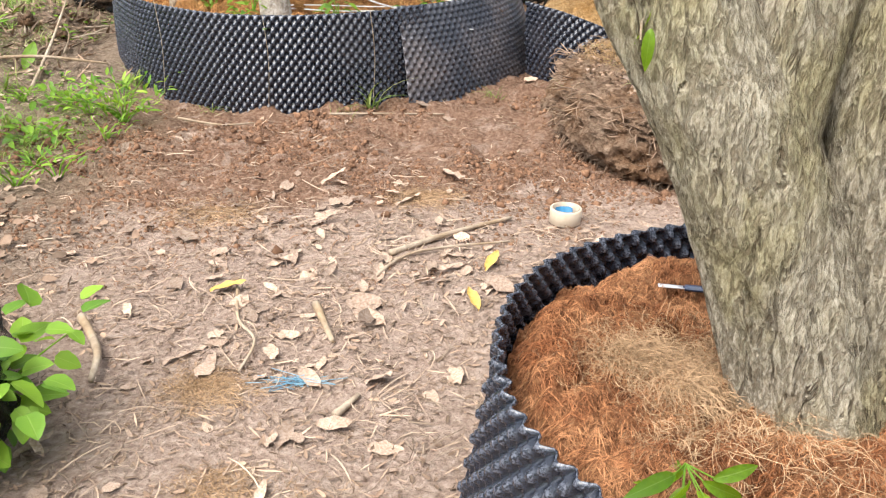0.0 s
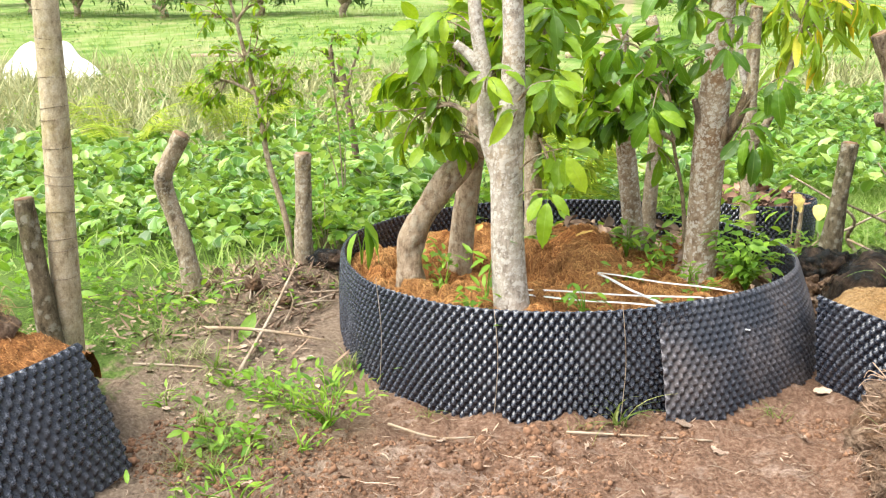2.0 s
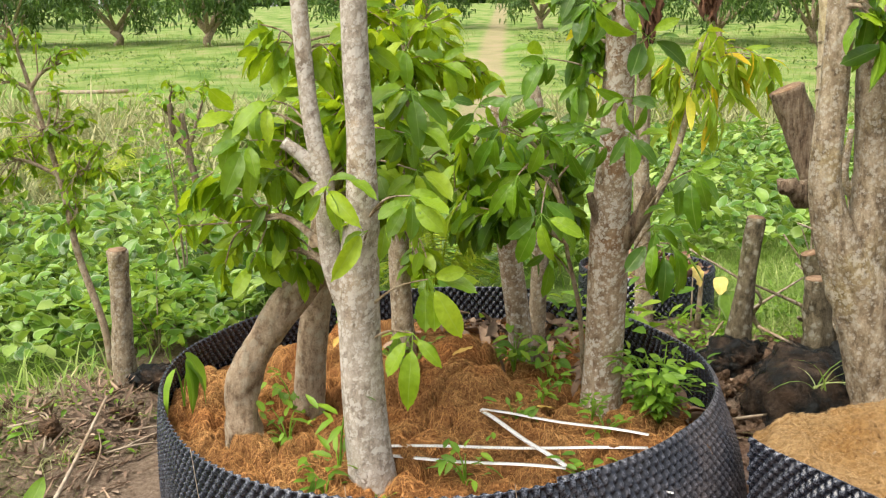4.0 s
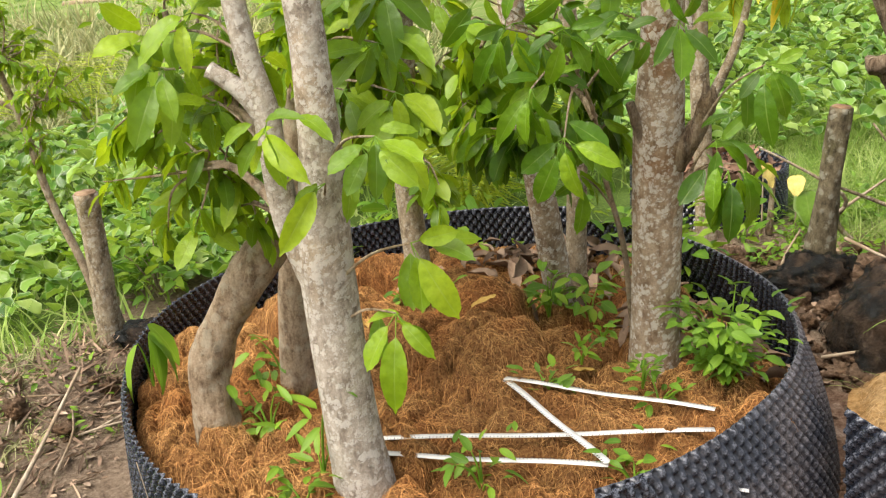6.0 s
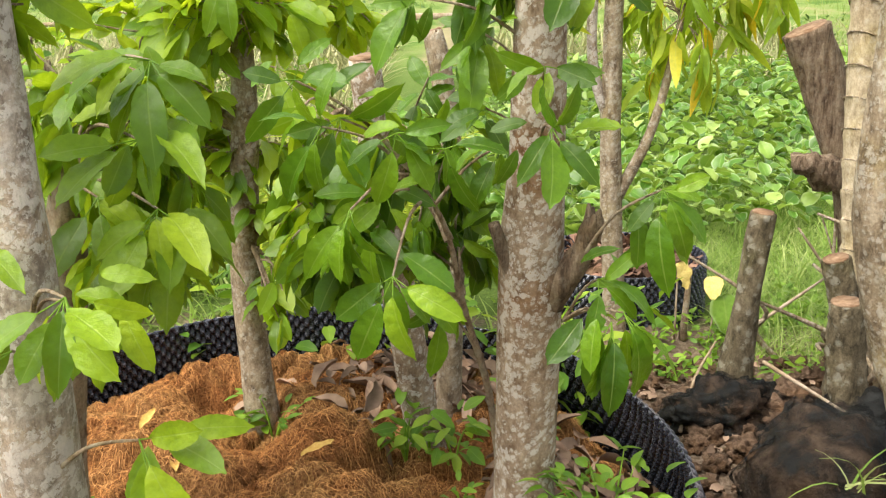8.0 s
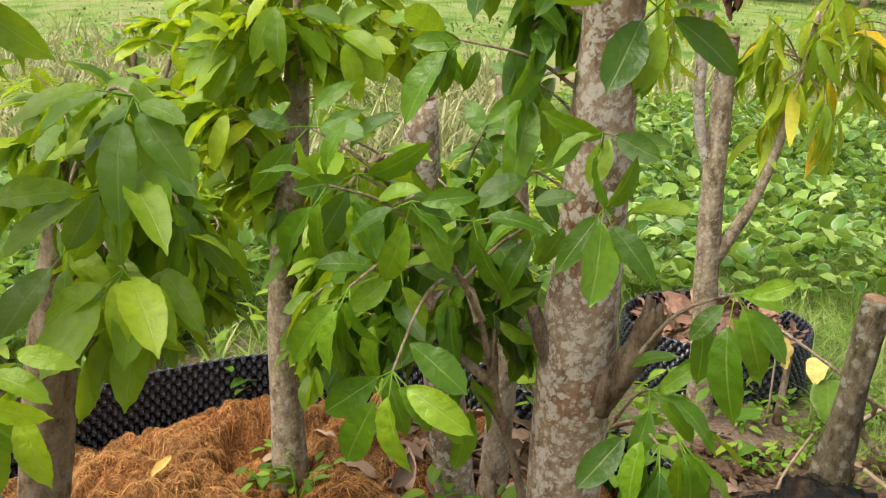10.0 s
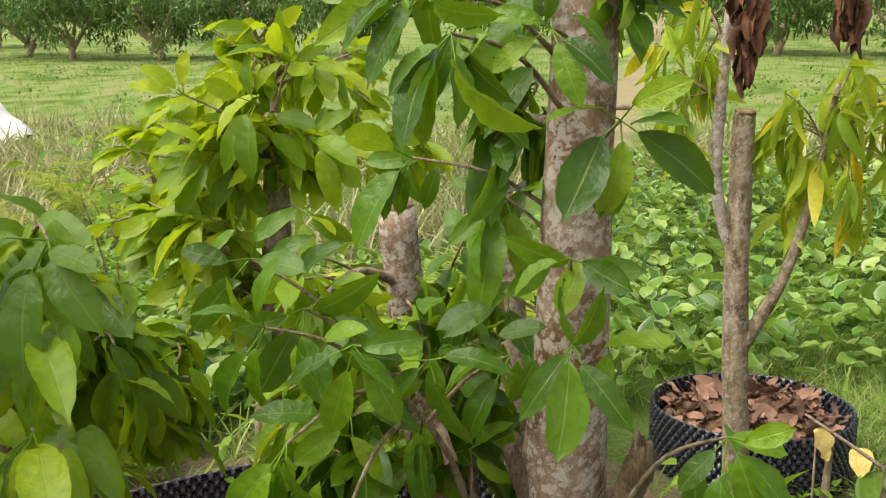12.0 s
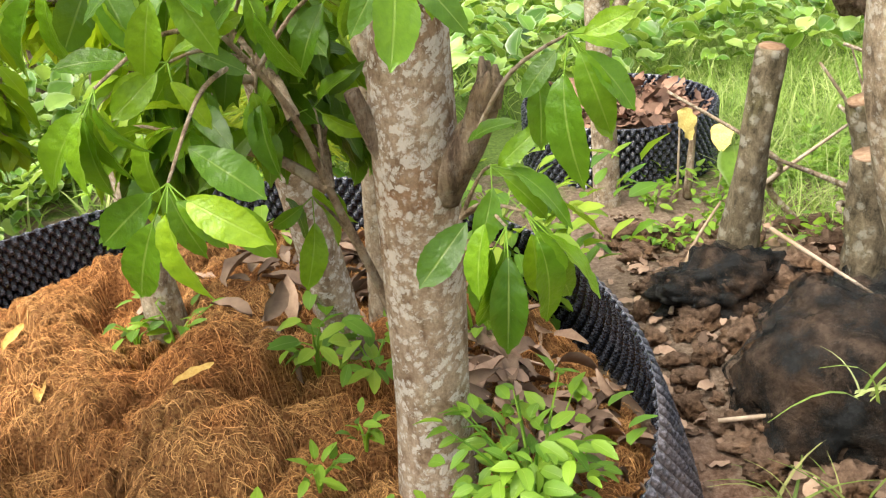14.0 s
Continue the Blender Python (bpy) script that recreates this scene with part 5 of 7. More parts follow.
# grey forked tree in the tan coir
gt = tree("old_tree", (1.38, 5.73, 0.30), "thick grey forked tree trunk in tan coir")
pg = [(1.40, 5.73, 0.22), (1.37, 5.73, 0.40), (1.30, 5.72, 0.62), (1.23, 5.72, 0.84), (1.14, 5.72, 1.03), (1.08, 5.72, 1.25), (1.085, 5.72, 1.6), (1.10, 5.72, 2.4)]
stem(gt, "trunk", pg, [0.150, 0.118, 0.106, 0.112, 0.078, 0.060, 0.054, 0.046], M_BARKO, 32, 0.16, 20, "", 8.0, 8, 0.10)
stem(gt, "limb", [(1.24, 5.73, 0.80), (1.27, 5.74, 1.02), (1.27, 5.74, 1.33), (1.24, 5.74, 1.68), (1.25, 5.78, 2.4)], [0.085, 0.082, 0.072, 0.064, 0.05], M_BARKO, 18, 0.10, 21, "", 6.0, 6)
stem(gt, "limb", [(1.28, 5.74, 0.70), (1.42, 5.76, 0.98), (1.50, 5.78, 1.35), (1.54, 5.82, 2.2)], [0.070, 0.062, 0.055, 0.042], M_BARKO, 14, 0.12, 25, "", 6.0, 6)
foliage(gt, [(1.14, 5.52, 1.85, 0.14, 0.08, 0.16, 5)], along(pg, 1.5), LEAVES, 0.15, 18, M_BARKB)

# pale stem ringed with old leaf scars, behind the grey tree
pj = tree("young_tree", (1.78, 7.30, 0.0), "straight pale tan stem ringed with old leaf scars")
rv, rf = tube_geo([(1.78, 7.30, -0.05), (1.73, 7.30, 0.68), (1.684, 7.30, 1.22), (1.62, 7.30, 2.6)], [0.088, 0.078, 0.074, 0.066], 20, 0.05, 26, 9.0, True, 22)
ringed = []
for p in rv:
    c = np.array([np.interp(p[2], (-0.05, 0.68, 1.22, 2.6), (1.78, 1.73, 1.684, 1.62)), 7.30, p[2]])
    side = math.atan2(p[1] - c[1], p[0] - c[0])
    step = (p[2] * 8.0 + 0.35 * math.sin(side + 1.0)) % 1.0
    ringed.append(Vector(c + (p - c) * (1 + 0.13 * step ** 3)) - Vector(pj.location))
put("trunk", mesh_of("trunk", ringed, rf, M_BARKT), pj)
for k in range(4, 16):
    zc = (k + 0.98) / 8.0
    c = Vector((float(np.interp(zc, (-0.05, 0.68, 1.22, 2.6), (1.78, 1.73, 1.684, 1.62))), 7.30, 0))
    rad = float(np.interp(zc, (-0.05, 0.68, 1.22, 2.6), (0.088, 0.078, 0.074, 0.066))) * 1.11
    hoop = [c + Vector((rad * math.cos(a), rad * math.sin(a), zc - 0.044 * math.sin(a + 1.0))) for a in np.linspace(0, 2 * math.pi, 25)]
    hv, hf = tube_geo(hoop, [0.0035 + 0.0015 * math.sin(3 * q) for q in range(25)], 6, 0.1, k, cap=False)
    put("leaf_scar", mesh_of("leaf_scar", [Vector(q) - Vector(pj.location) for q in hv], hf, M_BARKO), pj, "raised greyish leaf scar")

# old rough tree at the start
nt_ = tree("old_tree", (0.60, 1.62, 0.28), "old tree with deeply fissured grey bark, one limb sawn off")
pn = [(0.635, 1.60, 0.24), (0.562, 1.61, 0.46), (0.47, 1.635, 0.69), (0.395, 1.66, 0.86), (0.285, 1.69, 1.05), (0.185, 1.72, 1.23)]
stem(nt_, "trunk", pn, [0.150, 0.124, 0.120, 0.120, 0.108, 0.086], M_BARKR, 72, 0.08, 22, "", 5.0, 14, 0.16)
bm = bmesh.new()
bmesh.ops.create_circle(bm, cap_ends=True, segments=40, radius=0.088)
bmesh.ops.subdivide_edges(bm, edges=bm.edges[:], cuts=1)
ext = bmesh.ops.extrude_face_region(bm, geom=bm.faces[:])
for q in ext["geom"]:
    if isinstance(q, bmesh.types.BMVert):
        q.co = Vector((q.co.x * 0.95, q.co.y * 0.95, 0.05))
for q in bm.verts:
    q.co.x *= 1 + 0.10 * noise.noise(q.co * 14)
    q.co.y *= 1 + 0.10 * noise.noise(q.co * 14 + Vector((5, 0, 0)))
bmesh.ops.recalc_face_normals(bm, faces=bm.faces)
bm.transform(Matrix.Translation(Vector((0.172, 1.712, 1.238)) - Vector(nt_.location)) @ Vector((-0.50, -0.66, 0.42)).to_track_quat("Z", "Y").to_matrix().to_4x4())
part("cut_face", bm, M_CUTP, nt_, "pale tan sawn face with saw marks")
stem(nt_, "limb", [(0.76, 1.66, 0.26), (0.74, 1.66, 0.6), (0.70, 1.66, 0.95), (0.70, 1.68, 1.4), (0.70, 1.72, 2.2)], [0.16, 0.145, 0.15, 0.13, 0.10], M_BARKR, 64, 0.08, 23, "", 5.0, 14, 0.16)
stem(nt_, "limb", [(0.44, 1.66, 0.85), (0.47, 1.66, 1.1), (0.52, 1.68, 1.4), (0.50, 1.7, 2.0)], [0.09, 0.075, 0.06, 0.05], M_BARKR, 44, 0.08, 24, "", 5.0, 14, 0.16)
foliage(nt_, [(0.18, 1.60, 1.05, 0.02, 0.02, 0.03, 1), (0.15, 1.60, 1.16, 0.03, 0.02, 0.03, 1), (0.30, 1.54, 1.22, 0.04, 0.02, 0.03, 2), (0.72, 1.46, 0.40, 0.03, 0.02, 0.02, 1)], [(0.24, 1.62, 1.02), (0.21, 1.64, 1.10), (0.73, 1.50, 0.34)], SLIMG, 0.066, 19, M_BARKB, 1.2, (3, 5))


# ---- posts, stumps ----
def post(name, label, pts, radii, mat, seed, top=True):
    ob = empty(name, pts[0], label, "stump", "sawn stumps")
    stem(ob, "trunk", pts, radii, mat, 20, 0.17, seed, "", 6.0, 8)
    d = np.subtract(pts[-1], pts[-2])
    if top:
        cut_face(ob, np.asarray(pts[-1]) + d / np.linalg.norm(d) * 0.002, d, radii[-1] * 0.95)
    return ob


post("stump", "crooked brown sawn stump at the field edge", [(-2.50, 6.0, -0.05), (-2.55, 6.0, 0.25), (-2.61, 6.0, 0.50), (-2.665, 6.0, 0.68), (-2.655, 6.0, 0.76), (-2.60, 6.0, 0.86), (-2.54, 6.0, 0.97)], [0.074, 0.054, 0.048, 0.053, 0.055, 0.042, 0.045], M_BARKO, 31)
post("stump", "straight grey-brown sawn stump on a heap of earth", [(-2.05, 6.6, 0.0), (-2.045, 6.6, 0.4), (-2.04, 6.6, 0.80)], [0.062, 0.052, 0.050], M_BARKO, 32)
post("stump", "leaning sawn stump wrapped at its foot in black net", [(1.16, 7.08, -0.02), (1.205, 7.08, 0.45), (1.245, 7.08, 0.87)], [0.075, 0.053, 0.046], M_BARKS, 33)
post("stump", "thick sawn stump rising from a netted root ball", [(1.53, 6.80, 0.1), (1.50, 6.80, 0.4), (1.483, 6.80, 0.60)], [0.09, 0.068, 0.060], M_BARKS, 34)
post("stump", "thick slanting sawn stump behind the others", [(1.88, 7.6, 0.0), (1.84, 7.6, 0.55), (1.77, 7.6, 0.92), (1.655, 7.6, 1.25), (1.53, 7.6, 1.53)], [0.10, 0.085, 0.088, 0.092, 0.096], M_BARKF, 35)
sd = empty("dead_branch", (1.76, 7.55, 0.86), "jagged grey broken branch stub on a slanting stump", "branch")
stem(sd, "stub", [(1.76, 7.55, 0.86), (1.64, 7.52, 0.93), (1.55, 7.50, 0.98), (1.49, 7.50, 0.97)], [0.060, 0.064, 0.06, 0.03], M_BARKF, 16, 0.35, 37, "", 5.0, 6, 0.3)
post("stump", "thin sawn stump with a dark weathered top", [(1.70, 7.15, 0.0), (1.63, 7.15, 0.45), (1.57, 7.15, 0.66)], [0.07, 0.06, 0.055], M_BARKS, 39)
post("stump", "short dark stump near a pole-like tree", [(-2.71, 4.9, -0.03), (-2.755, 4.9, 0.4), (-2.80, 4.9, 0.79)], [0.055, 0.045, 0.042], M_BARKS, 36)
pole = tree("young_tree", (-2.70, 4.98, 0.0), "straight pale tan pole-like young tree stem ringed with scars")
stem(pole, "trunk", [(-2.71, 5.0, -0.03), (-2.69, 5.0, 0.6), (-2.67, 5.0, 1.2), (-2.67, 5.0, 2.4)], [0.072, 0.064, 0.06, 0.05], M_BARKT, 14, 0.05, 38)
for k in range(16):
    zc = 0.42 + 0.10 * k + 0.03 * math.sin(2.1 * k)
    rad, xc = float(np.interp(zc, (0, 0.6, 1.2, 2.4), (0.072, 0.064, 0.06, 0.05))), float(np.interp(zc, (0, 0.6, 1.2), (-2.71, -2.69, -2.67)))
    hoop = [Vector((xc + rad * math.cos(a), 5.0 + rad * math.sin(a), zc + 0.008 * math.sin(a + k))) for a in np.linspace(0, 2 * math.pi, 21)]
    hv, hf = tube_geo(hoop, [0.0018 + 0.0010 * math.sin(3 * q) for q in range(21)], 6, 0.1, k, cap=False)
    put("leaf_scar", mesh_of("leaf_scar", [Vector(q) - Vector(pole.location) for q in hv], hf, M_BARKO), pole, "raised greyish leaf scar")


# dead tree and brush behind the grey tree
dt = empty("dead_tree", (1.98, 7.0, 0.0), "twisted dead grey tree with bare broken branches", "tree")
stem(dt, "trunk", [(1.99, 7.0, -0.05), (1.94, 7.0, 0.40), (1.78, 7.0, 0.80), (1.74, 7.0, 1.05), (1.80, 7.0, 1.30), (1.70, 7.0, 1.75)], [0.10, 0.075, 0.062, 0.05, 0.04, 0.025], M_BARKO, 16, 0.2, 61, "", 7.0, 6)
for k, (pts, r0) in enumerate((([(1.93, 7.0, 0.45), (1.97, 6.93, 0.72), (1.92, 6.9, 0.95), (2.05, 6.9, 1.4)], 0.045), ([(1.86, 7.0, 0.60), (2.05, 6.95, 0.60), (2.2, 6.95, 0.75), (2.4, 7.0, 0.8)], 0.035),
                               ([(1.75, 7.0, 0.95), (1.64, 6.95, 1.1), (1.66, 6.95, 1.35)], 0.028), ([(1.97, 7.0, 0.2), (2.2, 6.9, 0.32), (2.45, 6.9, 0.6), (2.5, 6.9, 1.3)], 0.05), ([(1.96, 6.92, 0.8), (1.86, 6.9, 0.9), (1.84, 6.88, 1.15)], 0.02))):
    stem(dt, "branch", pts, np.linspace(r0, r0 * 0.5, len(pts)), M_BARKO, 10, 0.16, 62 + k, "", 6.0, 5)


def brush(at, label, n, spread, height, seed):
    """A heap of bare dead branches."""
    r = np.random.default_rng(seed)
    ob = empty("dead_brush", (at[0], at[1], g1(*at)), label, "branches", "dead brush")
    for k in range(n):
        a = r.uniform(0, 6.28)
        p = np.array([r.normal(0, spread * 0.4), r.normal(0, spread * 0.4), 0.0])
        d = np.array([math.cos(a) * r.uniform(0.1, 0.8), math.sin(a) * r.uniform(0.1, 0.6), 1.0]) * height * r.uniform(0.35, 1.0)
        r0 = r.uniform(0.006, 0.022)
        q = [p, p + d * 0.35 + r.normal(0, 0.05, 3), p + d * 0.7 + r.normal(0, 0.08, 3), p + d + r.normal(0, 0.1, 3)]
        v, f = tube_geo(q, [r0, r0 * 0.8, r0 * 0.6, r0 * 0.3], 6, 0.15, seed + k)
        put("branch", mesh_of("branch", v, f, M_BARKO), ob)


brush((2.05, 7.25), "heap of bare grey dead branches behind the grey tree", 46, 0.45, 1.0, 901)
brush((2.65, 7.1), "heap of bare grey dead branches behind the grey tree", 40, 0.5, 1.3, 902)


# ---- the field behind ----
def patch(name, label, category, proto, n, area, size, tilt, mat, seed, height=(0, 0), keep=None, dens=None):
    """Many loose plants over an area, as one mesh."""
    r = np.random.default_rng(seed)
    x, y = r.uniform(area[0], area[1], n), r.uniform(area[2], area[3], n)
    if keep is not None:
        ok = keep(x, y, r)
        x, y = x[ok], y[ok]
    n = len(x)
    at = np.stack([x, y, gz(x, y) + r.uniform(*height, n)], 1)
    m = poses(at, r.uniform(0, 2 * np.pi, n), r.uniform(*tilt, n), r.normal(0, 0.35, n), r.uniform(*size, n))
    return tagged(put(name, scatter_mesh(name, proto, m, mat)), label, category, kind="stuff")


def blade_geo(w=0.03, bend=0.5, n=4):
    verts, uvs = [], []
    for k in range(n):
        s = k / (n - 1)
        x, z = s * (1 - 0.3 * bend * s), -bend * s * s * 0.6
        for side in (-1, 1):
            verts.append((x, side * w * (1 - s) + side * 0.002, z))
            uvs.append((0.5 + side * 0.25, s))
    return verts, [[k * 2, k * 2 + 2, k * 2 + 3, k * 2 + 1] for k in range(n - 1)], uvs


ROUND = leaf_geo(0.74, 0.24, 0.22, 0.05, 0.42, 8)
OVAL = leaf_geo(0.5, 0.15, 0.3, 0.02, 0.5, 5)
BLADE = blade_geo()
FINE = blade_geo(0.006, 0.9, 5)
hyp = np.hypot


def out_ring(x, y, r):
    return (hyp((x + 0.45) / 1.3, (y - 5.95) / 1.4) > 1) & (hyp(x - 0.95, y - 8.48) > 0.56)


patch("broad_leaf_plants", "dense bed of bright green broad-leaved creeping plants", "plants", ROUND, 25000, (-9, 9, 8.4, 17.5), (0.09, 0.17), (0.0, 1.1), M_LOTUS, 71, (0.12, 0.42),
      lambda x, y, r: (y > 8.6 + 0.25 * np.maximum(0, x) + 0.5 * fbm(x * 1.5, y * 1.5, 2) + 0.5 * (x > 0.2) ) & (fbm(x * 0.9, y * 0.9, 8) > -0.65 + 1.1 * smooth(y - 5.0 * smooth(x, -1.5, 1.5), 10.3, 12.2)) & out_ring(x, y, r))
patch("broad_leaf_plants", "dense bed of bright green broad-leaved creeping plants", "plants", ROUND, 5600, (-6, -1.7, 6.2, 8.8), (0.07, 0.14), (0.0, 1.1), M_LOTUS, 72, (0.05, 0.25),
      lambda x, y, r: (y > 6.7 + 0.6 * (x > -2.4)) & out_ring(x, y, r) & (r.uniform(0, 1, len(x)) < smooth(y, 6.4, 8.2)))
patch("grass", "green grass round the stumps and planters", "grass", BLADE, 24000, (-7, 6.5, 6.4, 12), (0.10, 0.32), (0.5, 1.5), M_GRASS, 73, (0, 0),
      lambda x, y, r: out_ring(x, y, r) & ((x < -1.9 - 0.3 * r.uniform(0, 1, len(x))) | (y > 7.5 + 0.5 * (x > 0.5))) & (fbm(x, y, 33) + r.uniform(-0.3, 0.3, len(x)) > -0.15))
patch("grass", "soft fine green grass on the slope behind the pot", "grass", FINE, 46000, (0.9, 6.0, 7.5, 12.0), (0.10, 0.36), (0.6, 1.5), M_GRASS, 74, (0, 0), lambda x, y, r: (x > 1.1 + 0.3 * (y < 8.6)) & (fbm(x * 1.4, y * 1.4, 35) > -0.4) & out_ring(x, y, r))
patch("grass", "short thin grass creeping over trampled soil by the heap", "grass", FINE, 9000, (-3.4, -1.35, 4.2, 6.4), (0.04, 0.14), (0.3, 1.4), M_TUFT, 79, (0, 0), lambda x, y, r: out_ring(x, y, r) & (hyp(x + 2.97, y - 3.95) > 1.2) & (fbm(x * 2.2, y * 2.2, 37) + 0.35 * smooth(-x, 1.9, 2.6) + r.uniform(-0.15, 0.15, len(x)) > 0.08))
patch("weeds", "tiny weeds and leaf scraps on trampled soil by the heap", "plants", OVAL, 1500, (-3.4, -1.4, 4.2, 6.3), (0.02, 0.05), (-0.2, 0.8), M_LEAFH, 80, (0.0, 0.04), lambda x, y, r: out_ring(x, y, r) & (hyp(x + 2.97, y - 3.95) > 1.2) & (fbm(x * 2.2, y * 2.2, 38) + 0.35 * smooth(-x, 1.9, 2.6) > 0.10))
patch("leaf_litter", "small dry leaf scraps on trampled soil by the heap", "litter", leaf_geo(0.5, 0.2, 0.1, 0.05, 0.5, 4), 1100, (-3.2, -1.4, 4.2, 6.3), (0.012, 0.055), (-0.2, 0.3), M_DRYI, 81, (0.002, 0.008), lambda x, y, r: out_ring(x, y, r) & (hyp(x + 2.97, y - 3.95) > 1.15))
patch("dry_grass", "tall pale dry grass and dead stalks behind the leafy bed", "grass", BLADE, 40000, (-14, 9, 11.2, 20), (0.3, 0.85), (0.5, 1.5), M_DRYG, 75, (0, 0), lambda x, y, r: (y > 11.6 + 1.2 * fbm(x * 0.6, 0 * y, 6) + 5.0 * smooth(x, -1.5, 1.5)) & (hyp((x + 0.3) / 0.9, 0) > 0.9) & (fbm(x * 0.7, y * 0.7, 44) + r.uniform(-0.4, 0.4, len(x)) > -0.1))
patch("grass", "low grass and weeds over the orchard", "grass", BLADE, 36000, (-30, 26, 18, 44), (0.10, 0.30), (0.7, 1.5), M_LAWN, 76, (0, 0), lambda x, y, r: np.abs(x - 0.04 * (y - 24)) > 0.8)
patch("weeds", "scrubby green weeds among the dry grass", "plants", OVAL, 26000, (-12, 9, 12.8, 20), (0.04, 0.085), (-0.2, 1.2), M_LEAFI, 77, (0.0, 0.42), lambda x, y, r: fbm(x * 0.8, y * 0.8, 46) > 0.16)

patch("weeds", "patches of dark scrubby weeds over the orchard floor", "plants", OVAL, 22000, (-24, 20, 18, 40), (0.06, 0.14), (-0.2, 1.2), M_MANGO, 78, (0.0, 0.22), lambda x, y, r: (fbm(x * 0.45, y * 0.45, 52) > 0.22) & (np.abs(x - 0.04 * (y - 24)) > 0.9))


def orchard_tree(at, height, width, seed, label="mango tree with a dark rounded crown in the orchard"):
    r = np.random.default_rng(seed)
    x, y = at
    z = g1(x, y)
    t = empty("mango_tree", (x, y, z), label, "tree", "orchard trees")
    geos = [tube_geo([(0, 0, -0.1), (r.normal(0, 0.1), r.normal(0, 0.1), 0.06 * height), (r.normal(0, 0.15), 0, height * 0.14)], [0.15, 0.13, 0.11], 10, 0.1, seed)]
    tips = []
    for k in range(7):
        a = k * 0.9 + r.uniform(0, 0.5)
        tip = np.array([math.cos(a) * width * 0.36, math.sin(a) * width * 0.36, height * r.uniform(0.5, 0.75)])
        tips.append(tip)
        geos.append(tube_geo([(0, 0, height * 0.09 + 0.04 * k), tip * (0.5, 0.5, 0.62), tip], [0.09, 0.06, 0.03], 7, 0.08, seed + k))
    v, f = join_geo(geos)
    put("trunk", mesh_of("trunk", v, f, M_BARKB), t)
    n = 62
    ang, el = r.uniform(0, 2 * np.pi, n), r.uniform(-0.8, 1.0, n)
    rad = r.uniform(0.45, 1.08, n)
    c = np.stack([np.cos(ang) * np.sqrt(1 - el ** 2 * 0.9) * width / 2 * rad, np.sin(ang) * np.sqrt(1 - el ** 2 * 0.9) * width / 2 * rad, height * 0.56 + el * height * 0.46 * rad], 1)
    per = 75
    pts = np.repeat(c, per, 0) + r.normal(0, 0.17 * width / 3, (n * per, 3))
    m = poses(pts, r.uniform(0, 2 * np.pi, n * per), r.uniform(-1.3, 0.3, n * per), r.normal(0, 0.5, n * per), r.uniform(0.16, 0.30, n * per))
    put("crown", scatter_mesh("crown", OVAL_SLIM, m, M_MANGO), t)


OVAL_SLIM = leaf_geo(0.3, 0.12, 0.35, 0.01, 0.45, 4)
spots = [(-21.3, 37.5, 3.6, 4.4), (-17.6, 37.4, 3.4, 4.4), (-13.6, 37.6, 3.4, 4.2), (-9.4, 35.0, 3.6, 4.2), (-25, 40, 4.2, 5), (-5.2, 41, 3.8, 4.6), (4.9, 38, 3.4, 4.2), (8.6, 37, 3.8, 4.6), (12.4, 38, 4.0, 4.8), (2.9, 46, 4.2, 4.6), (16.5, 40, 4.4, 5), (-2.6, 49, 4.6, 5.2), (-23, 50, 5.4, 6.5), (8, 49, 5, 6), (15, 51, 5.4, 6), (22, 46, 5, 6), (-31, 46, 5.2, 6)]
for k, (x, y, h, w) in enumerate(spots):
    orchard_tree((x, y), h, w, 200 + k)


def far_wood():
    r = np.random.default_rng(90)
    n = 9000
    x = r.uniform(-120, 110, n)
    y = 118 + r.uniform(0, 14, n) + 4 * fbm(x * 0.1, 0 * x, 3)
    top = 10 + 7 * fbm(x * 0.13, y * 0 + 2, 7)
    at = np.stack([x, y, gz(x, y) + r.uniform(0, 1, n) ** 0.8 * top], 1)
    m = poses(at, r.uniform(0, 6.28, n), r.uniform(-0.6, 0.9, n), r.normal(0, 0.6, n), r.uniform(1.4, 3.0, n))
    tagged(put("far_wood", scatter_mesh("far_wood", OVAL, m, M_MANGO)), "dark green belt of trees closing the orchard", "trees", kind="stuff")


far_wood()


# ---- small plants ----
def bush(name, at, label, n, spread, height, size, mat, seed, proto=None, tilt=(-0.2, 1.1), stems=5, lift=0.15):
    r = np.random.default_rng(seed)
    z = at[2] if len(at) > 2 else g1(at[0], at[1])
    ob = empty(name, (at[0], at[1], z), label, "plant", "small plants")
    q = np.clip(r.normal(0, 0.5, (n, 3)), -0.8, 0.8) * (spread, spread, 0)
    q[:, 2] = height * (lift + (1 - lift) * r.uniform(0, 1, n))
    q[:, :2] *= (0.35 + 0.8 * q[:, 2:3] / height)
    m = poses(q, np.arctan2(q[:, 1], q[:, 0]) + r.normal(0, 0.7, n), r.uniform(*tilt, n), r.normal(0, 0.4, n), r.uniform(*size, n))
    tagged(put("leaf_mass", scatter_mesh("leaf_mass", proto or OVAL, m, mat), ob), kind="stuff")
    geos = []
    for k in range(stems):
        tip = q[r.integers(n)]
        geos.append(tube_geo([(0, 0, -0.02), tip * (0.4, 0.4, 0.6), tip], [0.004 + 0.003 * height, 0.003 + 0.002 * height, 0.0015], 5, cap=False))
    v, f = join_geo(geos)
    tagged(put("stalk_clump", mesh_of("stalk_clump", v, f, M_LEAFH if height < 0.5 else M_BARKB, True, np.full((len(v), 2), 0.3)), ob), kind="stuff")
    return ob


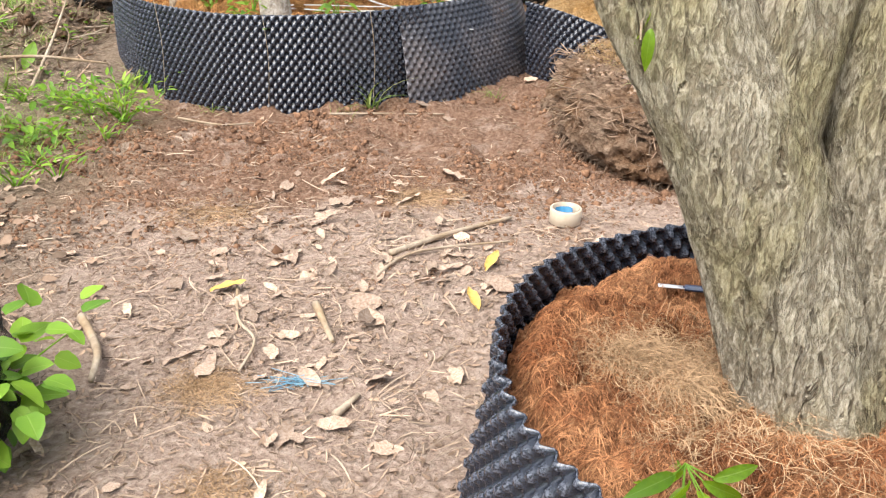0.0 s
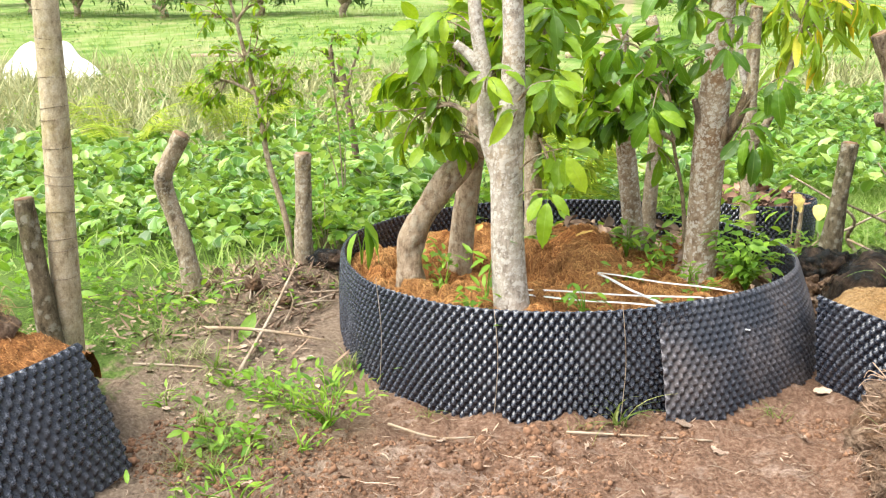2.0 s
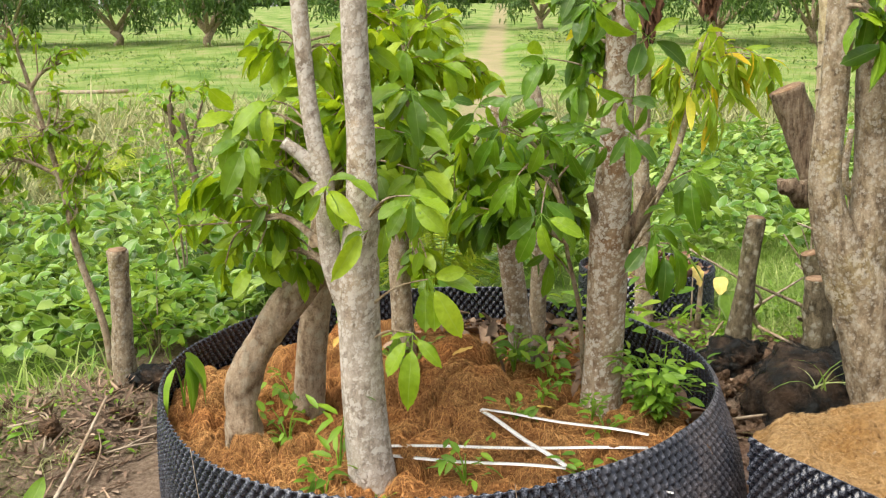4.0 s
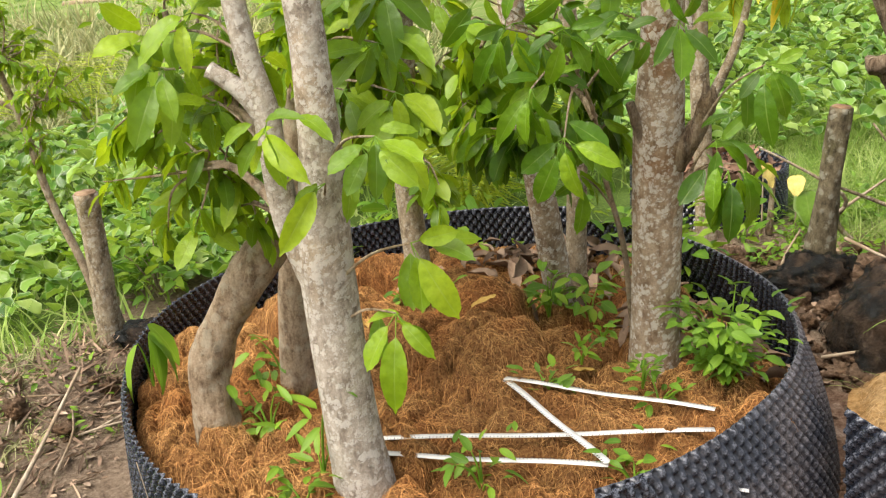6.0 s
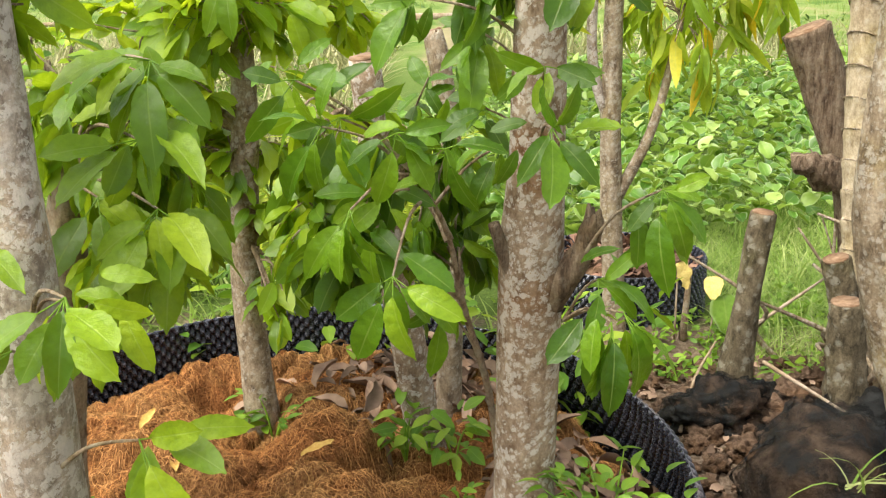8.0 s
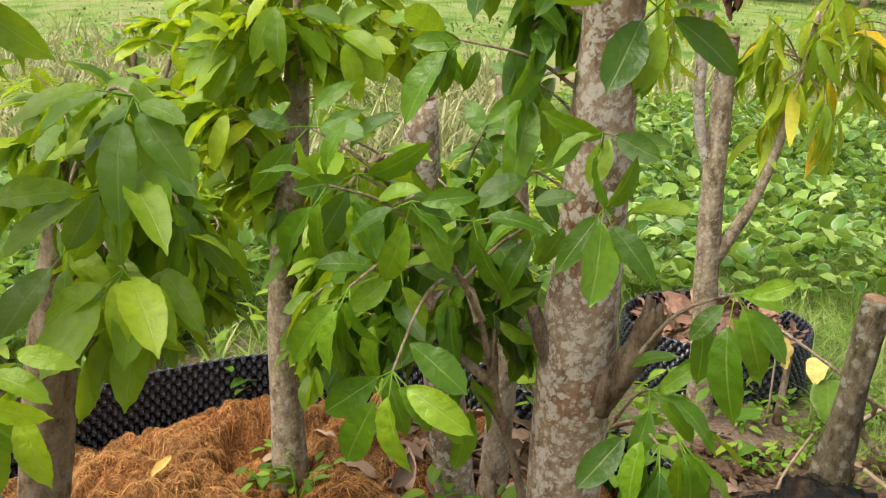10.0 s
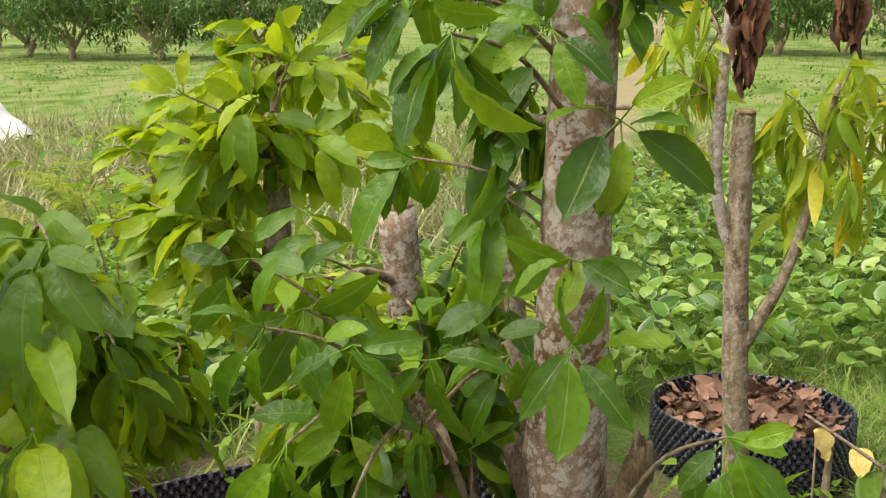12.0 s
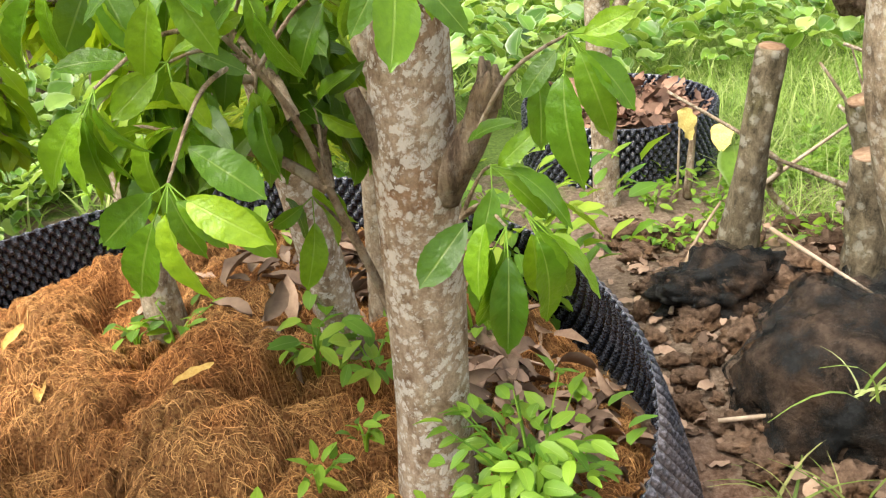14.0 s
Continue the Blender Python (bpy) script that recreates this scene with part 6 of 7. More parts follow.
def tuft(at, label, n, length, mat, seed, name="grass_tuft", tilt=(0.5, 1.45)):
    r = np.random.default_rng(seed)
    ob = empty(name, (at[0], at[1], at[2] if len(at) > 2 else g1(at[0], at[1]) - 0.005), label, "grass", "grass tufts")
    q = r.normal(0, 0.02, (n, 3)) * (1, 1, 0)
    m = poses(q, r.uniform(0, 6.28, n), r.uniform(*tilt, n), r.normal(0, 0.3, n), r.uniform(0.5, 1.0, n) * length)
    tagged(put("blade_clump", scatter_mesh("blade_clump", blade_geo(0.018, 0.9, 6), m, mat), ob), kind="stuff")
    return ob


sp = tree("sapling", (-2.25, 6.9, 0.0), "tall thin leaning sapling with small yellow-green leaves")
ps = [(-2.24, 6.9, -0.02), (-2.26, 6.9, 0.31), (-2.37, 6.9, 0.72), (-2.42, 6.9, 1.07), (-2.52, 6.9, 1.5), (-2.62, 6.9, 1.9)]
stem(sp, "trunk", ps, [0.022, 0.02, 0.018, 0.016, 0.012, 0.006], M_BARKB, 8, 0.05, 97)
foliage(sp, [(-2.72, 6.9, 1.22, 0.20, 0.2, 0.26, 20), (-2.25, 6.9, 1.20, 0.20, 0.2, 0.26, 22), (-2.48, 6.9, 1.40, 0.26, 0.2, 0.26, 28), (-2.72, 6.9, 1.62, 0.18, 0.2, 0.2, 8), (-2.40, 6.9, 1.72, 0.18, 0.2, 0.2, 8), (-2.58, 6.9, 1.85, 0.12, 0.1, 0.12, 5), (-2.35, 6.9, 0.95, 0.14, 0.1, 0.12, 6)], along(ps, 0.75, 10), LEAVESB, 0.062, 98, M_BARKB, 0.3, (6, 10), 700)
bush("weed_bush", (-1.28, 4.45), "low bright green weed on loose soil beside the large planter", 170, 0.24, 0.17, (0.03, 0.065), M_LEAFI, 302, leaf_geo(0.3, 0.15, 0.25, 0.01, 0.45, 5), (0.1, 1.3), 12)
bush("weed_bush", (-1.6, 4.72), "sparse green weed in the trampled soil", 60, 0.2, 0.10, (0.03, 0.06), M_LEAFH, 303)
bush("weed_bush", (-1.62, 4.25), "thin weeds and grass by the tilted planter wall", 70, 0.2, 0.14, (0.03, 0.07), M_LEAFH, 304)
bush("herb", (0.44, 5.52, 0.36), "bright green leafy herb growing in the coir", 230, 0.19, 0.25, (0.034, 0.064), M_LEAFH, 305, leaf_geo(0.5, 0.2, 0.3, 0.02, 0.5, 6), (-0.3, 0.7), 34)
bush("herb", (0.17, 5.42, 0.41), "small green seedling in the coir", 24, 0.07, 0.08, (0.03, 0.05), M_LEAFH, 306)
bush("herb", (0.0, 5.62, 0.40), "small green seedling in the coir", 18, 0.06, 0.07, (0.03, 0.05), M_LEAFH, 307)
bush("herb", (0.08, 5.75, 0.40), "small green seedling in the coir", 14, 0.05, 0.08, (0.03, 0.05), M_LEAFH, 308)
bush("seedling", (-0.72, 4.98, 0.38), "thin seedling with narrow leaves beside the pale trunk", 18, 0.10, 0.30, (0.06, 0.11), M_LEAFH, 309, leaf_geo(0.3, 0.15, 0.3, 0.01, 0.5, 5), (-0.2, 1.0), 4)
bush("seedling", (-1.42, 5.58, 0.40), "two long drooping leaves of a seedling at the planter wall", 5, 0.05, 0.20, (0.14, 0.2), M_LEAFH, 311, leaf_geo(0.3, 0.15, 0.5, 0.01, 0.5, 7), (-1.4, -0.7), 2, 0.7)
sl = empty("seedling", (0.27, 1.40, 0.33), "seedling with a fan of pale green leaves at the planter edge", "plant", "small plants")
sprays(sl, [((0.265, 1.36, 0.43), ((200, 0.10), (165, 0.095), (225, 0.10), (250, 0.11), (275, 0.11), (310, 0.11), (335, 0.10), (20, 0.09)))], [(0.27, 1.40, 0.33)], SEEDL, 312, M_LEAFH, 0.004, 0.75, 2)
bush("creeper", (-1.14, 2.08), "creeping green vine over a black netted bag", 150, 0.30, 0.30, (0.05, 0.09), M_LEAFH, 313, leaf_geo(0.75, 0.12, 0.2, 0.02, 0.35, 6), (-0.5, 0.6), 10)
bush("weed_bush", (-1.75, 3.2), "small weeds among litter", 30, 0.15, 0.09, (0.03, 0.06), M_LEAFH, 314)
bush("weed_bush", (-2.6, 5.7), "green weeds along the field edge", 120, 0.5, 0.22, (0.03, 0.07), M_LEAFI, 315)
bush("weed_bush", (-3.3, 5.8), "green weeds along the field edge", 260, 0.7, 0.40, (0.04, 0.10), M_LEAFH, 316)
bush("weed_bush", (-2.15, 7.4), "leafy green shoots behind the heap", 220, 0.5, 0.5, (0.05, 0.11), M_LEAFI, 317)
bush("weed_bush", (-2.3, 8.5), "scrubby bush with bare twigs in the bed", 200, 0.4, 1.5, (0.05, 0.1), M_LEAFI, 318, OVAL, (-0.5, 0.9), 4, 0.4)
bush("shoot", (-0.09, 6.10, 0.36), "fresh green leafy shoot at the foot of a stem", 26, 0.09, 0.16, (0.05, 0.09), M_LEAFI, 322, leaf_geo(0.5, 0.15, 0.3, 0.02, 0.6, 7), (-0.5, 0.8), 6)
bush("shoot", (0.06, 6.05, 0.36), "fresh green leafy shoot at the foot of a stem", 24, 0.08, 0.16, (0.05, 0.09), M_LEAFI, 323, leaf_geo(0.5, 0.15, 0.3, 0.02, 0.6, 7), (-0.5, 0.8), 6)
bush("shoot", (-0.66, 6.34, 0.32), "fresh green leafy shoot at the foot of a stem", 12, 0.07, 0.10, (0.05, 0.08), M_LEAFI, 324, leaf_geo(0.5, 0.15, 0.3, 0.02, 0.6, 7), (-0.5, 0.8), 6)
tuft((1.22, 6.02, 0.30), "long thin grass blades beside the netted root ball", 9, 0.34, M_GRASS, 319)
bush("weed_bush", (0.45, 6.9), "green shoots behind the large planter", 160, 0.4, 0.6, (0.06, 0.12), M_LEAFI, 320)
bush("weed_bush", (-0.5, 7.7), "leafy bushes behind the large planter", 260, 0.8, 0.45, (0.07, 0.14), M_LEAFI, 321, OVAL, (-0.4, 0.9), 20)
for k, (x, y, n, l) in enumerate([(-0.15, 4.63, 16, 0.30), (0.47, 4.82, 18, 0.13), (-0.92, 4.62, 12, 0.12), (-1.72, 4.05, 34, 0.22), (-1.62, 4.2, 26, 0.2), (-1.5, 4.1, 20, 0.16), (-1.75, 4.35, 30, 0.2), (-1.62, 3.85, 16, 0.14), (-0.3, 4.58, 10, 0.10), (1.06, 5.98, 9, 0.28), (1.22, 5.92, 8, 0.35), (-1.5, 4.95, 16, 0.12), (-2.2, 5.0, 26, 0.15), (-2.4, 5.3, 30, 0.2), (-2.0, 5.2, 20, 0.14), (-1.75, 5.9, 14, 0.12)]):
    tuft((x, y), "tuft of thin green grass on bare soil", n, l, M_TUFT, 330 + k)


def palm(at, label, n, length, seed, lift=(0.9, 1.4), name="palm"):
    """A young palm: arching fronds with two rows of narrow leaflets."""
    r = np.random.default_rng(seed)
    z = g1(at[0], at[1])
    ob = empty(name, (at[0], at[1], z), label, "palm", "palms")
    for k in range(n):
        a = k * 2.4 + r.uniform(0, 0.5)
        el = r.uniform(*lift)
        d = np.array([math.cos(a) * math.cos(el), math.sin(a) * math.cos(el), math.sin(el)])
        s = np.linspace(0, 1, 61)
        L = length * r.uniform(0.75, 1.0)
        line = d[None] * s[:, None] * L + np.array([math.cos(a), math.sin(a), 0])[None] * (s ** 2)[:, None] * 0.25 * L - np.array([0, 0, 1])[None] * (s ** 3)[:, None] * 0.3 * L
        q = line[12:]
        both = np.concatenate([q, q])
        yaw = np.r_[np.full(len(q), a + 1.05), np.full(len(q), a - 1.05)]
        size = np.tile(0.26 * L * np.sin(np.pi * np.linspace(0.2, 0.97, len(q))), 2)
        m = poses(both, yaw, r.uniform(-0.1, 0.35, len(both)), r.normal(0, 0.2, len(both)), size)
        fr = put("frond", scatter_mesh("frond", leaf_geo(0.06, 0.2, 0.25, 0.0, 0.4, 4), m, M_LEAFYI), ob)
        v, f = tube_geo(line[::10], np.linspace(0.010, 0.003, len(line[::10])), 5, cap=False)
        put("rib", mesh_of("rib", v, f, M_LEAFYI, True, np.full((len(v), 2), 0.3)), fr)


M_LEAFYI = leaf_mat("palm_leaf", [(0.0, (0.30, 0.42, 0.03)), (1.0, (0.58, 0.60, 0.06))], 0.5, 0.4, True)
palm((-0.50, 7.95), "young palm with bright yellow-green fronds behind the planter", 8, 1.75, 350, (1.15, 1.5))
palm((-4.7, 12.3), "green palm fronds at the edge of the scrub", 8, 1.5, 351)
palm((-5.6, 11.0), "green palm fronds at the edge of the scrub", 7, 1.3, 352)


# ---- things on the ground ----
def ribbon(pts, width, name, mat, parent, up=(0, 0, 1), t=0.0012, label=""):
    """A flat tape along a line, with thickness."""
    bm = bmesh.new()
    pts = [Vector(p) for p in pts]
    rows = []
    for k, p in enumerate(pts):
        d = (pts[min(k + 1, len(pts) - 1)] - pts[max(k - 1, 0)]).normalized()
        s = d.cross(Vector(up)).normalized() * width / 2
        u = s.cross(d).normalized() * t
        rows.append([bm.verts.new(p - s), bm.verts.new(p + s), bm.verts.new(p + s + u), bm.verts.new(p - s + u)])
    for a, b in zip(rows, rows[1:]):
        for j in range(4):
            bm.faces.new((a[j], a[(j + 1) % 4], b[(j + 1) % 4], b[j]))
    bm.faces.new(rows[0])
    bm.faces.new(rows[-1][::-1])
    bmesh.ops.recalc_face_normals(bm, faces=bm.faces)
    ob = part(name, bm, mat, parent, label)
    return ob


def measuring_tape():
    tape = empty("measuring_tape", (-0.25, 5.45, 0.43), "white measuring tape folded in zigzags over the coir", "measuring tape")
    o = Vector(tape.location)

    def run(a, b, lift=0.03):
        n = 14
        out = []
        s_ = np.linspace(0, 1, 60)
        top = min(0.445, float(np.quantile(RINGH(a[0] + (b[0] - a[0]) * s_, a[1] + (b[1] - a[1]) * s_), 0.92)))
        for k in range(n + 1):
            s = k / n
            x, y = a[0] + (b[0] - a[0]) * s, a[1] + (b[1] - a[1]) * s
            z = top + 0.004 + 0.003 * math.sin(9 * s)
            out.append(Vector((x, y, z)) - o)
        return out

    runs = [((0.35, 5.25), (-0.245, 5.49)), ((-0.245, 5.49), (0.03, 4.99)), ((-0.60, 5.16), (0.33, 5.15)), ((0.03, 4.99), (-0.66, 5.09)), ((0.19, 5.03), (0.385, 4.985))]
    for a, b in runs:
        pts = run(a, b)
        ribbon(pts, 0.022, "strip", M_TAPEW, tape)
        d = pts[-1] - pts[0]
        side = d.cross(Vector((0, 0, 1))).normalized()
        bm = bmesh.new()
        n = int(d.length / 0.01)
        for k in range(1, n):
            s = k / n * (len(pts) - 1)
            i = int(s)
            p = pts[i].lerp(pts[min(i + 1, len(pts) - 1)], s - i) + Vector((0, 0, 0.0022)) + side * 0.009
            m = Matrix.Translation(p) @ Matrix.Rotation(math.atan2(d.y, d.x), 4, "Z") @ Matrix.Diagonal((0.0016, 0.011 if k % 5 == 0 else 0.006, 0.0008, 1))
            bmesh.ops.create_cube(bm, size=1, matrix=m)
        part("scale_print", bm, M_INK, tape)


measuring_tape()


def tape_roll():
    at = (0.516, 3.26)
    ob = empty("tape_roll", (*at, g1(*at)), "cream roll of packing tape lying on the bare earth", "tape roll")

    def tube(r0, r1, h, mat, name, label="", z=0.0):
        bm = bmesh.new()
        n = 40
        rings = [[bm.verts.new((math.cos(2 * math.pi * k / n) * r, math.sin(2 * math.pi * k / n) * r, zz)) for k in range(n)] for r, zz in ((r1, z + 0.002), (r1, z + h - 0.002), (r1 - 0.002, z + h), (r0 + 0.001, z + h), (r0, z + h - 0.001), (r0, z + 0.0), (r1 - 0.002, z))]
        for a, b in zip(rings, rings[1:] + rings[:1]):
            for k in range(n):
                bm.faces.new((a[k], a[(k + 1) % n], b[(k + 1) % n], b[k]))
        bmesh.ops.recalc_face_normals(bm, faces=bm.faces)
        return part(name, bm, mat, ob, label)

    tube(0.0495, 0.057, 0.056, M_ROLL, "tape")
    tube(0.047, 0.0492, 0.057, M_ROLL, "core", "cream card core")
    bm = bmesh.new()
    bmesh.ops.create_grid(bm, x_segments=10, y_segments=4, size=1, matrix=Matrix.Translation((-0.004, 0.030, 0.028)) @ Matrix.Rotation(0.9, 4, "X") @ Matrix.Diagonal((0.036, 0.018, 1, 1)))
    for v in bm.verts:
        v.co.y += -8 * v.co.x ** 2 + 0.004
    part("blue_insert", bm, M_BLUE, ob, "blue paper inside the core")


tape_roll()


def stick(name, label, pts, r, mat, seed, group="sticks"):
    q = [(x, y, z + g1(x, y)) for x, y, z in pts]
    ob = empty(name, q[0], label, "stick", group)
    v, f = tube_geo(np.subtract(q, q[0]), np.linspace(r, r * 0.6, len(q)), 8, 0.12, seed, 14)
    put("stem", mesh_of("stem", v, f, mat), ob)
    return ob


stick("stick", "pale dry stick on the bare earth", [(-0.13, 2.95, 0.012), (0.1, 3.12, 0.014), (0.32, 3.27, 0.012)], 0.011, M_STICK, 401)
stick("stick", "pale dry stick on the bare earth", [(-0.19, 2.80, 0.01), (-0.05, 2.95, 0.012), (0.28, 3.06, 0.01)], 0.006, M_STICK, 402)
stick("stick", "short split pale stick on the earth", [(-0.36, 2.66, 0.01), (-0.31, 2.44, 0.012)], 0.013, M_STICK, 403)
stick("stick", "short pale wood chip on the earth", [(-0.30, 2.13, 0.01), (-0.24, 2.2, 0.01)], 0.011, M_STICK, 404)
stick("stick", "long pale leaning stick beside the heap", [(-1.84, 4.95, 0.02), (-1.88, 5.5, 0.09), (-1.93, 6.06, 0.12)], 0.010, M_STICK, 405)
stick("stick", "thin dry stalk on trampled soil", [(-2.35, 4.93, 0.012), (-2.1, 4.98, 0.015), (-1.84, 4.96, 0.012)], 0.007, M_STICK, 418)
stick("stick", "long pale stick lying by the planter", [(-2.2, 5.4, 0.03), (-1.9, 5.32, 0.05), (-1.55, 5.35, 0.03)], 0.010, M_STICK, 406)
stick("stick", "peeled white stick among litter", [(-1.02, 2.62, 0.02), (-0.93, 2.42, 0.03), (-0.92, 2.30, 0.02)], 0.014, M_STICK, 407)
stick("stick", "thin dry stalk leaning over the tan coir", [(1.02, 5.05, 0.30), (1.1, 5.16, 0.38), (1.35, 5.3, 0.46)], 0.006, M_STICK, 408)
stick("stick", "dry cane among earth clods", [(0.92, 6.85, 0.04), (1.03, 7.12, 0.08), (1.20, 7.45, 0.17)], 0.008, M_STICK, 409)
stick("stick", "dry cane among earth clods", [(0.95, 6.25, 0.06), (1.2, 6.2, 0.09)], 0.008, M_STICK, 410)
stick("stick", "dry cane among earth clods", [(1.25, 6.95, 0.2), (1.5, 6.55, 0.15)], 0.008, M_STICK, 411)
stick("stick", "dry cane among earth clods", [(1.3, 7.4, 0.2), (1.75, 7.7, 0.4)], 0.009, M_STICK, 412)
stick("stake", "short wooden stake in front of the leaf-filled pot", [(1.17, 7.93, 0.0), (1.185, 7.93, 0.36)], 0.020, M_BARKB, 413)
stick("stick", "thin roots and stalks at the planter foot", [(-0.35, 4.5, 0.012), (-0.1, 4.52, 0.02), (0.2, 4.55, 0.012)], 0.006, M_STICK, 414)
stick("stick", "thin roots and stalks at the planter foot", [(-1.05, 4.5, 0.012), (-0.85, 4.42, 0.02), (-0.7, 4.46, 0.012)], 0.006, M_STICK, 415)
stick("stick", "curled thin root on the earth", [(-0.60, 2.78, 0.008), (-0.58, 2.6, 0.01), (-0.52, 2.45, 0.02), (-0.55, 2.32, 0.01)], 0.006, M_STICK, 416)
stick("stick", "dry twigs lying by the tilted planter", [(-1.95, 3.0, 0.02), (-1.6, 3.3, 0.03), (-1.4, 3.35, 0.01)], 0.006, M_STICK, 417)


def litter():
    r = np.random.default_rng(60)
    n = 0
    while n < 300:
        if n < 230:
            x, y = r.normal(-0.25, 0.55), r.normal(2.75, 0.5)
        else:
            x, y = r.uniform(-2.2, 1.0), r.uniform(2.0, 5.2)
        if hyp(x - NEAR[0], y - NEAR[1]) < 0.74 or hyp((x - CX) / RX, (y - CY) / RY) < 1.06 or hyp(x - LEFT[0], y - LEFT[1]) < 0.9 or hyp(x - 1.1, y - 4.2) < 0.6 or y < 1.0:
            continue
        s = r.uniform(0.02, 0.085) if n > 60 else r.uniform(0.07, 0.13)
        ob = put("dry_leaf", DRYL[r.integers(len(DRYL))])
        ob.matrix_basis = Matrix.Translation((x, y, g1(x, y) + 0.009)) @ pose(0, 0, 0, r.normal(0, 12), r.normal(0, 10), r.uniform(0, 360)) @ Matrix.Diagonal((s, s, s, 1))
        tagged(ob, "curled dry brown leaf on the bare earth", "leaf", "fallen leaves")
        n += 1
    for x, y, a in ((0.16, 2.80, 60), (0.11, 2.57, 100), (-0.68, 2.76, 10), (0.60, 1.98, 0)):
        ob = put("yellow_leaf", mesh_of("yellow_leaf", *leaf_geo(*DRY_SHAPES[2])[:2], M_YEL, True, leaf_geo(*DRY_SHAPES[2])[2]))
        ob.matrix_basis = Matrix.Translation((x, y, (g1(x, y) if y > 2.3 else 0.36) + 0.012)) @ pose(0, 0, 0, 8, -8, a) @ Matrix.Diagonal((0.11,) * 3 + (1,))
        tagged(ob, "orange-yellow fallen leaf on the bare earth", "leaf", "fallen leaves")
    for x, y, a in ((-0.36, 5.85, 30), (0.05, 5.6, 200), (-0.75, 5.95, 110), (-0.9, 6.1, 80)):
        ob = put("yellow_leaf", bpy.data.meshes["yellow_leaf"])
        z = float(RINGH(np.array(x), np.array(y)))
        ob.matrix_basis = Matrix.Translation((x, y, z + 0.012)) @ pose(0, 0, 0, 12, -8, a) @ Matrix.Diagonal((0.10,) * 3 + (1,))
        tagged(ob, "yellowed fallen leaf on red coir", "leaf", "fallen leaves")
    n = 260
    x, y = r.normal(-1.5, 0.25, n), r.normal(2.95, 0.4, n)
    m = poses(np.stack([x, y, gz(x, y) + r.uniform(0.004, 0.02, n)], 1), r.uniform(0, 6.28, n), r.normal(0, 0.25, n), r.normal(0, 0.4, n), r.uniform(0.02, 0.065, n))
    tagged(put("leaf_litter", scatter_mesh("leaf_litter", leaf_geo(*DRY_SHAPES[1]), m, M_LITTER)), "brown dead leaves and bark scraps heaped by the netted bag", "litter", kind="stuff")
    # straw, chips and crumbs too many to count
    n = 8000
    x, y = r.normal(-0.3, 1.0, n), r.uniform(1.3, 5.0, n)
    ok = (hyp(x - NEAR[0], y - NEAR[1]) > 0.7) & (r.uniform(0, 1, n) < 1.1 - 0.65 * smooth(y, 2.7, 3.4)) & (hyp((x - CX) / RX, (y - CY) / RY) > 1.02)
    x, y = x[ok], y[ok]
    n = len(x)
    at = np.stack([x, y, gz(x, y) + 0.004], 1)
    m = poses(at, r.uniform(0, 6.28, n), r.normal(0, 0.12, n), r.normal(0, 0.3, n), r.uniform(0.012, 0.075, n) * r.uniform(0.4, 1, n))
    tagged(put("straw_litter", scatter_mesh("straw_litter", leaf_geo(0.10, 0.2, -0.06, 0.02, 0.3, 3), m, M_DRYI)), "straw, chips and shreds strewn over the trampled earth", "litter", kind="stuff")
    n = 8500
    x, y = r.normal(-0.3, 0.8, n), r.uniform(1.3, 4.6, n)
    ok = (hyp(x - NEAR[0], y - NEAR[1]) > 0.7) & (hyp((x - CX) / RX, (y - CY) / RY) > 1.02) & (r.uniform(0, 1, n) < 1.1 - smooth(y, 2.6, 3.8))
    x, y = x[ok], y[ok]
    n = len(x)
    m = poses(np.stack([x, y, gz(x, y) + 0.004], 1), r.uniform(0, 6.28, n), r.normal(0, 0.2, n), r.normal(0, 0.3, n), r.uniform(0.008, 0.036, n))
    tagged(put("leaf_shreds", scatter_mesh("leaf_shreds", leaf_geo(0.28, 0.3, 0.1, 0.08, 0.5, 4), m, M_LITTER)), "torn shreds of dry leaves trodden into the earth", "litter", kind="stuff")
    n = 22000
    x, y = r.uniform(-2.0, 1.0, n), r.uniform(2.8, 4.8, n)
    ok = (fbm(x * 2.2, y * 2.2, 71) + r.uniform(-0.25, 0.25, n) > 0.0) & (hyp((x - CX) / RX, (y - CY) / RY) > 1.02) & (r.uniform(0, 1, n) < smooth(y, 2.9, 4.0))
    x, y = x[ok], y[ok]
    at = np.stack([x, y, gz(x, y)], 1)
    crumb = ([(0.5, 0, 0), (-0.5, 0.1, 0), (0, 0.5, 0.05), (0, -0.5, 0), (0, 0, 0.45), (0, 0, -0.4)], [[0, 2, 4], [2, 1, 4], [1, 3, 4], [3, 0, 4], [2, 0, 5], [1, 2, 5], [3, 1, 5], [0, 3, 5]], [(0, 0)] * 6)
    m = poses(at, r.uniform(0, 6.28, len(x)), r.normal(0, 0.5, len(x)), r.normal(0, 0.5, len(x)), r.uniform(0.004, 0.024, len(x)) * r.uniform(0.5, 1.4, len(x)) * np.where(r.uniform(0, 1, len(x)) < 0.06, 2.0, 1.0))
    tagged(put("crumb_layer", scatter_mesh("crumb_layer", crumb, m, M_CRUMB)), "crumbs of loose red-brown soil in front of the planter", "soil", kind="stuff")
    n = 7000
    x, y = r.uniform(-2.0, 0.9, n), r.uniform(2.7, 4.75, n)
    ok = (fbm(x * 2.2, y * 2.2, 71) + r.uniform(-0.3, 0.3, n) > 0.05) & (hyp((x - CX) / RX, (y - CY) / RY) > 1.03) & (hyp(x - LEFT[0], y - LEFT[1]) > 1.12) & (hyp(x - 1.17, y - 4.15) > 0.6)
    x, y = x[ok], y[ok]
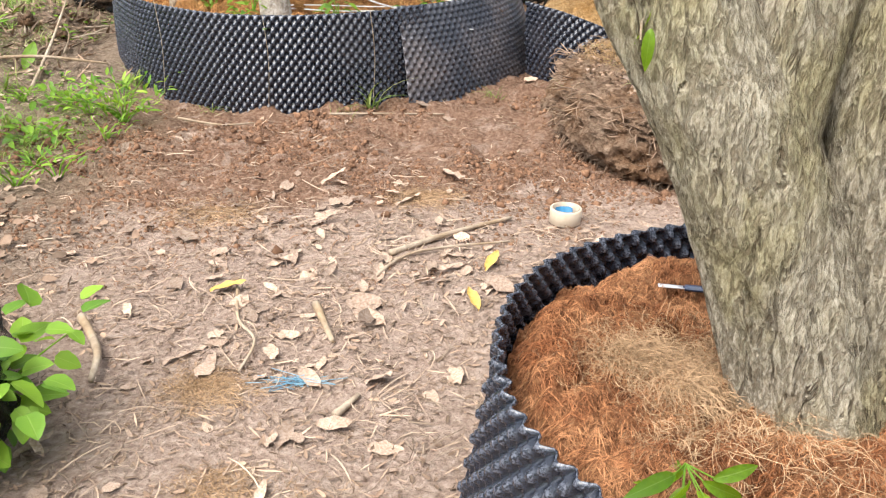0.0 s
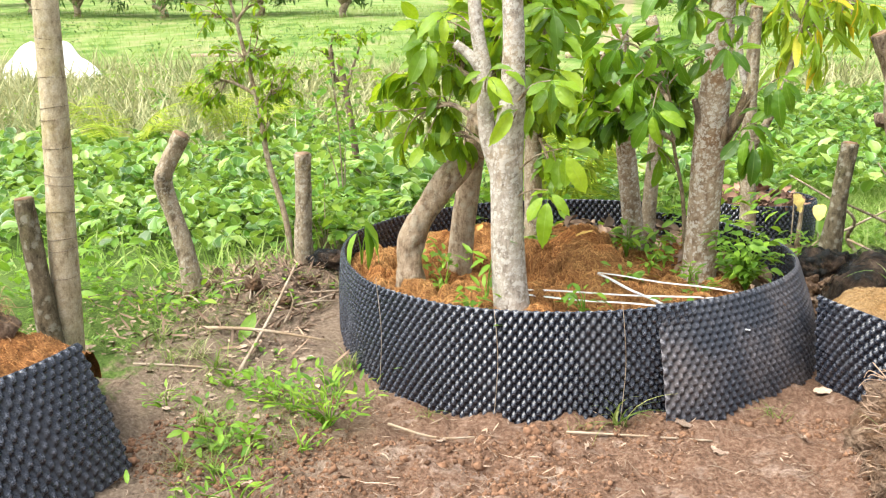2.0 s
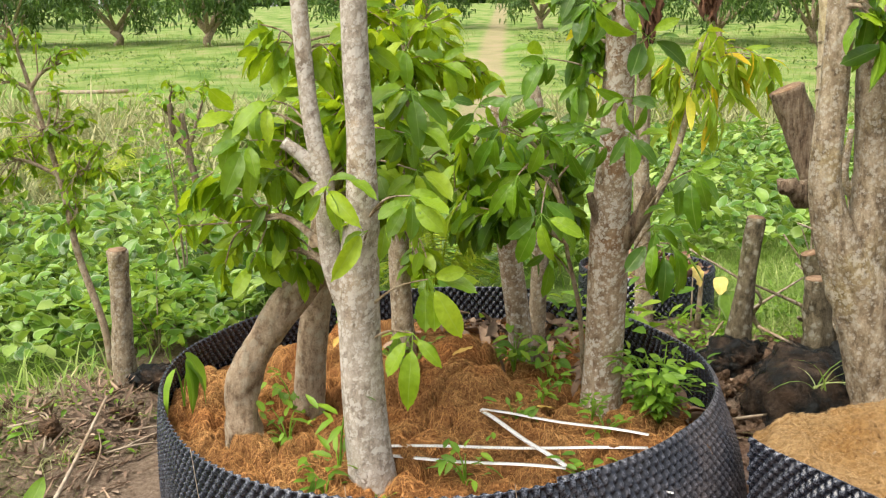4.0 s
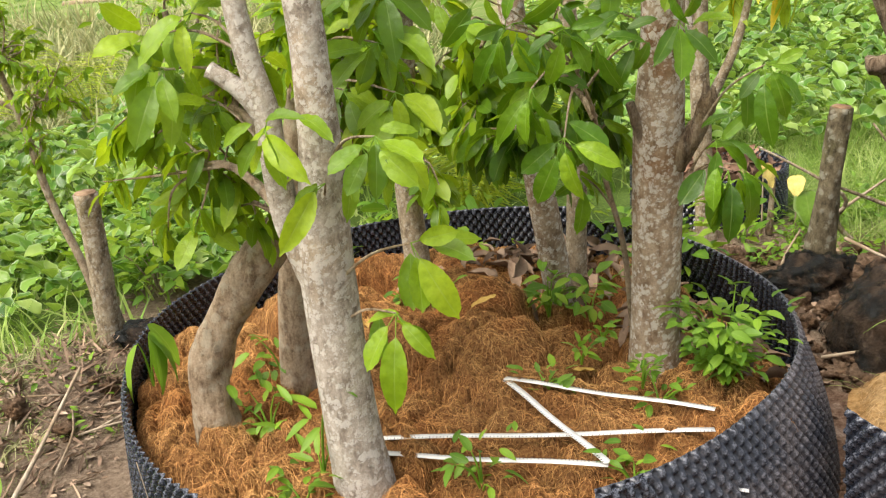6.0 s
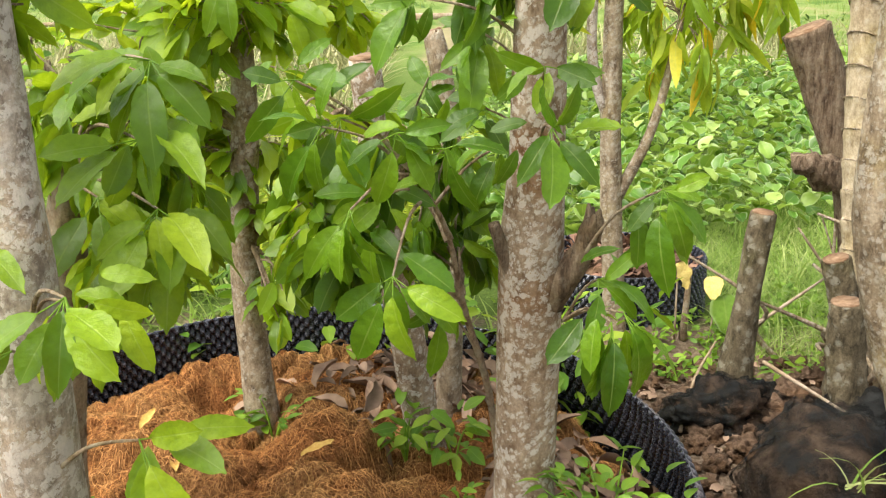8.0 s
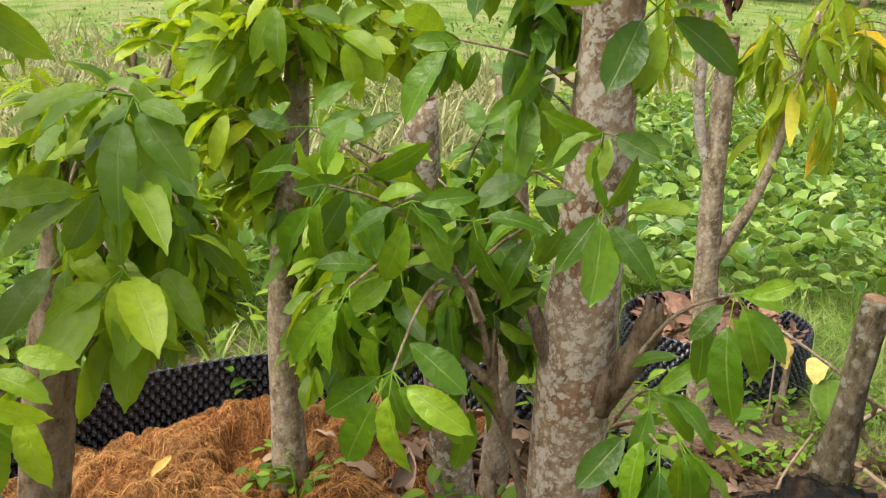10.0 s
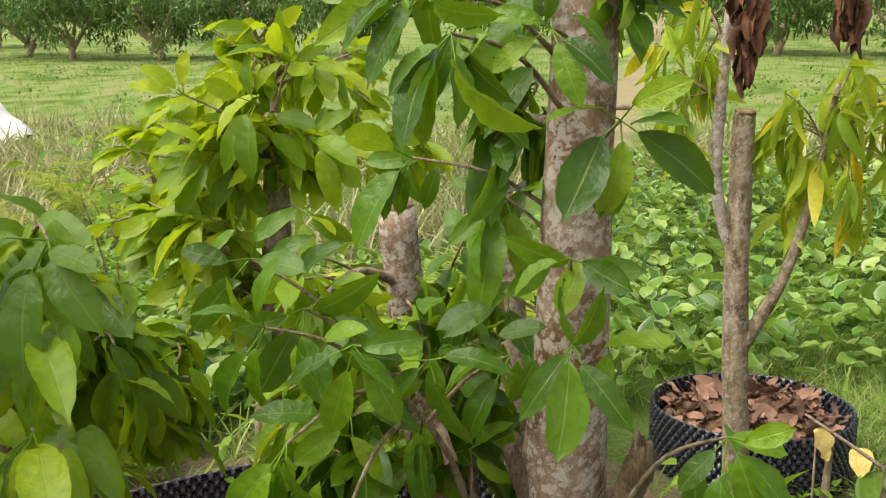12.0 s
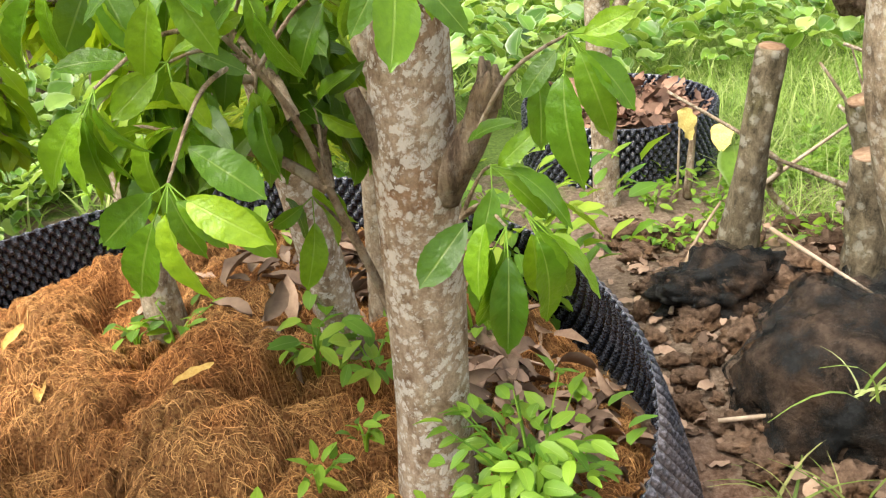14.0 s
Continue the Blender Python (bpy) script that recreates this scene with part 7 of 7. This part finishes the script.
    tagged(fibres("coir_shreds", len(x), np.stack([x, y, gz(x, y) + 0.003], 1), 0, 0.014, M_CRUMB, None, (0.015, 0.05), 0.003, 64), "short dark red-brown fibres trodden into loose soil", "coir", kind="stuff")
    n = 1700
    x, y = r.normal(-0.35, 0.8, n), r.uniform(1.2, 4.4, n)
    ok = (hyp(x - NEAR[0], y - NEAR[1]) > 0.72) & (hyp((x - CX) / RX, (y - CY) / RY) > 1.03) & (r.uniform(0, 1, n) < 1.15 - smooth(y, 2.8, 4.2)) & (hyp(x - 1.17, y - 4.15) > 0.6)
    x, y = x[ok], y[ok]
    tagged(fibres("root_shreds", len(x), np.stack([x, y, gz(x, y) + 0.003], 1), 0, 0.012, M_DRYI, None, (0.05, 0.19), 0.0030, 65), "thin pale curled roots and stalks lying on bare earth", "litter", kind="stuff")
    # reddish dead leaves inside the large planter and the far pot
    n = 420
    x, y = np.r_[r.normal(-0.05, 0.22, n // 2), r.normal(0.45, 0.16, n - n // 2)], np.r_[r.normal(6.75, 0.22, n // 2), r.normal(6.1, 0.22, n - n // 2)]
    ok = hyp((x - CX) / RX, (y - CY) / RY) < 0.95
    x, y = x[ok], y[ok]
    at = np.stack([x, y, RINGH(x, y) + r.uniform(0.0, 0.05, len(x))], 1)
    m = poses(at, r.uniform(0, 6.28, len(x)), r.normal(0, 0.4, len(x)), r.normal(0, 0.6, len(x)), r.uniform(0.06, 0.15, len(x)))
    tagged(put("leaf_litter", scatter_mesh("leaf_litter", leaf_geo(0.36, 0.55, 0.35, 0.06, 0.55, 7), m, M_LITTER)), "curled reddish dead leaves heaped on the coir", "litter", kind="stuff")


litter()
fresh = put("green_leaf", mesh_of("green_leaf", *leaf_geo(0.42, 0.1, -0.1, 0.02, 0.7, 11)[:2], M_LEAFH, True, leaf_geo(0.42, 0.1, -0.1, 0.02, 0.7, 11)[2]))
fresh.matrix_basis = Matrix.Translation((-1.99, 5.33, g1(-1.99, 5.33) + 0.02)) @ pose(0, 0, 0, 25, -42, 70) @ Matrix.Diagonal((0.17,) * 3 + (1,))
tagged(fresh, "pale green fallen leaf beside a long stick", "leaf", "fallen leaves")


def blob(name, at, radii, mat, seed, lump, label, category, group="", sub=3, sink=0.2, freq=5.0, turn=0.0, box=1.0, grit=0.0, fold=0.0):
    bm = bmesh.new()
    bmesh.ops.create_icosphere(bm, subdivisions=sub, radius=1)
    for v in bm.verts:
        n = noise.fractal(v.co * 1.6 + Vector((seed * 3.7, 0, 0)), 1.0, 2.0, 5) * lump + noise.fractal(v.co * freq + Vector((0, seed, 0)), 1.0, 2.0, 3) * lump * 0.4
        if grit:
            n += grit * noise.fractal(v.co * 17 + Vector((seed, 3, 0)), 0.8, 2.1, 4)
        if fold:
            n += fold * (abs(noise.noise(v.co * 2.6 + Vector((seed, 0, 2)))) ** 0.5 - 0.45) + fold * 0.4 * (abs(noise.noise(v.co * 7 + Vector((0, seed, 0)))) ** 0.5 - 0.45)
        c = v.co * (1 + n)
        if box < 1:
            c = Vector([math.copysign(abs(q) ** box, q) * 0.92 if k == 2 else math.copysign(abs(q) ** 0.85, q) for k, q in enumerate(c)])
        v.co = Vector((c.x * radii[0], c.y * radii[1], c.z * radii[2]))
    bmesh.ops.rotate(bm, verts=bm.verts, matrix=Matrix.Rotation(turn, 3, "Z"))
    ob = part(name, bm, mat, None)
    ob.location = (at[0], at[1], at[2] if len(at) > 2 else g1(at[0], at[1]) + radii[2] * (1 - sink))
    return tagged(ob, label, category, group)


# the uprooted root ball, its top strewn with coir
rb = blob("root_ball", (1.17, 4.15, 0.13), (0.50, 0.66, 0.21), M_SOIL, 3, 0.15, "earthy root ball with torn roots and coir lying on the ground", "root ball", sub=6, freq=9.0, turn=0.15, box=0.72, grit=0.075)
r_ = np.random.default_rng(77)
geos = []
for k in range(1100):
    a = r_.uniform(0, 6.28)
    low = k < 560
    z = r_.uniform(-0.16, -0.02) if low else r_.uniform(-0.05, 0.2)
    p = np.array([math.cos(a) * 0.50, math.sin(a) * 0.64, z])
    out = np.array([math.cos(a), math.sin(a), 0]) * r_.uniform(0.01, 0.05)
    d = np.array([-math.sin(a), math.cos(a), 0]) * r_.normal(0, 0.05) + out - np.array([0, 0, r_.uniform(0.02, 0.10) if low else r_.uniform(-0.03, 0.05)])
    geos.append(tube_geo([p * 0.96, p + d * 0.5 + r_.normal(0, 0.008, 3), p + d], [0.003, 0.0022, 0.0008], 4, cap=False))
v_, f_ = join_geo(geos)
tagged(put("root_fringe", mesh_of("root_fringe", v_, f_, M_LITTER), rb, "torn dark roots hanging in a fringe"), kind="stuff")
for k, (px_, py_, sx_) in enumerate(((-0.18, 0.30, 0.10), (0.10, 0.42, 0.12), (-0.05, 0.05, 0.10), (0.2, 0.1, 0.08), (-0.3, 0.45, 0.06))):
    fa = np.stack([r_.normal(px_, sx_ * 1.5, 420), r_.normal(py_, sx_ * 1.5, 420), np.full(420, 0.207)], 1)
    fa = fa[hyp(fa[:, 0] / 0.40, fa[:, 1] / 0.52) < 1]
    fibres("fibre_fleece", len(fa), fa, 0, 0.03, M_COIRF if k % 2 else M_COIRPF, rb, seed=78 + k)
cr_ = np.stack([r_.uniform(-0.42, 0.42, 1500), r_.uniform(-0.55, 0.55, 1500), np.full(1500, 0.205)], 1)
cr_ = cr_[hyp(cr_[:, 0] / 0.46, cr_[:, 1] / 0.6) < 1]
nn_ = len(cr_)
tagged(put("crumb_layer", scatter_mesh("crumb_layer", leaf_geo(0.7, 0.5, 0.3, 0.1, 0.5, 4), poses(cr_, r_.uniform(0, 6.28, nn_), r_.normal(0, 0.4, nn_), r_.normal(0, 0.4, nn_), r_.uniform(0.005, 0.022, nn_)), M_LITTER), rb), kind="stuff")
for k_ in range(14):
    ob = put("dry_leaf", DRYL[k_ % len(DRYL)])
    s = r_.uniform(0.05, 0.11)
    ob.matrix_basis = Matrix.Translation((1.17 + r_.uniform(-0.4, 0.3), 4.15 + r_.uniform(-0.5, 0.5), 0.345)) @ pose(0, 0, 0, r_.normal(0, 14), r_.normal(0, 14), r_.uniform(0, 360)) @ Matrix.Diagonal((s, s, s, 1))
    tagged(ob, "pale dry leaf on the root ball", "leaf", "fallen leaves")
for k_ in range(12):
    tuft((1.17 + r_.uniform(-0.36, 0.36), 4.15 + r_.uniform(-0.5, 0.5), 0.33), "dry pale grass stalks on the root ball", 9, r_.uniform(0.08, 0.16), M_DRYG if k_ % 3 else M_GRASS, 800 + k_, "dry_grass_tuft", (0.0, 0.9))
tuft((1.3, 4.4, 0.32), "thin green shoots on the root ball", 30, 0.12, M_GRASS, 392)
tuft((1.2, 4.6, 0.32), "thin green shoots on the root ball", 26, 0.12, M_GRASS, 390)
tuft((0.76, 4.2, 0.2), "pale dry shoots on the root ball", 8, 0.16, M_DRYG, 391)

# netted bags and clods by the stumps
def netted(at, radii, seed, label, category, fold=0.16, lump=0.2):
    ob = blob("netted_root_ball", at, radii, M_NET, seed, lump, label, category, "netted root balls", 5, 0.45, 4, fold=fold)
    core = blob("soil", (0, 0, 0), [q * 0.93 for q in radii], M_DARK, seed, lump, "", "", "", 4, 0.45, 4, fold=fold * 0.7, grit=0.05)
    for key in list(core.keys()):
        del core[key]
    core.parent = ob
    core["label"] = "dark brown soil inside the net"


netted((1.31, 6.38, 0.07), (0.29, 0.32, 0.27), 5, "root ball wrapped in torn black shade net", "root ball")
netted((1.10, 6.92, 0.10), (0.22, 0.15, 0.12), 6, "crumpled black net round the foot of a stump", "net", 0.3, 0.4)
netted((-1.85, 6.55, 0.15), (0.14, 0.10, 0.07), 7, "scrap of black net at the foot of a stump", "net", 0.25, 0.3)
netted((1.58, 6.74, 0.06), (0.20, 0.20, 0.22), 11, "black net bound round the foot of a thick stump", "net")
netted((1.9, 6.1, 0.2), (0.34, 0.3, 0.30), 9, "root ball wrapped in torn black shade net", "root ball")
netted((-1.35, 2.0, 0.14), (0.34, 0.4, 0.26), 8, "black netted bag half under a creeper", "bag")
for k in range(210):
    x, y = (r_.uniform(0.82, 1.75), r_.uniform(6.0, 7.6)) if k < 198 else (r_.uniform(-2.5, -1.7), r_.uniform(5.6, 6.6))
    if hyp((x - CX) / RX, (y - CY) / RY) < 1.05:
        continue
    s = r_.uniform(0.010, 0.06) * r_.uniform(0.4, 1)
    s = 0.042 + 0.3 * s if k % 6 == 0 else s
    blob("earth_clod", (x, y), (s * r_.uniform(0.8, 1.5), s * r_.uniform(0.8, 1.3), s * 0.8), M_CLOD, 20 + k, 0.85, "lumpy brown clod of dug earth", "clod", "earth clods", 4 if s > 0.04 else 3, 0.3, grit=0.16)


n_ = 300
xx_, yy_ = r_.uniform(0.72, 1.6, n_), r_.uniform(5.9, 7.7, n_)
ok_ = hyp((xx_ - CX) / RX, (yy_ - CY) / RY) > 1.05
xx_, yy_ = xx_[ok_], yy_[ok_]
n_ = len(xx_)
tagged(put("leaf_litter", scatter_mesh("leaf_litter", leaf_geo(*DRY_SHAPES[1]), poses(np.stack([xx_, yy_, gz(xx_, yy_) + 0.02], 1), r_.uniform(0, 6.28, n_), r_.normal(0, 0.3, n_), r_.normal(0, 0.5, n_), r_.uniform(0.025, 0.075, n_)), M_LITTER)), "dry brown leaves strewn between planter and netted bags", "litter", kind="stuff")

# the low pot behind the thin tree
pot = empty("planter_ring", (0.93, 8.48, 0), "low black dimpled plastic pot heaped with dead leaves", "planter", "planters")
for a0_, a1_ in ((-200, -20), (-24, 158)):
    under(thick(put("panel", panel_mesh(arc(0.93, 8.48, 0.45, 0.45, a0_, a1_, 110, 0.02, 9), 0.30, 0.0, 0.0))), pot)
blob("pot_soil", (0.93, 8.48, 0.16), (0.42, 0.42, 0.14), M_CLOD, 15, 0.1, "dark soil with dead leaves in the low pot", "soil", sub=4)
rr_ = r_.uniform(0, 1, 260) ** 0.5 * 0.39
aa_ = r_.uniform(0, 6.28, 260)
at_ = np.stack([0.93 + rr_ * np.cos(aa_), 8.48 + rr_ * np.sin(aa_), 0.30 - 0.1 * (rr_ / 0.46) ** 2 + r_.uniform(0, 0.04, 260)], 1)
tagged(put("leaf_litter", scatter_mesh("leaf_litter", leaf_geo(*DRY_SHAPES[0]), poses(at_, r_.uniform(0, 6.28, 260), r_.normal(0, 0.4, 260), r_.normal(0, 0.6, 260), r_.uniform(0.07, 0.14, 260)), M_RED)), "curled dead leaves in the low pot", "litter", kind="stuff")


def wilted(at, size, a, mat, label):
    ob = put("wilted_leaf", mesh_of("wilted_leaf", *leaf_geo(0.8, 0.12, 0.20, 0.05, 0.30, 12)[:2], mat, True, leaf_geo(0.8, 0.12, 0.20, 0.05, 0.30, 12)[2]))
    ob.matrix_basis = Matrix.Translation(at) @ pose(0, 0, 0, 10, 58, a) @ Matrix.Diagonal((size,) * 3 + (1,))
    tagged(ob, label, "leaf", "wilted leaves")
    stick("stalk", "dry stalk of a wilted yellow leaf", [(at[0], at[1], 0.0), (at[0], at[1], at[2] - g1(at[0], at[1]) - 0.01)], 0.006, M_STICK, 420, "leaf stalks")


wilted((1.12, 7.90, 0.42), 0.135, 320, M_WILT, "wilted yellow broad leaf by the low pot")
wilted((1.30, 7.90, 0.35), 0.12, 250, M_WILT, "wilted yellow broad leaf by the low pot")
wilted((1.34, 7.88, 0.26), 0.20, 280, M_LOTUS, "pale green broad leaf by the low pot")


def hanging_dead(at, label, seed, n=60):
    r = np.random.default_rng(seed)
    ob = empty("dead_leaf_bunch", at, label, "leaf_mass", "dead leaf bunches")
    q = r.normal(0, 1, (n, 3)) * (0.020, 0.020, 0)
    q[:, 2] = r.uniform(-0.14, 0.14, n)
    m = poses(q, r.uniform(0, 6.28, n), r.uniform(-1.5, -1.1, n), r.normal(0, 0.7, n), r.uniform(0.06, 0.13, n))
    put("leaf_mass", scatter_mesh("leaf_mass", leaf_geo(0.34, 0.7, 0.25, 0.05, 0.5, 9), m, M_WITHER), ob)
    v, f = tube_geo([(0, 0, -0.02), (0.02, 0.02, 0.25), (0.05, 0.1, 0.6)], [0.004, 0.005, 0.007], 5)
    put("twig", mesh_of("twig", v, f, M_BARKB), ob)


hanging_dead((0.72, 7.5, 2.02), "bunch of withered brown leaves hanging from a twig", 81)
hanging_dead((1.05, 7.5, 2.14), "bunch of withered brown leaves hanging from a twig", 82)


def knife():
    ob = empty("utility_knife", (0.54, 2.03, 0.375), "small steel and blue folding knife lying on red coir", "knife")
    bm = bmesh.new()
    bmesh.ops.create_cube(bm, size=1, matrix=Matrix.Diagonal((0.09, 0.018, 0.012, 1)))
    bmesh.ops.bevel(bm, geom=bm.edges[:], offset=0.004, segments=2, affect="EDGES")
    part("handle", bm, M_NAVY, ob)
    bm = bmesh.new()
    bmesh.ops.create_cube(bm, size=1, matrix=Matrix.Translation((-0.07, 0, 0)) @ Matrix.Diagonal((0.06, 0.014, 0.002, 1)))
    part("blade", bm, M_STEEL, ob)
    ob.rotation_euler = (0, 0, radians(-15))


knife()


def string_tangle():
    r = np.random.default_rng(17)
    at = (-0.40, 2.27)
    ob = empty("string_tangle", (*at, g1(*at) + 0.002), "tangle of frayed blue plastic string on the earth", "string")
    for k in range(15):
        q = [(r.normal(0, 0.05), r.normal(0, 0.018), 0.004 + abs(r.normal(0, 0.008))) for _ in range(4)]
        v, f = tube_geo(q, [0.0010] * 4, 4, cap=False)
        put("string", mesh_of("string", v, f, M_STRING), ob)


string_tangle()


def coir_clump(x, y, s, seed):
    r = np.random.default_rng(seed)
    ob = empty("coir_clump", (x, y, g1(x, y)), "small spill of orange coir on the earth", "coir", "coir spills")
    q = r.normal(0, 1, (900, 3)) * (s * 1.3, s, 0)
    q[:, 2] = 0.008 * np.exp(-(q[:, 0] ** 2 + q[:, 1] ** 2) / s ** 2) + 0.003
    fibres("fibre_fleece", 1500, q[np.arange(1500) % len(q)] + r.normal(0, s * 0.3, (1500, 3)) * (1, 1, 0), 0, 0.008, M_COIRT, ob, (0.02, 0.06), 0.0011, seed)


coir_clump(-0.55, 1.88, 0.07, 501)
coir_clump(-0.62, 2.26, 0.045, 502)
coir_clump(0.02, 3.45, 0.05, 503)
coir_clump(-0.75, 3.35, 0.07, 504)


def fibrous_trunk():
    ob = tree("old_tree", (-2.40, 3.95, 0.45), "low crumbling old stump overgrown with dry tan fibres")
    stem(ob, "trunk", [(-2.42, 3.95, 0.36), (-2.42, 3.95, 0.52), (-2.43, 3.96, 0.62)], [0.13, 0.115, 0.07], M_SOIL, 24, 0.30, 91, "", 9.0, 8, 0.2)
    r = np.random.default_rng(92)
    geos = []
    for k in range(420):
        a, z = r.uniform(0, 6.28), r.uniform(-0.04, 0.16)
        w = 0.125 - 0.25 * max(z - 0.05, 0)
        p = np.array([-0.02 + math.cos(a) * w, math.sin(a) * w, z])
        q = p + r.normal(0, 0.022, 3)
        geos.append(tube_geo([p, q, q + r.normal(0, 0.022, 3) - (0, 0, 0.02)], [0.0014, 0.0012, 0.0006], 4, cap=False))
    v, f = join_geo(geos)
    put("fibre_fleece", mesh_of("fibre_fleece", v, f, M_COIRT), ob, "dry tan fibres")


fibrous_trunk()

# white tarp far off in the field
bm = bmesh.new()
bmesh.ops.create_grid(bm, x_segments=30, y_segments=20, size=1)
for v in bm.verts:
    x, y = v.co.x, v.co.y
    h = max(0, 1 - math.hypot(x + 0.3, y) * 1.1) * 1.25 + max(0, 1 - math.hypot(x - 0.45, y) * 1.6) * 1.0
    v.co = Vector((x * 1.1, y * 0.8, h * 0.62 + 0.05 * math.sin(x * 9 + y * 4)))
tp_ = part("tarp", bm, M_TARP, None)
tp_.location = (-11.2, 18.8, g1(-11.2, 18.8))
tagged(tp_, "white plastic tarp draped over a heap in the orchard", "tarp")
stick("log", "pale fallen log beside the orchard track", [(-1.0, 23.6, 0.05), (0.2, 23.9, 0.06)], 0.09, M_STICK, 430, "logs")
stick("log", "pale fallen log in the field", [(-9.8, 22.5, 0.05), (-7.8, 22.6, 0.06)], 0.07, M_STICK, 431, "logs")

# dry stalks and grass on the heap by the stumps
r_ = np.random.default_rng(611)
for k in range(16):
    x, y = r_.uniform(-2.55, -1.72), r_.uniform(5.55, 6.75)
    tuft((x, y), "dry bent stalks on the heap of earth", 26, r_.uniform(0.14, 0.30), M_DRYG, 620 + k, "dry_grass_tuft", (0.0, 1.0))
for k in range(12):
    x, y = r_.uniform(-2.6, -1.72), r_.uniform(5.5, 6.7)
    tuft((x, y), "tuft of thin green grass on the heap", 18, r_.uniform(0.08, 0.2), M_GRASS, 640 + k)
for k in range(9):
    x, y, a = r_.uniform(-2.5, -1.8), r_.uniform(5.5, 6.5), r_.uniform(0, 3.14)
    L = r_.uniform(0.10, 0.28)
    stick("stick", "thin dry stalk on the heap of earth", [(x, y, 0.02), (x + L * math.cos(a), y + L * math.sin(a), 0.05), (x + 2 * L * math.cos(a + 0.2), y + 2 * L * math.sin(a + 0.2), 0.02)], 0.005, M_STICK, 660 + k)
n_ = 1400
xx_, yy_ = r_.normal(-2.15, 0.35, n_), r_.normal(6.1, 0.45, n_)
ok_ = hyp((xx_ - CX) / RX, (yy_ - CY) / RY) > 1.05
xx_, yy_ = xx_[ok_], yy_[ok_]
n_ = len(xx_)
tagged(put("straw_litter", scatter_mesh("straw_litter", leaf_geo(0.12, 0.2, -0.2, 0.03, 0.3, 4), poses(np.stack([xx_, yy_, gz(xx_, yy_) + 0.008], 1), r_.uniform(0, 6.28, n_), r_.normal(0.1, 0.25, n_), r_.normal(0, 0.4, n_), r_.uniform(0.03, 0.13, n_)), M_LITTER)), "dry straw and leaf shreds over the heap of earth", "litter", kind="stuff")
for k in range(26):
    x, y = (r_.uniform(0.95, 1.9), r_.uniform(7.05, 8.2)) if k < 16 else (r_.uniform(1.1, 2.1), r_.uniform(7.6, 8.6))
    bush("weed_bush", (x, y), "low green weed among dug earth and litter", 40, r_.uniform(0.10, 0.2), r_.uniform(0.06, 0.16), (0.025, 0.06), M_LEAFH, 700 + k, None, (-0.2, 1.1), 4)
for k in range(26):
    x, y = r_.uniform(-2.25, -1.3), r_.uniform(3.7, 5.2)
    if hyp(x - LEFT[0], y - LEFT[1]) < 1.12:
        continue
    if k % 3 == 0:
        bush("weed_bush", (x, y), "low sparse green weed on trampled soil", 26, r_.uniform(0.10, 0.22), r_.uniform(0.05, 0.13), (0.02, 0.055), M_LEAFH, 740 + k, leaf_geo(0.34, 0.15, 0.25, 0.01, 0.45, 5), (0.0, 1.2), 5)
    else:
        tuft((x, y), "tuft of thin yellowing grass on bare soil", 34, r_.uniform(0.10, 0.24), M_TUFT if k % 4 else M_DRYG, 780 + k)
for k, (x, y, h) in enumerate(((-0.75, 4.88, 0.16), (-0.62, 4.80, 0.10), (-0.30, 4.98, 0.14), (0.10, 5.02, 0.12), (-0.95, 5.30, 0.14), (-1.0, 5.7, 0.2), (-0.02, 6.15, 0.14), (-0.55, 6.35, 0.16), (0.30, 6.35, 0.3), (0.22, 5.40, 0.10), (-0.12, 5.45, 0.09))):
    z = float(RINGH(np.array(x), np.array(y)))
    bush("seedling", (x, y, z - 0.01), "small green seedling growing in the coir", 16 + int(60 * h), 0.10 + 0.2 * h, h, (0.03, 0.05 + 0.12 * h), M_LEAFH, 830 + k, leaf_geo(0.45, 0.15, 0.3, 0.01, 0.5, 6), (-0.4, 0.9), 5)

sh = tree("shrub", (-2.55, 9.6, -0.02), "pollarded dark shrub with a few small leaves in the bed")
q1 = [(-2.45, 9.6, -0.03), (-2.50, 9.6, 0.6), (-2.58, 9.6, 1.05), (-2.62, 9.6, 1.30)]
stem(sh, "trunk", q1, [0.035, 0.03, 0.032, 0.03], M_BARKF, 10, 0.15, 951)
q2 = [(-2.57, 9.6, 1.0), (-2.68, 9.6, 1.15), (-2.70, 9.6, 1.38)]
stem(sh, "limb", q2, [0.025, 0.024, 0.022], M_BARKF, 9, 0.15, 952)
q3 = [(-2.56, 9.6, 1.02), (-2.50, 9.6, 1.2), (-2.42, 9.6, 1.42)]
stem(sh, "limb", q3, [0.02, 0.014, 0.008], M_BARKF, 8, 0.1, 953)
foliage(sh, [(-2.66, 9.6, 1.48, 0.14, 0.1, 0.08, 6), (-2.42, 9.6, 1.50, 0.10, 0.1, 0.08, 5), (-2.80, 9.6, 1.36, 0.08, 0.08, 0.06, 3)], np.concatenate([along(q2, 1.2), along(q3, 1.2)]), LEAVESB, 0.08, 954, M_BARKF, 0.3, (4, 7))
blob("rock", (-6.4, 11.7, 0.06), (0.30, 0.22, 0.16), M_CARD, 63, 0.25, "pale grey rock among the dry grass", "rock", sub=4, grit=0.04)
